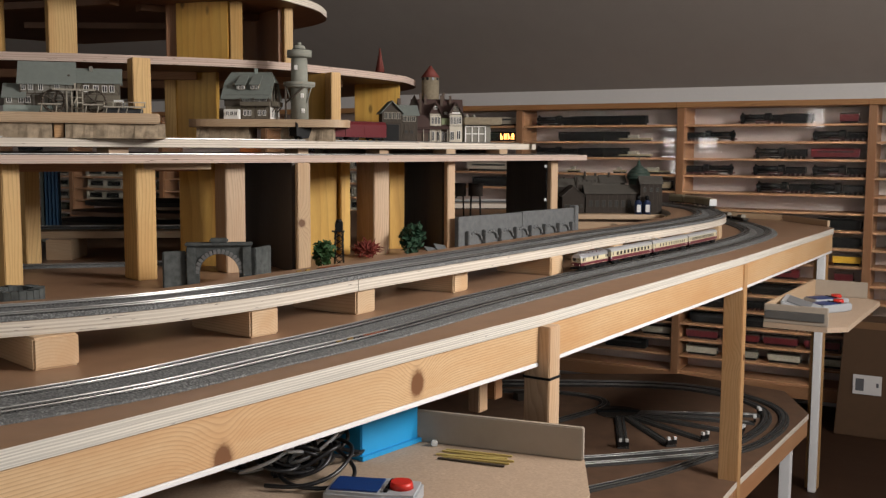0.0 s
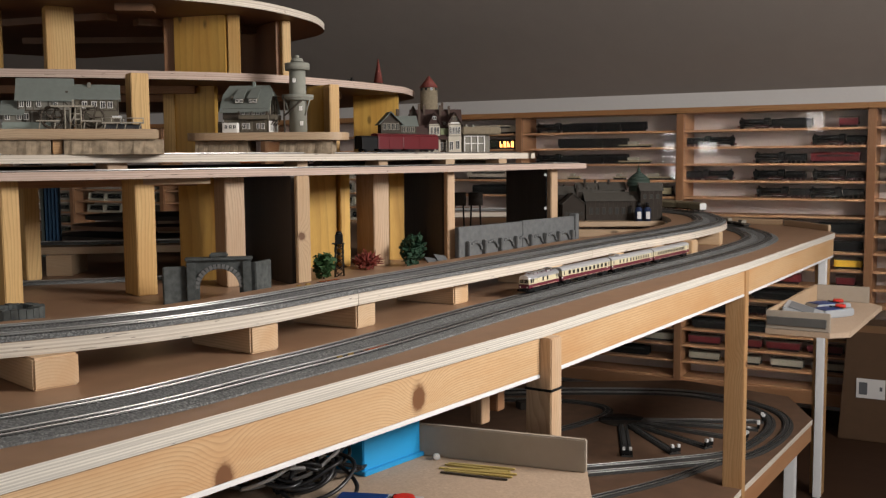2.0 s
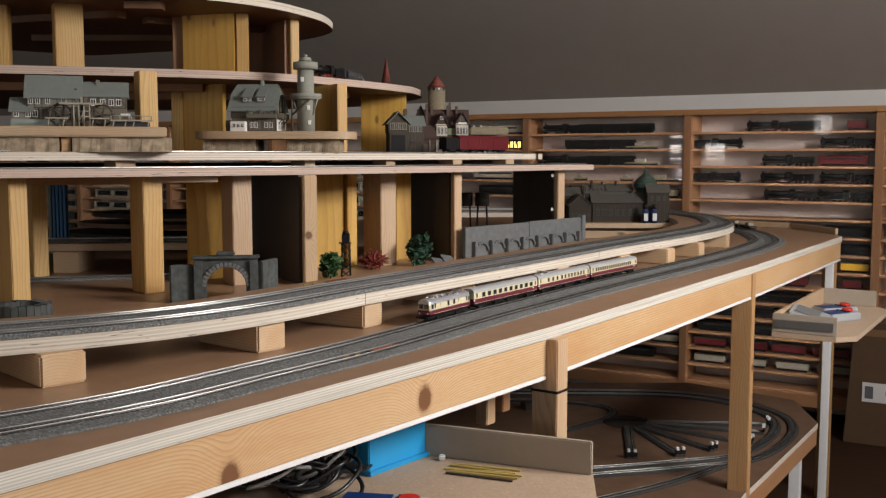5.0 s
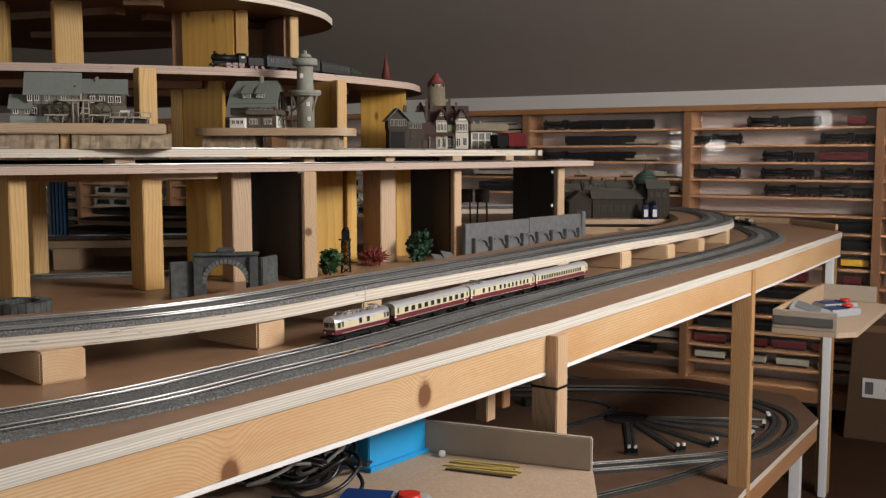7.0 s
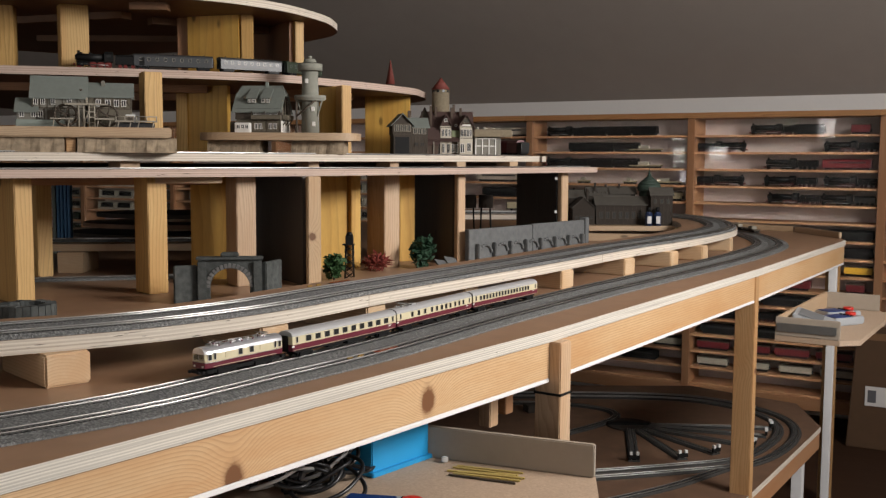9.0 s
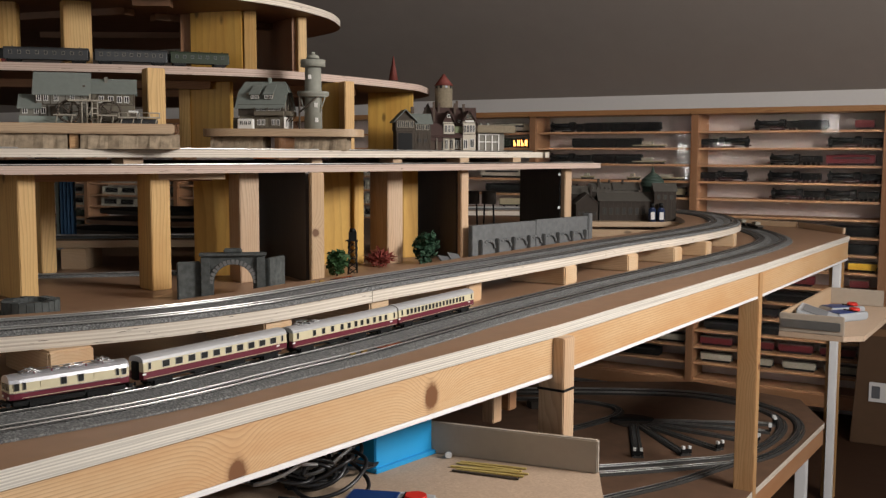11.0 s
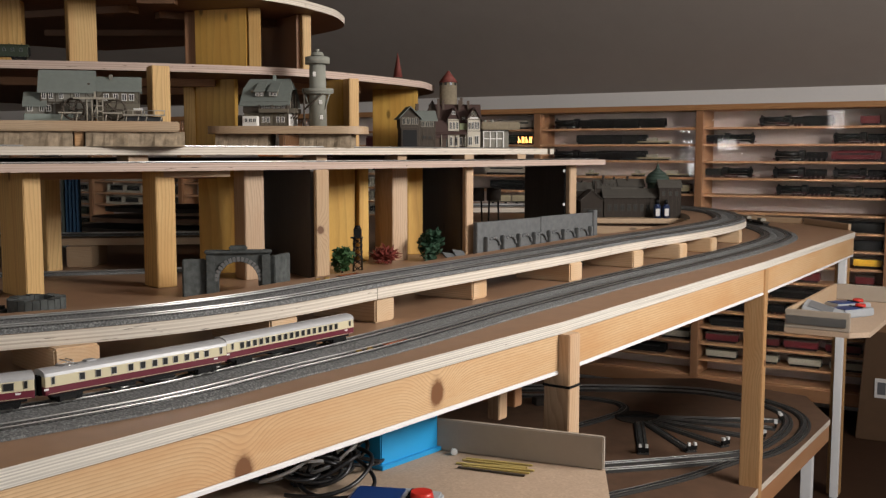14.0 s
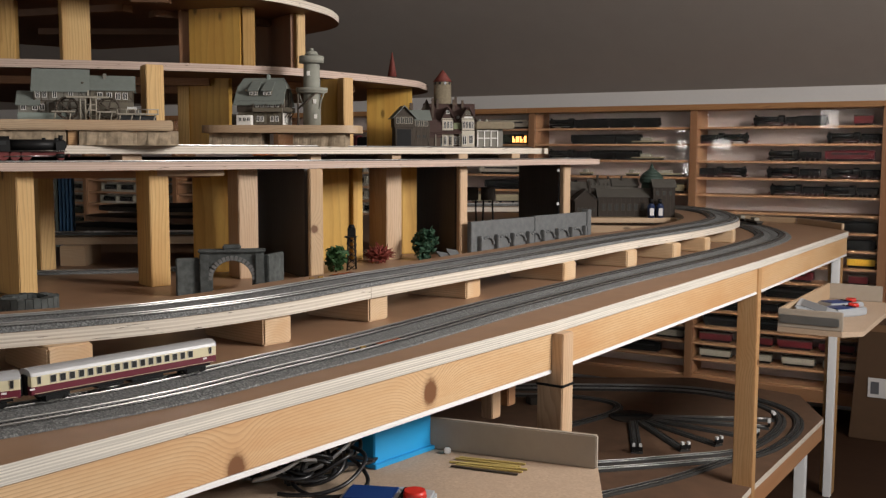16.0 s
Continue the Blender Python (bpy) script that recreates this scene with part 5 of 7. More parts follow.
part("roof_hatch", block(0.018, 0.026, 0.006, 0.014, 0.090, 0.098, 0.001), BROWN_GREY, house)
part("chimney", block(0.068, 0.076, 0.046, 0.054, 0.122, 0.140, 0.0005), PALE_GREEN, house)
part("annex", block(0.001, 0.042, -0.020, -0.0002, 0, 0.027, 0.001), WHITE_WOOD, house, "white annex")
part("annex_shed", block(-0.014, 0.0005, -0.012, 0.02, 0, 0.030, 0.001), BROWN_DARK, house, "dark lean-to shed")
part("balcony", block(0.044, HW + 0.004, -0.014, -0.0035, 0.036, 0.047, 0.001), BROWN_GREY, house, "timber balcony along the front")
part("balcony", block(HW + 0.0025, HW + 0.018, 0.010, 0.072, 0.036, 0.049, 0.001), BROWN_GREY, house, "timber balcony on the gable")
for x in (0.046, 0.082, HW + 0.001):
    part("balcony_post", block(x - 0.0012, x + 0.0012, -0.0135, -0.011, 0.0475, EAVE - 0.008), DARK_TIMBER, house)
for y in (0.014, 0.040, 0.068):
    part("bracket", cyl(bmesh.new(), (HW + 0.0025, y, 0.020), (HW + 0.015, y, 0.0355), 0.0014, n=5), DARK_TIMBER, house)
    part("gable_post", block(HW + 0.0022, HW + 0.0036, y - 0.001, y + 0.001, 0.05, 0.090), TIMBER_GREY, house)
timber_lines(house, 0.044, HW, 0.003, 0.034, 0.0, 6, DARK_TIMBER)
small_windows(house, [(0.054 + 0.014 * k, 0.055) for k in range(5)], -0.003, 0.008, 0.010)
small_windows(house, [(0.055, 0.018), (0.067, 0.018), (0.095, 0.018), (0.108, 0.018)], -0.001, 0.007, 0.013)
small_windows(house, [(0.012, 0.016), (0.024, 0.016), (0.035, 0.016)], -0.020, 0.007, 0.009)
side = new("gable_front")
side.parent = house
side.matrix_basis = pose(HW + 0.0004, 0.0, 0, 0, 0, 90)
part("gable_panel", block(0.004, HD - 0.004, -0.0012, -0.0002, 0.002, 0.033), WHITE_WOOD, side, "white ground floor front")
small_windows(side, [(0.020, 0.017), (0.045, 0.017), (0.070, 0.017)], -0.0012, 0.012, 0.020)

tower = empty("round_tower", pose(-0.371, 2.758, 1.467), "grey green round model tower with gallery", "model building")
part("shaft", cyl(bmesh.new(), (0, 0, 0), (0, 0, 0.185), 0.0245, 0.0215, n=28), TOWER_STONE, tower)
gal = cyl(bmesh.new(), (0, 0, 0.086), (0, 0, 0.091), 0.030, 0.043, n=28)
cyl(gal, (0, 0, 0.091), (0, 0, 0.102), 0.043, n=28)
part("gallery", gal, TOWER_STONE, tower)
rim = cyl(bmesh.new(), (0, 0, 0.168), (0, 0, 0.187), 0.0335, n=28)
part("rim", rim, TOWER_STONE, tower)
part("cap", cyl(cyl(bmesh.new(), (0, 0, 0.190), (0, 0, 0.200), 0.019, 0.014, n=20), (0, 0, 0.200), (0, 0, 0.208), 0.006, n=10), TOWER_STONE, tower)
for x, z in ((-0.006, 0.140), (0.010, 0.065), (0.012, 0.025)):
    part("window", block(x - 0.004, x + 0.004, -0.0252, -0.018, z - 0.006, z + 0.006, 0.0005), WHITE_WOOD, tower)
for s in (-1, 1):
    part("brace", cyl(bmesh.new(), (s * 0.036, -0.012, 0.096), (s * 0.020, -0.012, 0.045), 0.002, n=6), TOWER_STONE, tower)
stair = bmesh.new()
cyl(stair, (-0.034, -0.024, 0.0), (-0.034, -0.024, 0.10), 0.003, n=6)
cyl(stair, (-0.034, -0.026, 0.045), (0.026, -0.028, 0.096), 0.0025, n=6)
part("stair", stair, DARK_TIMBER, tower, "dark outside stair")

# the signal box, the station and the tower house
box = empty("signal_box", pose(-0.122, 3.31, 1.4103, 0, 0, 12) @ Matrix.Diagonal((1.05, 1.05, 1.05, 1)), "brown timber signal box with green roof", "model building")
gable_house(box, -0.054, 0.0, -0.037, 0.035, 0.0, 0.098, 0.126, BROWN_DARK, ROOF_GREEN, along="Y", over=0.010)
gable_house(box, 0.002, 0.054, -0.030, 0.035, 0.0, 0.088, 0.114, BROWN_DARK, ROOF_GREEN, over=0.006, name="rear_wall")
part("upper_storey", block(-0.057, 0.001, -0.041, 0.036, 0.062, 0.0975, 0.001), BROWN_DARK, box)
small_windows(box, [(-0.047, 0.083), (-0.034, 0.083), (-0.021, 0.083), (-0.008, 0.083)], -0.041, 0.009, 0.018, TIMBER_GREY)
small_windows(box, [(0.014, 0.074), (0.028, 0.074), (0.042, 0.074)], -0.030, 0.010, 0.014, TIMBER_GREY)
part("chimney", block(-0.004, 0.006, -0.005, 0.005, 0.118, 0.138, 0.0005), BROWN_WALL, box)
# Black sheet on the closed wall paints the shade of an open bay.
part("gate", block(-0.050, -0.006, -0.0385, -0.0372, 0.002, 0.056), BLACK, box, "black sheet for the shade inside an open ground floor bay")
timber_lines(box, -0.057, 0.001, 0.063, 0.097, -0.041, 5, DARK_TIMBER, braces=False)
timber_lines(box, 0.003, 0.053, 0.002, 0.060, -0.030, 4, DARK_TIMBER)
small_windows(box, [(0.018, 0.034), (0.036, 0.034)], -0.031, 0.009, 0.010, DARK_TIMBER)
station = empty("station_building", pose(0, 3.40, 1.4103, 0, 0, 4), "half timbered model station with brown roof", "model building")
gable_house(station, -0.076, 0.086, 0.004, 0.084, 0.0, 0.090, 0.146, BROWN_WALL, ROOF_BROWN, over=0.007)
gable_house(station, -0.092, -0.050, 0.030, 0.090, 0.0, 0.115, 0.160, BROWN_DARK, ROOF_BROWN, along="Y", over=0.005, name="stair_tower")
gable_house(station, -0.021, 0.017, -0.014, 0.05, 0.0, 0.098, 0.134, PLASTER, ROOF_BROWN, along="Y", over=0.006, name="bay_wall", gable=ROOF_BROWN)
gable_house(station, 0.044, 0.087, -0.020, 0.05, 0.0, 0.100, 0.136, PLASTER, ROOF_BROWN, along="Y", over=0.007, name="wing_wall", gable=BROWN_WALL)
part("hip", block(0.058, 0.073, -0.029, 0.0, 0.130, 0.137, 0.003), ROOF_BROWN, station)
part("green_panel", block(0.0172, 0.0438, -0.006, 0.0038, 0.046, 0.084, 0.001), plain("pale_olive_plaster", (0.20, 0.23, 0.13), 0.8), station, "pale olive wall between the bays")
shed = bmesh.new()
q = [(-0.074, -0.026, 0.046), (0.044, -0.026, 0.046), (0.044, 0.004, 0.066), (-0.074, 0.004, 0.066)]
lo, hi = [shed.verts.new(p) for p in q], [shed.verts.new((p[0], p[1], p[2] + 0.003)) for p in q]
shed.faces.new(lo)
shed.faces.new(list(reversed(hi)))
for i in range(4):
    shed.faces.new((lo[i], lo[(i + 1) % 4], hi[(i + 1) % 4], hi[i]))
part("canopy", shed, ROOF_BROWN, station, "brown platform canopy")
for k in range(5):
    x = -0.070 + 0.0270 * k
    part("canopy_post", block(x - 0.0013, x + 0.0013, -0.025, -0.0225, 0, 0.0455), TIMBER_GREY, station, "pale canopy post")
part("shopfront", block(-0.066, -0.024, -0.010, -0.006, 0, 0.044), plain("pale_turquoise_paint", (0.22, 0.33, 0.34), 0.7), station, "pale turquoise ground floor")
small_windows(station, [(-0.058, 0.024), (-0.045, 0.024), (-0.032, 0.024)], -0.010, 0.008, 0.026)
small_windows(station, [(-0.012, 0.076), (-0.001, 0.076), (0.010, 0.076)], -0.0145, 0.006, 0.022)
small_windows(station, [(-0.011, 0.024), (0.006, 0.024)], -0.0145, 0.008, 0.028)
small_windows(station, [(-0.002, 0.118)], -0.0145, 0.010, 0.008)
small_windows(station, [(0.051, 0.076), (0.061, 0.076), (0.071, 0.076), (0.080, 0.076)], -0.0205, 0.006, 0.022)
small_windows(station, [(0.060, 0.116), (0.070, 0.116)], -0.0205, 0.006, 0.012, TIMBER_GREY)
small_windows(station, [(0.053, 0.025), (0.075, 0.028)], -0.0205, 0.011, 0.026)
small_windows(station, [(0.024, 0.024), (0.036, 0.024)], 0.004, 0.008, 0.026)
timber_lines(station, -0.021, 0.017, 0.058, 0.094, -0.014, 1, BROWN_DARK, braces=False)
timber_lines(station, 0.044, 0.087, 0.058, 0.096, -0.020, 1, BROWN_DARK, braces=False)
part("sign_board", block(0.052, 0.080, -0.0225, -0.0205, 0.098, 0.104), WHITE_WOOD, station, "white name board")
for x, y, z in ((-0.052, 0.010, 0.166), (-0.034, 0.035, 0.164), (0.020, 0.030, 0.162), (0.028, 0.044, 0.172), (0.050, 0.030, 0.160)):
    part("chimney", block(x - 0.004, x + 0.004, y - 0.004, y + 0.004, 0.10, z, 0.0005), BROWN_WALL, station)
part("roof_dormer", block(0.026, 0.040, 0.002, 0.022, 0.094, 0.108, 0.001), BROWN_DARK, station)
small_windows(station, [(0.033, 0.101)], 0.002, 0.006, 0.006)
gable_house(station, -0.082, -0.026, -0.020, 0.004, 0.0, 0.048, 0.090, BROWN_WALL, ROOF_BROWN, over=0.004, name="low_wing")

keep = empty("round_keep", pose(-0.0200, 3.54, 1.4103) @ Matrix.Diagonal((1.07, 1.07, 1.07, 1)), "round stone keep with red conical roof", "model building")
part("shaft", cyl(bmesh.new(), (0, 0, 0), (0, 0, 0.213), 0.031, 0.028, n=26), STONE_BROWN, keep)
part("roof", cyl(bmesh.new(), (0, 0, 0.2135), (0, 0, 0.252), 0.0315, 0.002, n=26), ROOF_RED, keep, "red tiled cone roof")
# Ten dark plates in a ring round the shaft, just under the roof.
for k in range(10):
    a = 2 * math.pi * k / 10
    part("loophole", block(-0.004, 0.004, -0.0006, 0.0006, 0.204, 0.2125), PANE, keep).matrix_basis = pose(0.0283 * math.cos(a), 0.0283 * math.sin(a), 0, 0, 0, math.degrees(a) + 90)
part("rear_wing", block(-0.035, 0.06, 0.02, 0.07, 0, 0.12, 0.002), BROWN_WALL, keep)
kiosk = empty("flat_roofed_shop", pose(0.148, 3.51, 1.4103, 0, 0, 14) @ Matrix.Diagonal((1.07, 1.07, 1.07, 1)), "flat roofed model shop with white front", "model building")
part("wall", block(-0.055, 0.035, -0.02, 0.05, 0, 0.060, 0.001), MILL_WALL, kiosk)
part("roof_slab", block(-0.062, 0.066, -0.045, 0.06, 0.0605, 0.084, 0.003), STONE_BROWN, kiosk, "thick tan stone slab roof")
for x in (-0.05, -0.028, -0.006, 0.016):
    part("front_frame", block(x - 0.0016, x + 0.0016, -0.024, -0.0205, 0, 0.055), WHITE_WOOD, kiosk)
for k, z in enumerate((0.030, 0.0535)):
    part("front_frame", block(-0.052, 0.018, -0.024, -0.0205, z, z + 0.003), WHITE_WOOD, kiosk)
for x in (-0.045, -0.022):
    part("roof_lamp", cyl(bmesh.new(), (x, -0.02, 0.0842), (x, -0.02, 0.092), 0.006, 0.004, n=10), TOWER_STONE, kiosk)
spire = empty("church_spire", pose(-0.20, 3.62, DECK3_Z + 0.0003), "slender red church spire on the upper tier", "model building")
part("base", block(-0.014, 0.014, -0.014, 0.014, 0, 0.03, 0.001), BROWN_WALL, spire)
part("spire_roof", cyl(bmesh.new(), (0, 0, 0.0302), (0, 0, 0.116), 0.019, 0.0015, n=6), ROOF_RED, spire)

# ---- on the table under the decks ----


def tunnel_portal():
    ob = empty("tunnel_portal", pose(-0.476, 2.20, TABLE_Z + 0.0003, 0, 0, 10), "dark grey stone tunnel portal with wing walls", "model portal")
    bm = bmesh.new()
    n, r, hz, W, H, D = 16, 0.043, 0.034, 0.069, 0.096, 0.022
    front = []
    for y in (0, D):
        arc = [(-r, 0)] + [(-r * math.cos(math.pi * i / n), hz + r * math.sin(math.pi * i / n)) for i in range(n + 1)] + [(r, 0)]
        out = [(-W, 0)] + [(-W + 2 * W * i / n, H) for i in range(n + 1)] + [(W, 0)]
        front.append(([bm.verts.new((x, y, z)) for x, z in arc], [bm.verts.new((x, y, z)) for x, z in out]))
    for i in range(n + 2):
        (a0, o0), (a1, o1) = front
        bm.faces.new((a0[i], a0[i + 1], o0[i + 1], o0[i]))
        bm.faces.new((o1[i], o1[i + 1], a1[i + 1], a1[i]))
        bm.faces.new((a0[i], a1[i], a1[i + 1], a0[i + 1]))
        bm.faces.new((o0[i], o0[i + 1], o1[i + 1], o1[i]))
    part("face_wall", bm, STONE_DARK, ob)
    me = None
    for i in range(17):
        a = math.pi * (i + 0.5) / 17
        if me is None:
            st = part("arch_stone", block(-0.0036, 0.0036, -0.004, 0.0, 0.0005, 0.011, 0.0008), plain("pale_arch_stone", (0.17, 0.17, 0.165), 0.85, vary=0.25, scale=120), ob)
            me = st.data
        else:
            st = new("arch_stone", me)
            st.parent = ob
        st.matrix_basis = Matrix.Translation((-r * math.cos(a), 0, hz + r * math.sin(a))) @ Matrix.Rotation(a - math.pi / 2, 4, "Y")
    for s in (-1, 1):
        part("pilaster", block(s * 0.060 - 0.010, s * 0.060 + 0.010, -0.007, 0, 0, 0.093, 0.002), STONE_DARK, ob)
    part("cornice", block(-0.073, 0.073, -0.009, 0.026, 0.0962, 0.102, 0.0015), STONE_DARK, ob)
    part("crest", block(-0.020, 0.020, -0.008, 0.02, 0.1022, 0.112, 0.003), STONE_DARK, ob)
    w = part("wing_wall", block(-0.05, 0.0, -0.006, 0.006, 0, 0.084, 0.002), STONE_DARK, ob)
    w.matrix_basis = pose(-0.072, 0.012, 0, 0, 0, 15)
    w = part("wing_wall", block(0.0, 0.075, -0.006, 0.006, 0, 0.088, 0.002), STONE_DARK, ob)
    w.matrix_basis = pose(0.074, 0.014, 0, 0, 0, 62)
    return ob


tunnel_portal()
rob = empty("stone_ring", pose(-0.775, 1.84, TABLE_Z + 0.0003) @ Matrix.Diagonal((1.12, 1.12, 1.35, 1)), "dark grey round stone well ring", "model wall")
for i in range(24):
    a, b = 2 * math.pi * i / 24, 2 * math.pi * (i + 0.92) / 24
    sb = bmesh.new()
    vs = [sb.verts.new((rr * math.cos(t), rr * math.sin(t), z)) for z in (0, 0.036 + 0.0006 * (i % 3)) for rr, t in ((0.028, a), (0.046, a), (0.046, b), (0.028, b))]
    for f in ((3, 2, 1, 0), (4, 5, 6, 7), (0, 1, 5, 4), (1, 2, 6, 5), (2, 3, 7, 6), (3, 0, 4, 7)):
        sb.faces.new([vs[k] for k in f])
    part("stone", sb, STONE_DARK, rob)
ring2 = link_mesh("stone_arch_piece", block(-0.06, 0.0, -0.02, 0.02, 0, 0.034, 0.006), STONE_DARK)
ring2.matrix_world = pose(-0.83, 1.83, TABLE_Z + 0.0003)
tagged(ring2, "dark grey moulded stone piece on the table", "model wall")

arcade = empty("arcade_wall", pose(0.07, 3.0, TABLE_Z + 0.0003, 0, 0, 50), "grey moulded retaining wall with arches", "model wall")
LEN = 0.66
part("panel", block(0, LEN / 2 - 0.001, 0, 0.016, 0, 0.108, 0.0015), CONCRETE, arcade)
part("panel", block(LEN / 2 + 0.001, LEN, 0, 0.016, 0, 0.110, 0.0015), CONCRETE, arcade)
for i in range(8):
    x = 0.035 + i * 0.083
    part("buttress", block(x - 0.006, x + 0.006, -0.016, -0.0003, 0, 0.064, 0.002), CONCRETE, arcade)
    if i < 7:
        ar = bmesh.new()
        for k in range(8):
            a, b = math.pi * k / 8, math.pi * (k + 1) / 8
            cyl(ar, (x + 0.0415 - 0.030 * math.cos(a), -0.004, 0.034 + 0.024 * math.sin(a)), (x + 0.0415 - 0.030 * math.cos(b), -0.004, 0.034 + 0.024 * math.sin(b)), 0.0045, n=6)
        part("arch", ar, CONCRETE, arcade)
part("pier", block(LEN - 0.02, LEN + 0.004, -0.006, 0.018, 0, 0.118, 0.002), CONCRETE, arcade)

LEAF_GREEN = plain("dark_green_foliage", (0.018, 0.06, 0.028), 0.7, vary=0.35, scale=150)
LEAF_MID = plain("green_foliage", (0.03, 0.085, 0.022), 0.7, vary=0.4, scale=150)
LEAF_RED = plain("reddish_foliage", (0.26, 0.05, 0.035), 0.7, vary=0.35, scale=150)


def bush(name, x, y, r, h, material, label, spiky=False, count=150):
    ob = empty(name, pose(x, y, TABLE_Z + 0.0003), label, "model plant")
    st = cyl(bmesh.new(), (0, 0, 0), (0, 0, h * 0.6), 0.003, 0.0015, n=6)
    part("stem", st, DARK_TIMBER, ob)
    verts, faces = [], []
    for i in range(count):
        while True:
            p = Vector((random.uniform(-1, 1), random.uniform(-1, 1), random.uniform(-1, 1)))
            if 0.35 < p.length < 1:
                break
        bump_r = 0.75 + 0.35 * noise.noise(p * 2.2)
        c = Vector((p.x * r * bump_r, p.y * r * bump_r, h * 0.46 + p.z * h * 0.52 * bump_r))
        c.z = max(c.z, 0.004)
        q = Euler((random.uniform(-1, 1), random.uniform(-1, 1), random.uniform(0, 6.3))).to_matrix()
        l, w = (0.015, 0.004) if spiky else (0.0095, 0.0075)
        if spiky:
            q = (p + Vector((random.uniform(-1, 1), random.uniform(-1, 1), random.uniform(-0.2, 1.0)))).to_track_quat("X", "Z").to_matrix()
        b = len(verts)
        for v in ((-l, 0, 0), (0, -w, 0.002), (l, 0, 0), (0, w, 0.002), (0, 0, -0.002)):
            verts.append(tuple(c + q @ Vector(v)))
        faces += [(b, b + 1, b + 4), (b + 1, b + 2, b + 4), (b + 2, b + 3, b + 4), (b + 3, b, b + 4), (b, b + 3, b + 2, b + 1)]
    me = bpy.data.meshes.new("crown")
    me.from_pydata(verts, [], faces)
    me.materials.append(material)
    c = new("crown", me)
    c.parent = ob
    return ob


bush("bush", -0.293, 2.62, 0.032, 0.085, LEAF_MID, "round green model bush", count=300)
bush("bush", -0.068, 2.93, 0.046, 0.108, LEAF_GREEN, "dark green leafy model bush", count=330)
bush("bush", -0.195, 2.86, 0.05, 0.055, LEAF_RED, "reddish spiky model shrub", spiky=True, count=150)

mast = empty("lattice_mast", pose(-0.256, 2.66, TABLE_Z + 0.0003), "black lattice signal mast with lamp house", "model mast")
lat = bmesh.new()
for sx in (-1, 1):
    for sy in (-1, 1):
        cyl(lat, (sx * 0.012, sy * 0.012, 0), (sx * 0.0085, sy * 0.0085, 0.09), 0.0015, n=5)
for k in range(5):
    z = k * 0.018
    for sy in (-1, 1):
        cyl(lat, (-0.012, sy * 0.0115, z), (0.012, sy * 0.0115, z + 0.018), 0.001, n=4)
        cyl(lat, (0.012, sy * 0.0115, z), (-0.012, sy * 0.0115, z + 0.018), 0.001, n=4)
        cyl(lat, (sy * 0.0115, -0.012, z), (sy * 0.0115, 0.012, z + 0.018), 0.001, n=4)
part("lattice", lat, BLACK, mast)
part("platform", block(-0.018, 0.014, -0.012, 0.012, 0.0902, 0.093), BLACK, mast)
part("lamp_house", block(-0.010, 0.010, -0.010, 0.010, 0.0932, 0.115, 0.001), BLACK, mast)
part("cap", cyl(bmesh.new(), (0, 0, 0.1152), (0, 0, 0.124), 0.010, 0.006, n=8), BLACK, mast)
for k, (dx, tilt) in enumerate(((0.0, 25), (0.028, 32))):
    t = link_mesh("roof_plate", block(-0.02, 0.02, -0.018, 0.018, 0.0, 0.004, 0.001), CONCRETE)
    t.matrix_world = pose(-0.012 + dx, 2.94 + dx, TABLE_Z + 0.012 + 0.004 * k, tilt, 10, 30)
    tagged(t, "grey moulded plate leaning on the table", "model part", "loose plates")

# ---- behind the bend: the works and what stands round it ----
works = empty("factory_building", pose(0, 4.20, TABLE_Z + 0.048), "sooty brown model factory with green dome", "model building")
gable_house(works, 0.630, 0.855, 0.0, 0.09, 0, 0.086, 0.116, SOOT, SOOT_ROOF, over=0.008)
gable_house(works, 0.530, 0.622, -0.01, 0.10, 0, 0.072, 0.112, SOOT, SOOT_ROOF, along="Y")
gable_house(works, 0.520, 0.600, 0.10, 0.17, 0, 0.110, 0.138, SOOT, SOOT_ROOF)
gable_house(works, 0.605, 0.700, 0.10, 0.18, 0, 0.120, 0.150, SOOT, SOOT_ROOF, name="rear_hall")
gable_house(works, 0.706, 0.810, 0.10, 0.18, 0, 0.128, 0.154, SOOT, SOOT_ROOF, name="rear_hall")
gable_house(works, 0.852, 0.940, -0.03, 0.035, 0, 0.128, 0.154, SOOT, SOOT_ROOF, name="gate_house")
part("ridge_vent", block(0.66, 0.78, 0.040, 0.050, 0.114, 0.124, 0.001), SOOT_ROOF, works)
for x, y, z in ((0.596, 0.04, 0.150), (0.640, 0.12, 0.172), (0.745, 0.13, 0.168), (0.690, 0.15, 0.165)):
    part("chimney", cyl(bmesh.new(), (x, y, 0.06), (x, y, z), 0.006, 0.005, n=8), SOOT, works)
for k in range(5):
    part("roof_vent", cyl(bmesh.new(), (0.615 + 0.018 * k, 0.112, 0.118), (0.615 + 0.018 * k, 0.108, 0.136), 0.005, 0.004, n=8), SOOT_ROOF, works)
dome = bmesh.new()
cyl(dome, (0.865, 0.085, 0.0), (0.865, 0.085, 0.140), 0.042, n=20)
PROFILE = ((0.046, 0.138), (0.051, 0.150), (0.047, 0.166), (0.036, 0.180), (0.020, 0.192), (0.010, 0.199), (0.007, 0.210), (0.002, 0.222), (0.001, 0.244))
for (r0, z0), (r1, z1) in zip(PROFILE, PROFILE[1:]):
    cyl(dome, (0.865, 0.085, z0), (0.865, 0.085, z1), r0, r1, n=20)
part("dome", dome, COPPER, works, "green copper dome with spike")
timber_lines(works, 0.852, 0.940, 0.006, 0.124, -0.03, 5, BROWN_DARK)
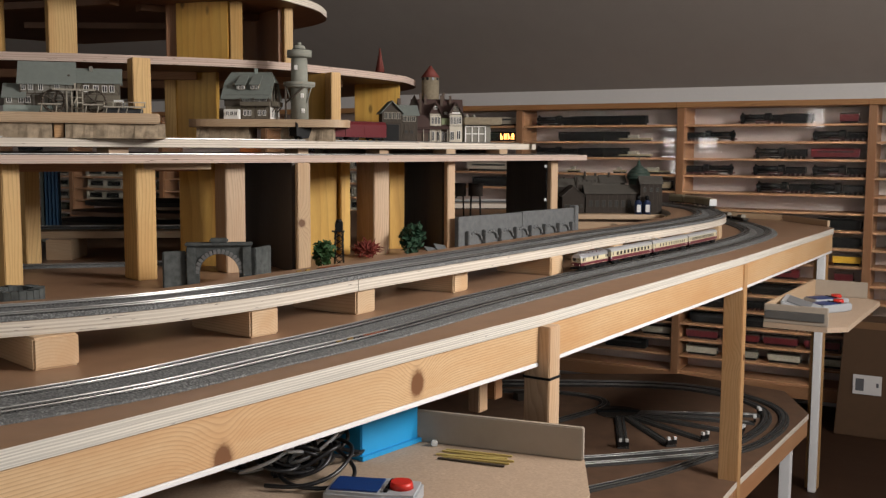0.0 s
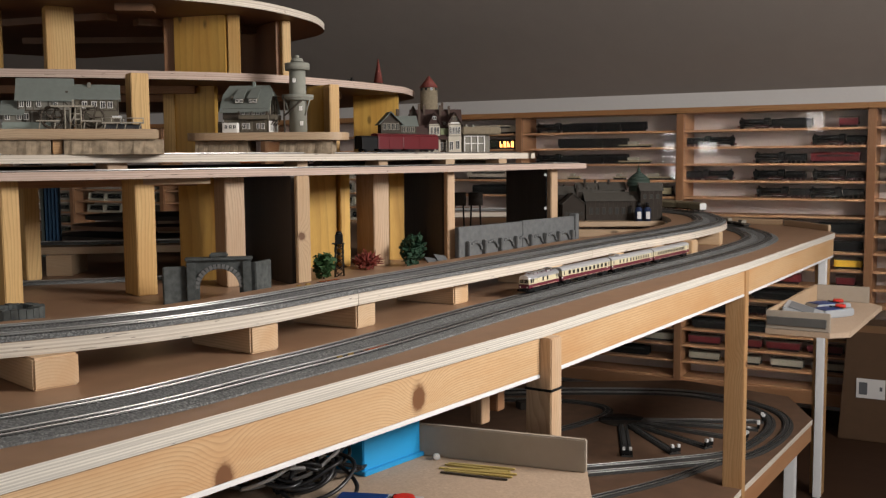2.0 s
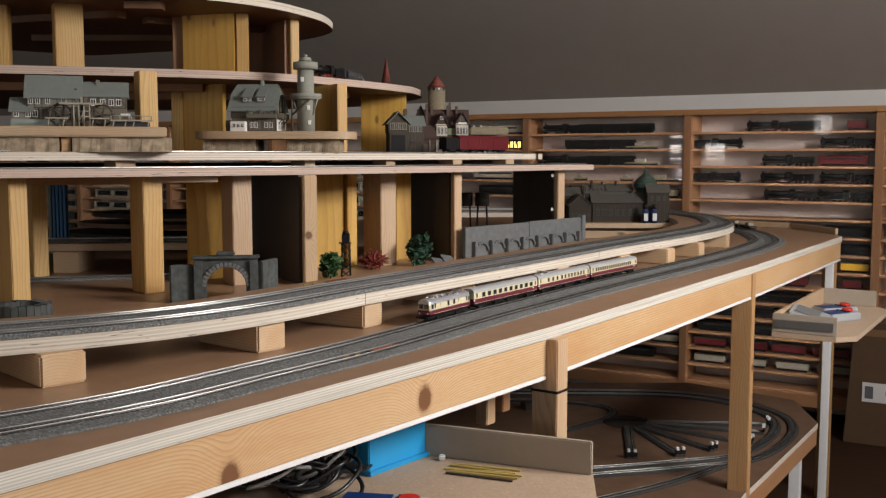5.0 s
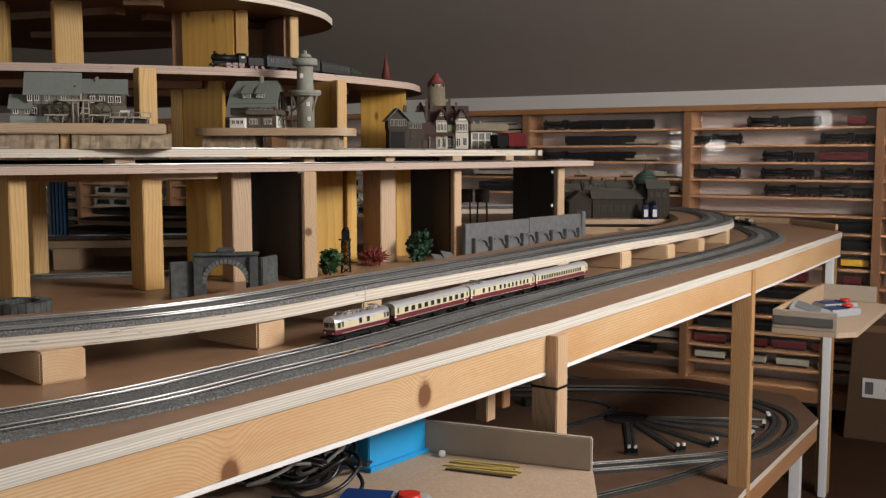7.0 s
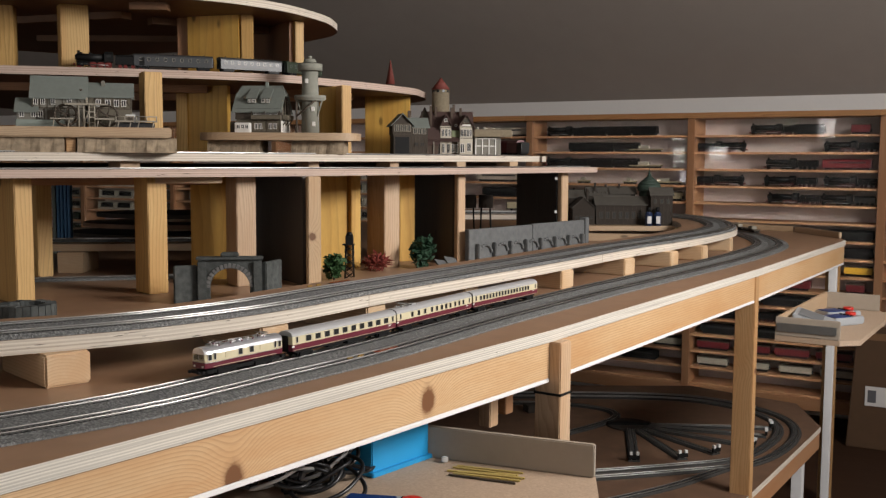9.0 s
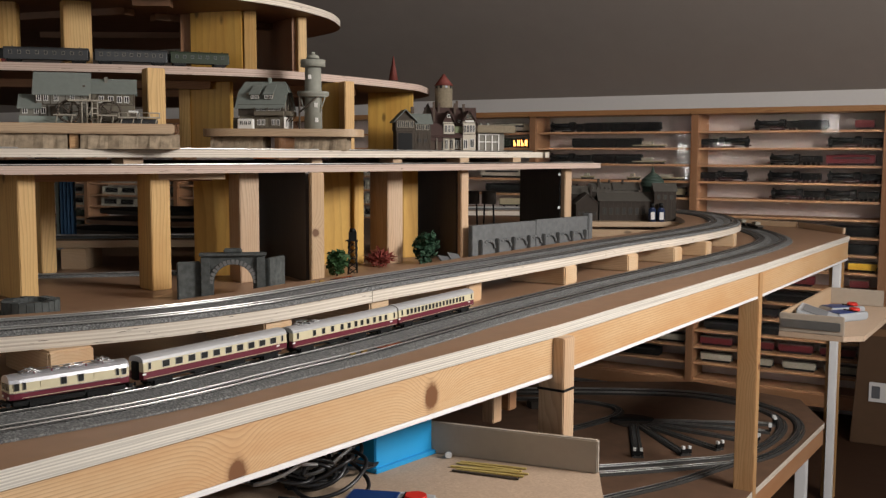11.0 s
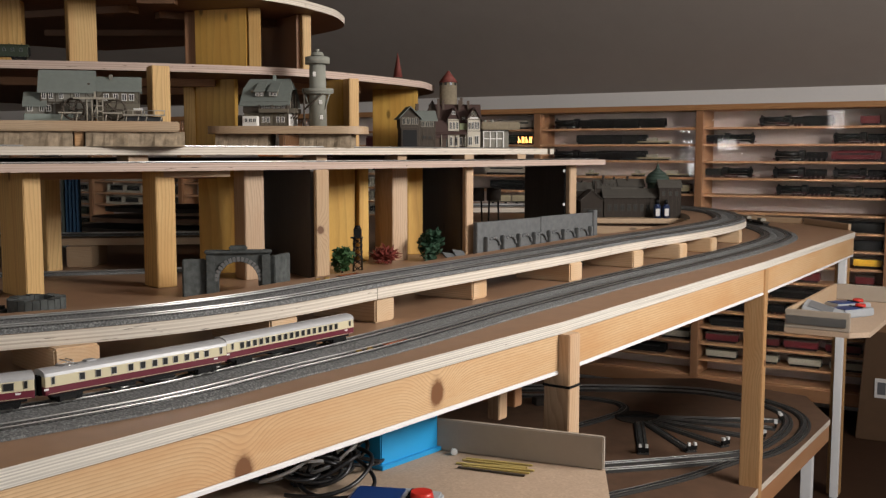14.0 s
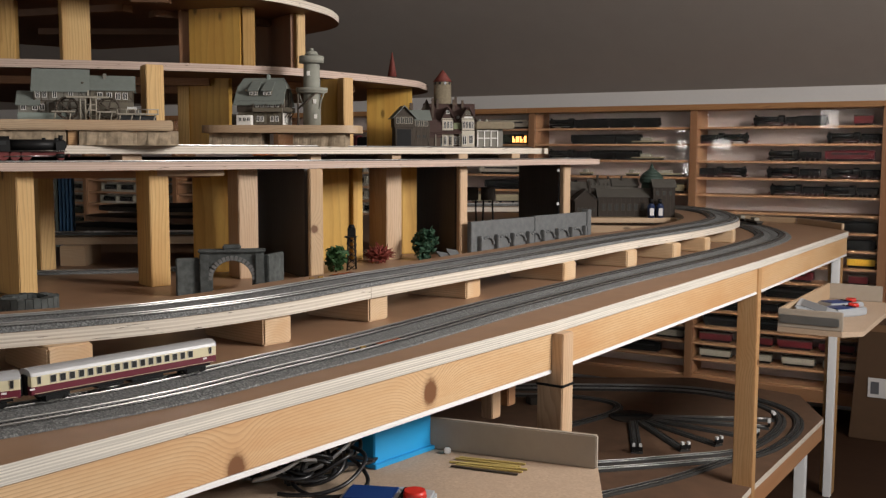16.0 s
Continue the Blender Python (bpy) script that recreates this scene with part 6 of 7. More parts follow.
timber_lines(works, 0.630, 0.855, 0.004, 0.082, 0.0, 12, BROWN_DARK, braces=False)
small_windows(works, [(0.545 + 0.016 * k, 0.030) for k in range(5)], -0.01, 0.009, 0.012, SOOT_ROOF)
small_windows(works, [(0.650 + 0.027 * k, 0.040) for k in range(8)], 0.0, 0.012, 0.026, SOOT_ROOF)
small_windows(works, [(0.868, 0.10), (0.896, 0.10), (0.922, 0.10)], -0.03, 0.010, 0.016, SOOT_ROOF)
plank("base_board", 0.48, 0.945, 4.12, 4.42, TABLE_Z + 0.028, TABLE_Z + 0.0477, PINE_PALE, "pale board carrying the factory", "board")
for x in (0.55, 0.92):
    plank("packing_block", x, x + 0.05, 4.2, 4.3, TABLE_Z + 0.0003, TABLE_Z + 0.0277, PINE, "pine packing block under the factory board", "wood block")
plank("bench_rail", 0.53, 0.86, 3.92, 3.95, TABLE_Z + 0.0003, TABLE_Z + 0.030, PINE_PALE, "pale wooden strip lying beside the works", "board", -8)
for x in (0.838, 0.874):
    b = empty("paint_bottle", pose(x, 4.145, TABLE_Z + 0.048) @ Matrix.Diagonal((0.9, 0.9, 0.9, 1)), "small dark blue bottle with white label", "bottle", "paint bottles")
    g = cyl(bmesh.new(), (0, 0, 0), (0, 0, 0.055), 0.017, n=16)
    cyl(g, (0, 0, 0.055), (0, 0, 0.065), 0.017, 0.008, n=16)
    part("body", g, NAVY, b)
    part("cap", cyl(bmesh.new(), (0, 0, 0.0652), (0, 0, 0.085), 0.009, n=12), BLACK, b)
    part("label", block(-0.010, 0.010, -0.0185, -0.0165, 0.010, 0.045, 0.001), PAPER, b, "white paper label")
pebble = empty("bast_roll", pose(0.925, 3.98, TABLE_Z + 0.0003), "pale straw coloured roll lying on the table", "roll")
pr = bmesh.new()
for k in range(10):
    a, b = 2 * math.pi * k / 10, 2 * math.pi * (k + 1) / 10
    cyl(pr, (0.02 * math.cos(a), 0, 0.026 + 0.02 * math.sin(a)), (0.02 * math.cos(b), 0, 0.026 + 0.02 * math.sin(b)), 0.009, n=8)
part("coil", pr, plain("straw", (0.45, 0.38, 0.2), 0.8), pebble)
part("loose_end", cyl(bmesh.new(), (0.03, 0, 0.008), (0.075, 0.01, 0.02), 0.007, 0.003, n=8), plain("pale_cord", (0.6, 0.54, 0.44), 0.8), pebble)

# further back on the left: another raised line, a blue column
back_board = plank("rear_trackbed", -1.6, -0.45, 2.78, 2.95, TABLE_Z + 0.058, TABLE_Z + 0.078, PINE_PALE, "pale board of the rear raised line", "trackbed", 8)
for x in (-1.07, -0.62):
    plank("spacer_block", x, x + 0.07, 2.75, 2.88, TABLE_Z + 0.0003, TABLE_Z + 0.0577, PINE_PALE, "pale pine block under the rear line", "wood block")
track("model_track", spline([(-1.6, 2.80), (-1.0, 2.87), (-0.45, 2.95)], 0.03), TABLE_Z + 0.078, "nickel rails on grey roadbed on the rear board")
track("model_track", spline([(-1.6, 2.45), (-1.0, 2.58), (-0.62, 2.72), (-0.3, 3.1)], 0.03), TABLE_Z, "nickel rails on grey roadbed under the tiers")
col = empty("blue_column", pose(-1.262, 3.32, TABLE_Z + 0.0003), "blue ribbed upright column behind the tiers", "column")
BLUE_PAINT = plain("mid_blue_paint", (0.05, 0.19, 0.40), 0.5, vary=0.1)
for k in range(4):
    part("rib", block(-0.022 + 0.012 * k, -0.013 + 0.012 * k, -0.012, 0.012, 0.0, 0.27, 0.002), BLUE_PAINT, col)
part("plate", block(-0.034, -0.024, -0.015, 0.02, 0.0, 0.27, 0.001), PALE_GREEN, col)
for px, py, tall in ((0.09, 3.9, 0.2), (0.155, 3.9, 0.2)):
    wt = empty("water_crane", pose(px, py, TABLE_Z + 0.0003), "dark model water tank on lattice legs", "model tower", "water tanks")
    lg = bmesh.new()
    for sx in (-1, 1):
        for sy in (-1, 1):
            cyl(lg, (sx * 0.022, sy * 0.022, 0), (sx * 0.017, sy * 0.017, 0.13), 0.003, n=5)
    part("legs", lg, BLACK, wt)
    part("tank", cyl(bmesh.new(), (0, 0, 0.1302), (0, 0, 0.18), 0.028, n=18), SOOT, wt)

disc = empty("spare_deck_ring", pose(-0.98, 3.75, TABLE_Z + 0.0003), "dark curved board stacked on the far table", "board")
for k in range(3):
    part("layer", prism([(0.42 * math.cos(a) * (1 - 0.12 * k), 0.25 * math.sin(a) * (1 - 0.12 * k)) for a in [2 * math.pi * i / 40 for i in range(40)]], 0.03 + 0.035 * k, 0.045 + 0.035 * k), SOOT if k % 2 == 0 else DECK_UNDER, disc, "dark curved layer")
    part("spacer", block(-0.05, 0.05, -0.03, 0.03, 0.0 if k == 0 else 0.0102 + 0.035 * k, 0.0298 + 0.035 * k), PINE_PALE, disc)
wire = empty("wire_bundle", pose(0.384, 3.455, 0), "thin dark wires hanging on the dark board", "wire")
wb = bmesh.new()
for k in range(9):
    a, b = 1.34 - 0.026 * k, 1.34 - 0.026 * (k + 1)
    cyl(wb, (-0.006 + 0.004 * (k % 2), 0, a), (-0.006 + 0.004 * ((k + 1) % 2), 0, b), 0.002, n=5)
part("strand", wb, BLACK, wire)
for z in (1.335, 1.22):
    part("terminal", block(-0.011, -0.003, -0.006, 0.0, z - 0.005, z + 0.005, 0.001), WHITE_PLASTIC, wire, "small white terminal")

# ---- more of the table frame ----
table_leg((1.563, 3.99), 58, 0.028, 0.03, 0.0, TABLE_Z - 0.101, WHITE_TRIM, "white painted corner leg")
table_leg((1.590, 4.035), 58, 0.04, 0.05, 0.0, TABLE_Z - 0.0225, PINE_UP, "pine corner leg")
part("stub_post", block(-0.016, 0.016, 0, 0.03, 0.832, TABLE_Z - 0.0225, 0.002), PINE_UP_PALE, table).matrix_world = pose(0.105, 2.10, 0, 0, 0, 53)
part("cross_rail", block(-0.5, 0.02, 0, 0.03, 0.85, 0.915, 0.002), CAB_WOOD, table).matrix_world = pose(0.115, 2.14, 0, 0, 0, -37)
part("strap", block(-0.0230, 0.0230, -0.002, 0.057, 0.955, 0.960, 0.001), BLACK, table, "black cable strap").matrix_world = pose(0.2285, 1.876, 0, 0, 0, 55)
part("rim_board", block(0, 0.36, 0, 0.012, TABLE_Z + 0.0003, TABLE_Z + 0.026, 0.002), PINE_PALE, table, "pale low rim board").matrix_world = pose(1.635, 4.14, 0, 0, 0, 100)
part("rim_board", block(0, 0.40, 0, 0.012, TABLE_Z + 0.0003, TABLE_Z + 0.026, 0.002), PINE_PALE, table, "pale low rim board").matrix_world = pose(1.565, 4.51, 0, 0, 0, 138)

# ---- pull-out trays ----
TRAY_GREY = plain("grey_tray_side", (0.36, 0.31, 0.25), 0.7, vary=0.06, scale=60)


def tray(name, m, length, depth, label, slide, inner=0.0):
    """A chipboard tray: x along the table edge, -y out towards the room."""
    ob = empty(name, m, label, "pull-out tray")
    c = 0.05
    e = 0.05 if slide else 0.17
    fl = prism([(0, inner), (0, -depth + c), (c, -depth), (length - e, -depth), (length, -depth + c), (length, 0), (length, inner)], -0.016, 0.0)
    part("bottom", fl, CHIPBOARD, ob, "raw chipboard bottom with cut corners")
    part("side_board", block(length - 0.012, length, -depth + c, 0, 0.0003, 0.058, 0.002), TRAY_GREY, ob)
    part("side_board", block(0, 0.012, -depth + c, 0, 0.0003, 0.058, 0.002), TRAY_GREY, ob)
    if slide:
        part("drawer_slide", block(-0.0035, -0.0005, -depth + c + 0.01, -0.005, 0.014, 0.040, 0.001), plain("grey_steel_slide", (0.25, 0.26, 0.26), 0.4, 0.8), ob, "grey steel drawer slide")
        part("back_board", block(0.012, length - 0.012, -0.012, 0, 0.0003, 0.058, 0.002), PINE_PALE, ob)
    else:
        part("catch", cyl(bmesh.new(), (length + 0.0003, -depth + c + 0.02, 0.03), (length + 0.006, -depth + c + 0.02, 0.03), 0.009, n=14), METAL, ob)
    return ob


tray("pull_out_tray", pose(-0.355, 1.026, 0.86, 0, 0, 68), 0.835, 0.374, "raw chipboard pull-out tray under the table", False, 0.36)
tray("pull_out_tray", pose(1.02, 3.075, 0.862, 0, 0, 58), 0.72, 0.24, "pale pull-out tray with drawer slides", True)

TRAY_Z = 0.8603


BLUE_BOX = plain("bright_blue_plastic", (0.015, 0.29, 0.60), 0.45, vary=0.03)
crate = empty("blue_box", pose(-0.124, 1.666, TRAY_Z, 0, 0, 51), "bright blue plastic box on the tray", "box")
part("body", block(0, 0.15, 0.0, 0.13, 0.0003, 0.105, 0.002), BLUE_BOX, crate)
part("foot_rim", block(-0.004, 0.158, -0.007, 0.134, 0.0, 0.008, 0.001), BLUE_BOX, crate)

GREY_PLASTIC = plain("light_grey_plastic", (0.36, 0.38, 0.40), 0.4, vary=0.04)
KNOB_RED = plain("red_plastic_knob", (0.55, 0.025, 0.015), 0.35, vary=0.05)
PANEL_BLUE = plain("dark_blue_keypad", (0.01, 0.04, 0.17), 0.4, vary=0.1)


def handset(m, label):
    ob = empty("controller_handset", m, label, "controller", "railway controllers")
    bm = prism([(-0.035, -0.07), (0.035, -0.07), (0.042, -0.02), (0.036, 0.07), (-0.036, 0.07), (-0.042, -0.02)], 0.0003, 0.026)
    bmesh.ops.bevel(bm, geom=[e for e in bm.edges], offset=0.004, segments=2, affect="EDGES")
    part("body", bm, GREY_PLASTIC, ob)
    part("keypad", block(-0.030, 0.030, -0.012, 0.062, 0.0262, 0.0285, 0.001), PANEL_BLUE, ob, "dark blue keypad")
    k = cyl(bmesh.new(), (0, -0.042, 0.0262), (0, -0.042, 0.036), 0.0185, 0.016, n=24)
    part("knob", k, KNOB_RED, ob, "red turning knob")
    for i in range(4):
        part("key", block(-0.027 + 0.015 * i, -0.017 + 0.015 * i, -0.026, -0.020, 0.0262, 0.030, 0.0008), BLACK, ob)
    return ob


handset(pose(-0.090, 1.462, TRAY_Z, 0, 0, 80), "grey handheld controller with blue keypad and red knob")

# cables on the tray
CABLE = plain("black_cable", (0.012, 0.012, 0.013), 0.35)
CABLE_W = plain("white_cable", (0.5, 0.5, 0.5), 0.4)


def cable(pts, r, material, label):
    cu = bpy.data.curves.new("cable", "CURVE")
    cu.dimensions, cu.bevel_depth, cu.bevel_resolution = "3D", r, 3
    sp = cu.splines.new("NURBS")
    sp.points.add(len(pts) - 1)
    for p, q in zip(sp.points, pts):
        p.co = (q[0], q[1], TRAY_Z + q[2], 1)
    sp.use_endpoint_u, sp.order_u = True, 4
    cu.materials.append(material)
    return tagged(new("cable", cu), label, "cable", "cables on the tray")


rng = random.Random(5)
for k in range(24):
    cx, cy = rng.uniform(-0.37, -0.18), rng.uniform(1.56, 1.72)
    pts = []
    turns, r0 = rng.uniform(1.0, 2.2), rng.uniform(0.025, 0.06)
    a0 = rng.uniform(0, 6)
    for i in range(18):
        a = a0 + turns * 6.28 * i / 17
        rr = r0 * (1 + 0.25 * math.sin(a * 1.7 + k))
        pts.append((cx + rr * 1.3 * math.cos(a), cy + rr * math.sin(a), 0.006 + 0.022 * (1 + math.sin(a * 0.9 + k)) + 0.0015 * k))
    white = k in (3, 8, 11, 17, 21)
    cable(pts, 0.0034 if not white else 0.003, CABLE_W if white else CABLE, "tangled white cable on the tray" if white else "tangled black cable on the tray")
plug = link_mesh("plug", block(-0.03, 0.03, -0.008, 0.008, 0, 0.016, 0.004), CABLE)
plug.matrix_world = pose(-0.235, 1.585, TRAY_Z, 0, 0, 15)
tagged(plug, "black cable plug on the tray", "plug")
adapter = link_mesh("power_adapter", block(-0.05, 0.05, -0.03, 0.03, 0, 0.05, 0.006), plain("dark_grey_plastic", (0.07, 0.075, 0.09), 0.5))
adapter.matrix_world = pose(-0.40, 1.72, TRAY_Z, 0, 0, 20)
tagged(adapter, "dark grey power adapter among cables", "power adapter")

STICK = plain("pale_yellow_stick", (0.52, 0.40, 0.13), 0.6, vary=0.15)
for k in range(6):
    s = link_mesh("wooden_stick", block(-0.06, 0.06, -0.0026, 0.0026, 0, 0.003, 0.0007), STICK if k else DARK_TIMBER)
    s.matrix_world = pose(0.062 + 0.008 * (k % 3), 1.655 + 0.0105 * k, TRAY_Z + 0.0004, 0, 0, -22 + 3 * (k % 4))
    tagged(s, "thin pale yellow wooden stick on the tray" if k else "thin dark wooden stick on the tray", "stick", "sticks on the tray")
tag = link_mesh("cable_clip", block(-0.006, 0.006, -0.006, 0.006, 0, 0.010, 0.002), WHITE_PLASTIC)
tag.matrix_world = pose(0.0, 1.755, TRAY_Z)
tagged(tag, "small white plastic clip on the tray", "clip")

TRAY2 = pose(1.02, 3.075, 0.8623, 0, 0, 58)
unit = empty("transformer", TRAY2 @ pose(0.19, -0.075, 0, 0, 0, 8), "grey desk transformer on the tray", "transformer")
ub = bmesh.new()
vs = [ub.verts.new(c) for c in ((-0.09, -0.06, 0), (0.09, -0.06, 0), (0.09, 0.06, 0), (-0.09, 0.06, 0), (-0.09, -0.06, 0.022), (0.09, -0.06, 0.022), (0.09, 0.06, 0.058), (-0.09, 0.06, 0.058))]
for f in ((3, 2, 1, 0), (4, 5, 6, 7), (0, 1, 5, 4), (1, 2, 6, 5), (2, 3, 7, 6), (3, 0, 4, 7)):
    ub.faces.new([vs[i] for i in f])
bmesh.ops.bevel(ub, geom=list(ub.edges), offset=0.004, segments=2, affect="EDGES")
part("case", ub, GREY_PLASTIC, unit)
p = part("panel", block(-0.075, 0.06, -0.03, 0.045, 0, 0.002), plain("grey_panel", (0.16, 0.17, 0.18), 0.5), unit, "dark grey control panel")
p.matrix_basis = pose(0, 0.0, 0.0415, 16.7, 0, 0)
handset(TRAY2 @ pose(0.345, -0.130, 0, 0, 0, 60), "grey handheld controller with red knob")
handset(TRAY2 @ pose(0.470, -0.095, 0, 0, 0, 50), "grey handheld controller with red knob")

# ---- the lower table with the turntable yard ----
LOW_Z = 0.395
low = empty("lower_table", pose(0, 0, 0), "low pine table with brown top under the layout", "table")
part("tabletop", prism([(0.25, 1.80), (0.905, 2.93), (1.425, 3.735), (1.46, 4.10), (1.10, 4.42), (-0.6, 4.4), (-0.9, 2.6)], LOW_Z - 0.02, LOW_Z, side=1), [LOW_TOP, PLY], low)
rail_between("fascia", Vector((0.25, 1.80)), Vector((0.905, 2.93)), LOW_Z - 0.085, LOW_Z - 0.0205, 0.02, 0.003, CAB_WOOD, low)
rail_between("fascia", Vector((0.905, 2.93)), Vector((1.425, 3.735)), LOW_Z - 0.085, LOW_Z - 0.0205, 0.02, 0.003, CAB_WOOD, low)
for x, y in ((1.36, 3.72), (0.3, 1.98), (0.98, 4.3), (-0.6, 2.8)):
    part("leg", block(-0.02, 0.02, 0, 0.04, 0, LOW_Z - 0.0205, 0.002), WHITE_TRIM if x > 1 else PINE_UP, low).matrix_world = pose(x, y, 0, 0, 0, 58)
LOOP = spline([(-0.3, 4.22), (0.3, 4.24), (0.70, 4.24), (1.02, 4.20), (1.22, 4.06), (1.32, 3.86), (1.305, 3.66), (1.19, 3.44), (1.01, 3.25), (0.76, 3.165), (0.50, 3.10), (0.2, 3.04)], 0.03)
DARK_TRACK = "black sleepered track on the lower table"
track("model_track", LOOP, LOW_Z, DARK_TRACK, ballast=BALLAST_DARK)
track("model_track", shifted(LOOP, -0.062), LOW_Z, DARK_TRACK, ballast=BALLAST_DARK)
track("model_track", spline([(0.96, 3.24), (0.70, 3.02), (0.45, 2.86), (0.2, 2.7)], 0.03), LOW_Z, DARK_TRACK, ballast=BALLAST_DARK)
track("model_track", spline([(0.2, 4.08), (0.50, 4.05), (0.66, 3.95), (0.65, 3.82), (0.50, 3.66), (0.3, 3.5)], 0.03), LOW_Z, DARK_TRACK, ballast=BALLAST_DARK)
hub = Vector((0.700, 3.74))
for x, y in ((0.633, 3.275), (0.800, 3.300), (0.930, 3.365), (1.172, 3.588), (1.223, 3.697), (1.084, 3.449)):
    e = Vector((x, y))
    a = hub + (e - hub).normalized() * 0.075
    track("model_track", [a.lerp(e, i / 8) for i in range(9)], LOW_Z, "short yard track beside the turntable", ballast=BALLAST_DARK)
    d = (e - hub).normalized()
    st = empty("buffer_stop", Matrix.Translation((e.x, e.y, LOW_Z + 0.0108)) @ Matrix.Rotation(math.atan2(d.y, d.x), 4, "Z"), "black buffer stop with two white lamps", "buffer stop", "buffer stops of the yard")
    part("beam", block(-0.004, 0.004, -0.018, 0.018, 0.0, 0.014, 0.001), BLACK, st)
    for s in (-1, 1):
        part("lamp", block(-0.006, 0.006, s * 0.011 - 0.005, s * 0.011 + 0.005, 0.0142, 0.025, 0.001), WHITE_PLASTIC, st, "white lamp")
tt = empty("turntable", pose(hub.x, hub.y, LOW_Z + 0.0003), "dark model turntable on the lower table", "turntable")
part("pit", cyl(bmesh.new(), (0, 0, 0), (0, 0, 0.006), 0.085, n=36), SOOT, tt)
part("bridge", block(-0.08, 0.08, -0.014, 0.014, 0.0062, 0.014, 0.001), BLACK, tt)
for x, y, w in ((0.46, 4.0, 0.06), (0.42, 3.82, 0.05), (0.36, 3.95, 0.08)):
    b = link_mesh("relay_box", block(-w / 2, w / 2, -0.025, 0.025, 0.0003, 0.03, 0.002), SOOT)
    b.matrix_world = pose(x, y, LOW_Z, 0, 0, 20)
    tagged(b, "small dark relay box on the lower table", "relay box", "relay boxes")

# ---- the carton by the cabinets ----
carton = empty("cardboard_box", pose(2.235, 4.70, 0, 0, 0, -30), "brown cardboard carton with paper labels standing on the floor", "cardboard box")
cb = block(-0.30, 0.35, 0, 0.22, 0.0005, 0.57, 0.004)
for v in cb.verts:
    v.co.x *= 1 - 0.10 * (v.co.z / 0.57) if v.co.x < 0 else 1
    v.co.y += 0.02 * v.co.z
part("carton_body", cb, CARDBOARD, carton)
lb = part("label", block(-0.22, -0.09, -0.0025, 0.001, 0.215, 0.31), PAPER, carton, "white shipping label")
part("print_block", block(-0.208, -0.170, -0.0035, -0.0026, 0.232, 0.292), INK, lb)
part("print_block", block(-0.115, -0.103, -0.0035, -0.0026, 0.255, 0.275), INK, lb)
part("label", block(-0.06, 0.08, -0.0005, 0.004, 0.39, 0.50), PAPER, carton, "white shipping label")
part("tape", block(-0.29, 0.34, 0.0095, 0.012, 0.535, 0.5695), plain("brown_tape", (0.22, 0.12, 0.06), 0.3), carton)

# ---- what stands in the cabinets ----


def diesel(material, half, label, roof=BLACK):
    ob = empty("model_locomotive", pose(0, 0, 0), label, "model locomotive", "models in the cabinets")
    part("body", hull([(-0.0145, 0.009), (0.0145, 0.009), (0.0145, 0.034), (0.010, 0.040), (-0.010, 0.040), (-0.0145, 0.034)], -half, half, 0.006), material, ob)
    part("roof_strip", block(-half * 0.7, half * 0.7, -0.007, 0.007, 0.0402, 0.0425, 0.001), roof, ob)
    part("underframe", block(-half * 0.92, half * 0.92, -0.012, 0.012, 0.0005, 0.0088, 0.001), BLACK, ob)
    for s in (-1, 1):
        part("window_row", block(-half * 0.75, half * 0.75, s * 0.0147 - 0.0004, s * 0.0147 + 0.0004, 0.0245, 0.0315), PANE, ob)
    return ob


def van(material, half, label):
    ob = empty("model_wagon", pose(0, 0, 0), label, "model wagon", "models in the cabinets")
    part("body", block(-half, half, -0.0145, 0.0145, 0.009, 0.034, 0.0015), material, ob)
    part("roof", hull(roof_profile(0.015, 0.0342, 0.040), -half, half, 0.001), BLACK if material is BLACK else DARK_TIMBER, ob)
    for x in (-half * 0.7, half * 0.7):
        wheel_pair(x, 0.0055, ob, BLACK)
    part("end_rail", block(half, half + 0.003, -0.010, 0.010, 0.008, 0.020, 0.0005), BLACK, ob)
    part("underframe", block(-half * 0.9, half * 0.9, -0.012, 0.012, 0.0005, 0.0088, 0.001), BLACK, ob)
    return ob


def low_wagon(half, label, floor_mat=TAN):
    ob = empty("flat_wagon", pose(0, 0, 0), label, "model wagon", "models in the cabinets")
    part("deck", block(-half, half, -0.0145, 0.0145, 0.007, 0.013, 0.001), floor_mat, ob)
    part("load", block(-half * 0.5, half * 0.2, -0.011, 0.011, 0.0132, 0.026, 0.002), TIMBER_GREY, ob)
    for x in (-half * 0.7, half * 0.7):
        wheel_pair(x, 0.0055, ob, BLACK)
    part("underframe", block(-half * 0.9, half * 0.9, -0.012, 0.012, 0.0005, 0.0068, 0.001), BLACK, ob)
    return ob


def boxed(label):
    ob = empty("boxed_model", pose(0, 0, 0), label, "boxed model", "models in the cabinets")
    tray_bm = block(-0.065, 0.065, -0.020, 0.020, 0.0005, 0.003)
    for x0, x1, y0, y1 in ((-0.065, -0.061, -0.02, 0.02), (0.061, 0.065, -0.02, 0.02), (-0.061, 0.061, 0.017, 0.02)):
        block(x0, x1, y0, y1, 0.003, 0.046, bm=tray_bm)
    block(-0.061, 0.061, -0.02, 0.02, 0.043, 0.046, bm=tray_bm)
    block(-0.061, 0.061, -0.02, -0.017, 0.003, 0.012, bm=tray_bm)
    part("carton", tray_bm, TIMBER_GREY, ob, "pale open carton")
    part("model", hull([(-0.012, 0.013), (0.012, 0.013), (0.012, 0.028), (0.006, 0.038), (-0.006, 0.038), (-0.012, 0.028)], -0.05, 0.05, 0.008), BLACK, ob)
    return ob


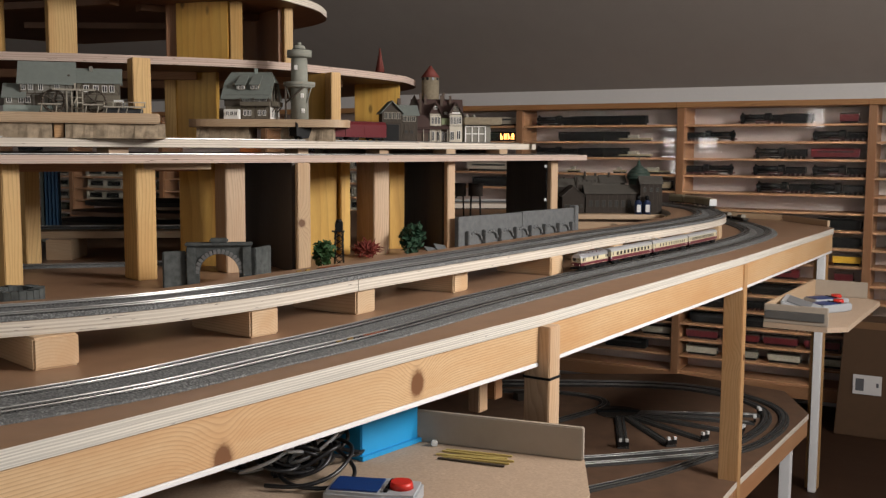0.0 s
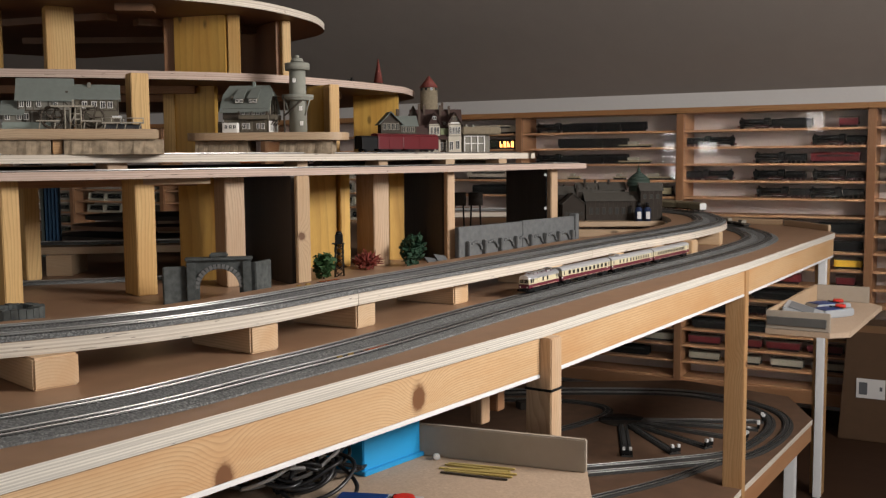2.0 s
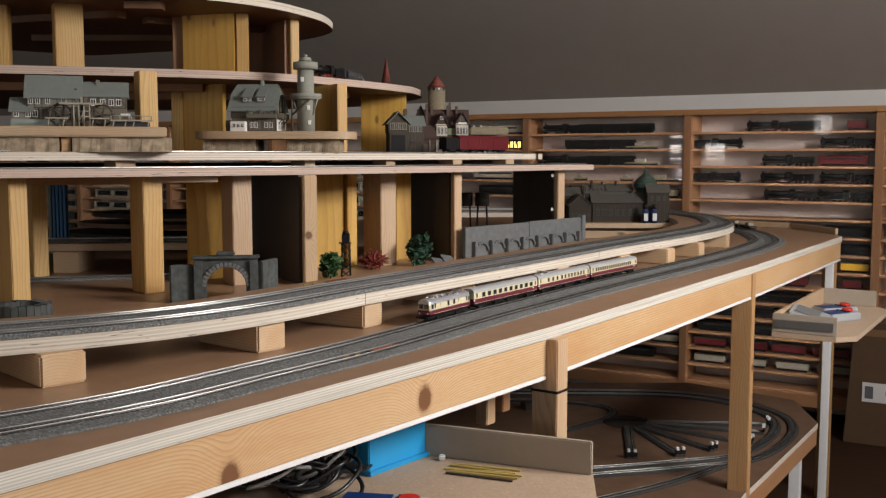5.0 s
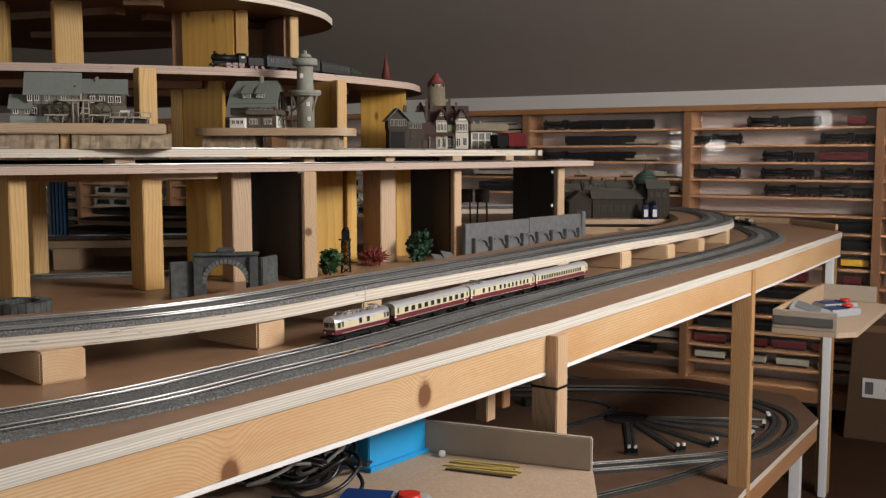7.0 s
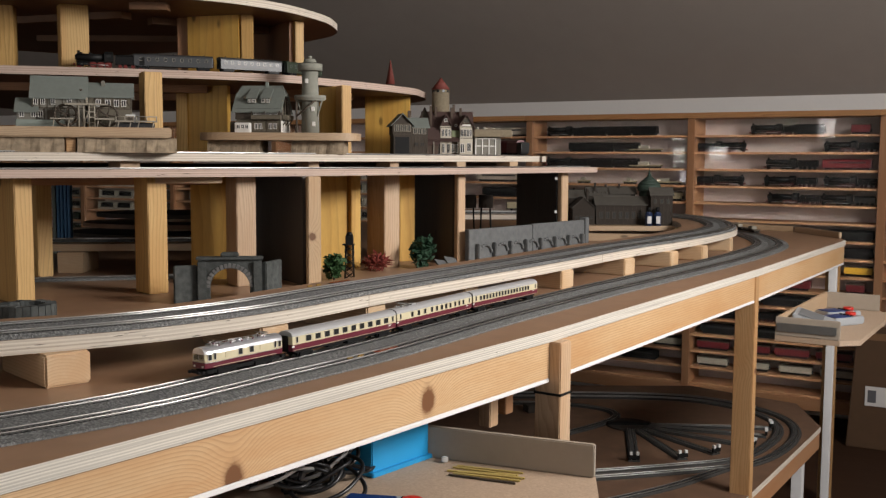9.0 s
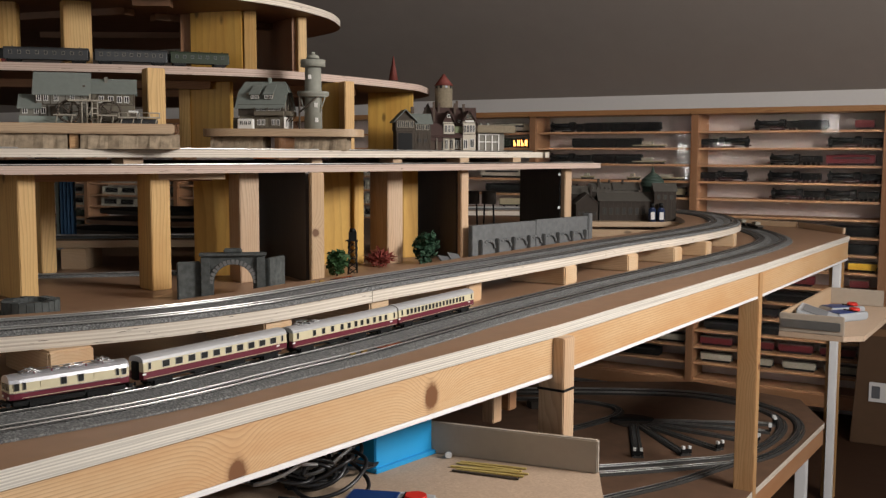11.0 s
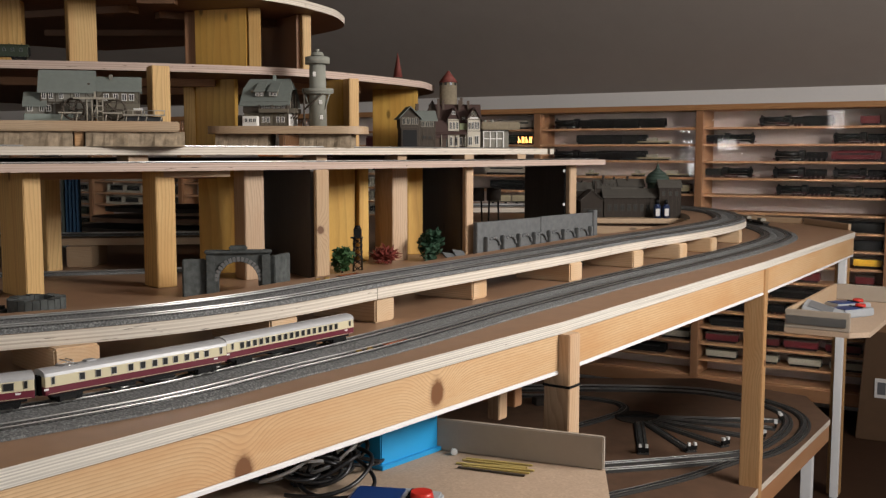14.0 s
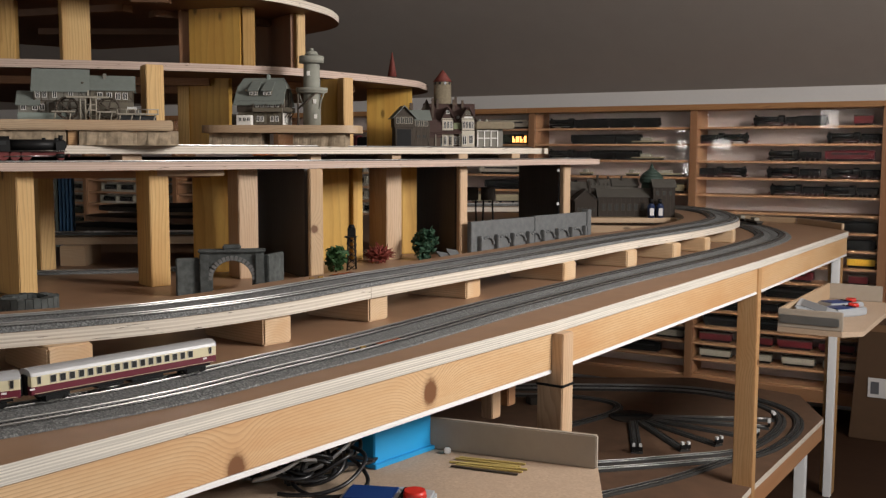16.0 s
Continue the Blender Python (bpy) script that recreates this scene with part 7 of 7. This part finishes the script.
FAR_TRACK = Way(LOW_FRONT)
for s_far in (FAR_TRACK.at[-1] - 0.86, FAR_TRACK.at[-1] - 0.70):
    p = FAR_TRACK.point(s_far)
    parked = low_wagon(0.07, "dark flat model wagon parked on the far bend", DARK_TIMBER)
    parked.matrix_world = pose(p.x, p.y, TABLE_Z + 0.0106, 0, 0, FAR_TRACK.heading(s_far))
    tagged(parked, group="parked flat wagons")


WHEEL_DULL = plain("dull_red_wheel", (0.045, 0.008, 0.007), 0.5)
PROTO = {
    "steam": lambda: steam_loco("black steam locomotive with tender on a cabinet shelf", half=0.085, gear=WHEEL_DULL, red_frame=False, smoke=True),
    "black": lambda: steam_loco("black steam locomotive on a cabinet shelf", half=0.08, gear=BLACK, red_frame=False),
    "green": lambda: diesel(OLIVE, 0.085, "dark green model locomotive on a cabinet shelf"),
    "dark": lambda: diesel(BLACK, 0.095, "black model coach on a cabinet shelf"),
    "red": lambda: diesel(RED_CAR, 0.12, "dark red model railcar on a cabinet shelf"),
    "tender": lambda: van(BLACK, 0.055, "short black tender wagon on a cabinet shelf"),
    "redloco": lambda: diesel(RED_CAR, 0.088, "dark red model locomotive on a cabinet shelf"),
    "redshort": lambda: van(RED_CAR, 0.034, "short red model wagon on a cabinet shelf"),
    "navy": lambda: diesel(NAVY, 0.09, "dark blue model locomotive on a cabinet shelf"),
    "grey": lambda: diesel(TRAY_GREY, 0.11, "light grey model coach on a cabinet shelf"),
    "yellow": lambda: van(YELLOW, 0.05, "yellow model wagon on a cabinet shelf"),
    "orange": lambda: van(ORANGE, 0.07, "orange model wagon on a cabinet shelf"),
    "tan": lambda: van(TAN, 0.07, "tan model wagon on a cabinet shelf"),
    "redvan": lambda: van(RED_CAR, 0.065, "red model van on a cabinet shelf"),
    "whitecar": lambda: van(TIMBER_GREY, 0.062, "pale grey model wagon on a cabinet shelf"),
    "boxcar": lambda: van(TAN, 0.06, "tan and dark model wagon on a cabinet shelf"),
    "mini": lambda: low_wagon(0.028, "tiny model road vehicle on a cabinet shelf"),
    "boxed": lambda: boxed("dark model in an open pale carton on a shelf"),
    "flat": lambda: low_wagon(0.07, "flat model wagon with load on a cabinet shelf"),
}
MADE = {}


def on_shelf(kind, u, k, flip=False):
    """Set a model on shelf k (counted from the top) at the place u along the wall."""
    m = room_pose(u, CAB_V + 0.085, SHELF_Z[k] + 0.0003, 180 if flip else 0)
    if kind in MADE:
        copy_thing(MADE[kind], m)
    else:
        MADE[kind] = tagged(PROTO[kind](), group="models in the cabinets")
        MADE[kind].matrix_world = m @ Matrix.Diagonal((1.35, 1.35, 1.35, 1))


R = -0.618
# the bay in full view: place from its right end, kind and side
ROWS = [
    (0, [(0.56, "steam", 1), (0.375, "tender", 0), (0.126, "redshort", 0)]),
    (1, [(0.81, "steam", 0), (0.187, "steam", 1)]),
    (2, [(0.482, "black", 1), (0.185, "redloco", 0)]),
    (3, [(0.815, "steam", 0), (0.482, "steam", 1), (0.182, "steam", 1)]),
    (4, [(0.462, "steam", 1), (0.198, "black", 1)]),
    (6, [(0.64, "flat", 0), (0.43, "boxcar", 0), (0.17, "dark", 0)]),
    (7, [(0.12, "tender", 0)]),
    (8, [(0.11, "yellow", 0)]), (9, [(0.12, "redshort", 0), (0.5, "red", 0)]),
    (10, [(0.77, "tender", 0), (0.46, "dark", 0), (0.15, "black", 0)]), (11, [(0.78, "dark", 0), (0.46, "steam", 0), (0.14, "dark", 0)]),
    (12, [(0.78, "dark", 0), (0.50, "dark", 0), (0.2, "black", 0)]), (13, [(0.84, "redvan", 0), (0.62, "redvan", 0), (0.42, "redvan", 0), (0.21, "redvan", 0)]), (14, [(0.84, "whitecar", 0), (0.62, "whitecar", 0), (0.40, "whitecar", 0), (0.19, "whitecar", 0)]),
]
for k, row in ROWS:
    for d, kind, flip in row:
        on_shelf(kind, R - d, k, bool(flip))
NEXT = [
    (0, [(0.28, "tender", 0), (0.43, "tender", 0), (0.58, "tender", 0), (0.77, "black", 1)]), (1, [(0.27, "flat", 0), (0.385, "tender", 0), (0.535, "tender", 0), (0.66, "tender", 0)]),
    (2, [(0.27, "flat", 0), (0.385, "tender", 0), (0.535, "tender", 0), (0.77, "black", 1)]), (3, [(0.15, "flat", 0), (0.36, "mini", 0), (0.64, "mini", 0)]),
    (4, [(0.15, "tan", 0), (0.5, "flat", 0), (0.8, "black", 0)]), (5, [(0.4, "dark", 0)]), (10, [(0.2, "dark", 0), (0.6, "dark", 0)]), (11, [(0.2, "black", 0), (0.7, "dark", 0)]),
    (12, [(0.17, "tender", 0), (0.45, "tender", 0)]), (13, [(0.12, "whitecar", 0), (0.31, "whitecar", 0), (0.46, "orange", 0), (0.60, "orange", 0), (0.80, "tender", 0)]), (14, [(0.3, "dark", 0), (0.7, "black", 0)]),
]
for k, row in NEXT:
    for d, kind, flip in row:
        on_shelf(kind, R - 0.98 - d, k, bool(flip))
pick = random.Random(11)
KINDS = ["steam", "black", "green", "dark", "dark", "navy", "tan", "grey", "red", "orange"]
for bay in (2, 3, 4, 5, 6):
    for k in range(0, 9):
        d = pick.uniform(0.17, 0.25)
        while d < BAY - 0.19:
            if bay > 2 and k in (3, 4, 5, 6):
                on_shelf("boxed", R - bay * BAY - d, k)
                d += 0.185
                continue
            if pick.random() < 0.72:
                on_shelf(pick.choice(KINDS), R - bay * BAY - d, k, pick.random() < 0.5)
            d += pick.uniform(0.34, 0.42)
for k, d, kind in ((0, 0.2, "steam"), (1, 0.18, "redshort"), (2, 0.2, "green"), (3, 0.2, "steam"), (6, 0.2, "dark"), (7, 0.2, "dark"), (8, 0.1, "tan"), (9, 0.15, "dark")):
    on_shelf(kind, R + BAY - 0.55 - d, k)
    on_shelf(kind, R + BAY - 0.2 - d, k)

# the lit clock on a shelf
GLOW, _n, _l, _b = shader("warm_display_glow", 0.4)
_b.inputs["Emission Color"].default_value, _b.inputs["Emission Strength"].default_value = (1.0, 0.42, 0.10, 1), 6.0
_b.inputs["Base Color"].default_value = (0.5, 0.2, 0.05, 1)
clock = empty("digital_clock", room_pose(R - 2.04, CAB_V + 0.05, SHELF_Z[1] + 0.0003), "small black clock with warm lit digits", "clock")
part("case", block(-0.055, 0.055, 0, 0.03, 0, 0.055, 0.003), BLACK, clock)
for k in range(4):
    x = -0.042 + 0.025 * k
    seg = block(x, x + 0.004, -0.0025, -0.0003, 0.010, 0.046)
    block(x + 0.010, x + 0.014, -0.0025, -0.0003, 0.010, 0.046 if k % 2 else 0.028, bm=seg)
    block(x + 0.0045, x + 0.0095, -0.0025, -0.0003, 0.026, 0.030, bm=seg)
    part("digit", seg, GLOW, clock, "warm glowing digit bars")

# ---- what moves ----
LOW_WAY, DECK1_WAY, DECK2_WAY, DECK3_WAY, RAISED_WAY = Way(LOW_REAR), Way(DECK1_LINE), Way(DECK2_LINE), Way(DECK3_LINE), Way(shifted(RAISED, 0.0225))


def run(vehicles, behind, way, z, tip, forward):
    """Key vehicles along a way. tip: rows of seconds and metres of the train's tip; forward: 1 if it runs up the way, -1 down it."""
    ts = [t for t, _ in tip]
    for ob, b in zip(vehicles, behind):
        rows = []
        for i in range(33):
            t = i * 0.5
            s = float(np.interp(t, ts, [v for _, v in tip])) - forward * b
            a, c = way.point(s - 0.05), way.point(s + 0.05)
            p = (a + c) / 2
            h = math.degrees(math.atan2(c.y - a.y, c.x - a.x)) + (0 if forward > 0 else 180)
            rows.append((t, pose(p.x, p.y, z, 0, 0, h)))
        walk(ob, rows)


def motions():
    run(EXPRESS, EXPRESS_BACK, LOW_WAY, TABLE_Z + 0.0106, EXPRESS_TIP, -1)
    run(RED_TRAIN, RED_BACK, DECK2_WAY, 1.410 + 0.0039, RED_TIP, 1)
    run(STEAM_TRAIN, STEAM_BACK, DECK3_WAY, DECK3_Z + 0.0039, STEAM_TIP, -1)
    run([BLACK_LOCO], [0.088], DECK1_WAY, 1.373 + 0.0039, BLACK_TIP, 1)
    run(WAGONS, [0.06, 0.172, 0.284, 0.396], RAISED_WAY, RAISED_Z + 0.0106, WAGON_TIP, 1)


EXPRESS_TIP = [(0, 2.411), (2, 2.134), (4, 1.844), (7.5, 1.34), (9, 1.13), (11.5, 0.777), (12.5, 0.639), (13.5, 0.499), (14.5, 0.364), (15.5, 0.226), (16, 0.147)]
RED_TIP = [(0, 2.108), (1, 2.229), (2, 2.347), (3, 2.463), (4, 2.56), (6.5, 2.87), (7.5, 3.04), (8.5, 3.2), (16, 4.3)]
STEAM_TIP = [(0, 2.95), (2, 2.60), (3, 2.43), (4, 2.225), (6.3, 1.8145), (7, 1.69), (8, 1.515), (9, 1.32), (11.3, 0.94), (16, 0.11)]
BLACK_TIP = [(0, 0.36), (8, 0.36), (15, 1.05), (16, 1.148)]
WAGON_TIP = [(0, 4.42), (1.5, 4.52), (3, 4.72), (4, 4.83), (6.5, 5.10), (8, 5.25), (16, 5.45)]
motions()
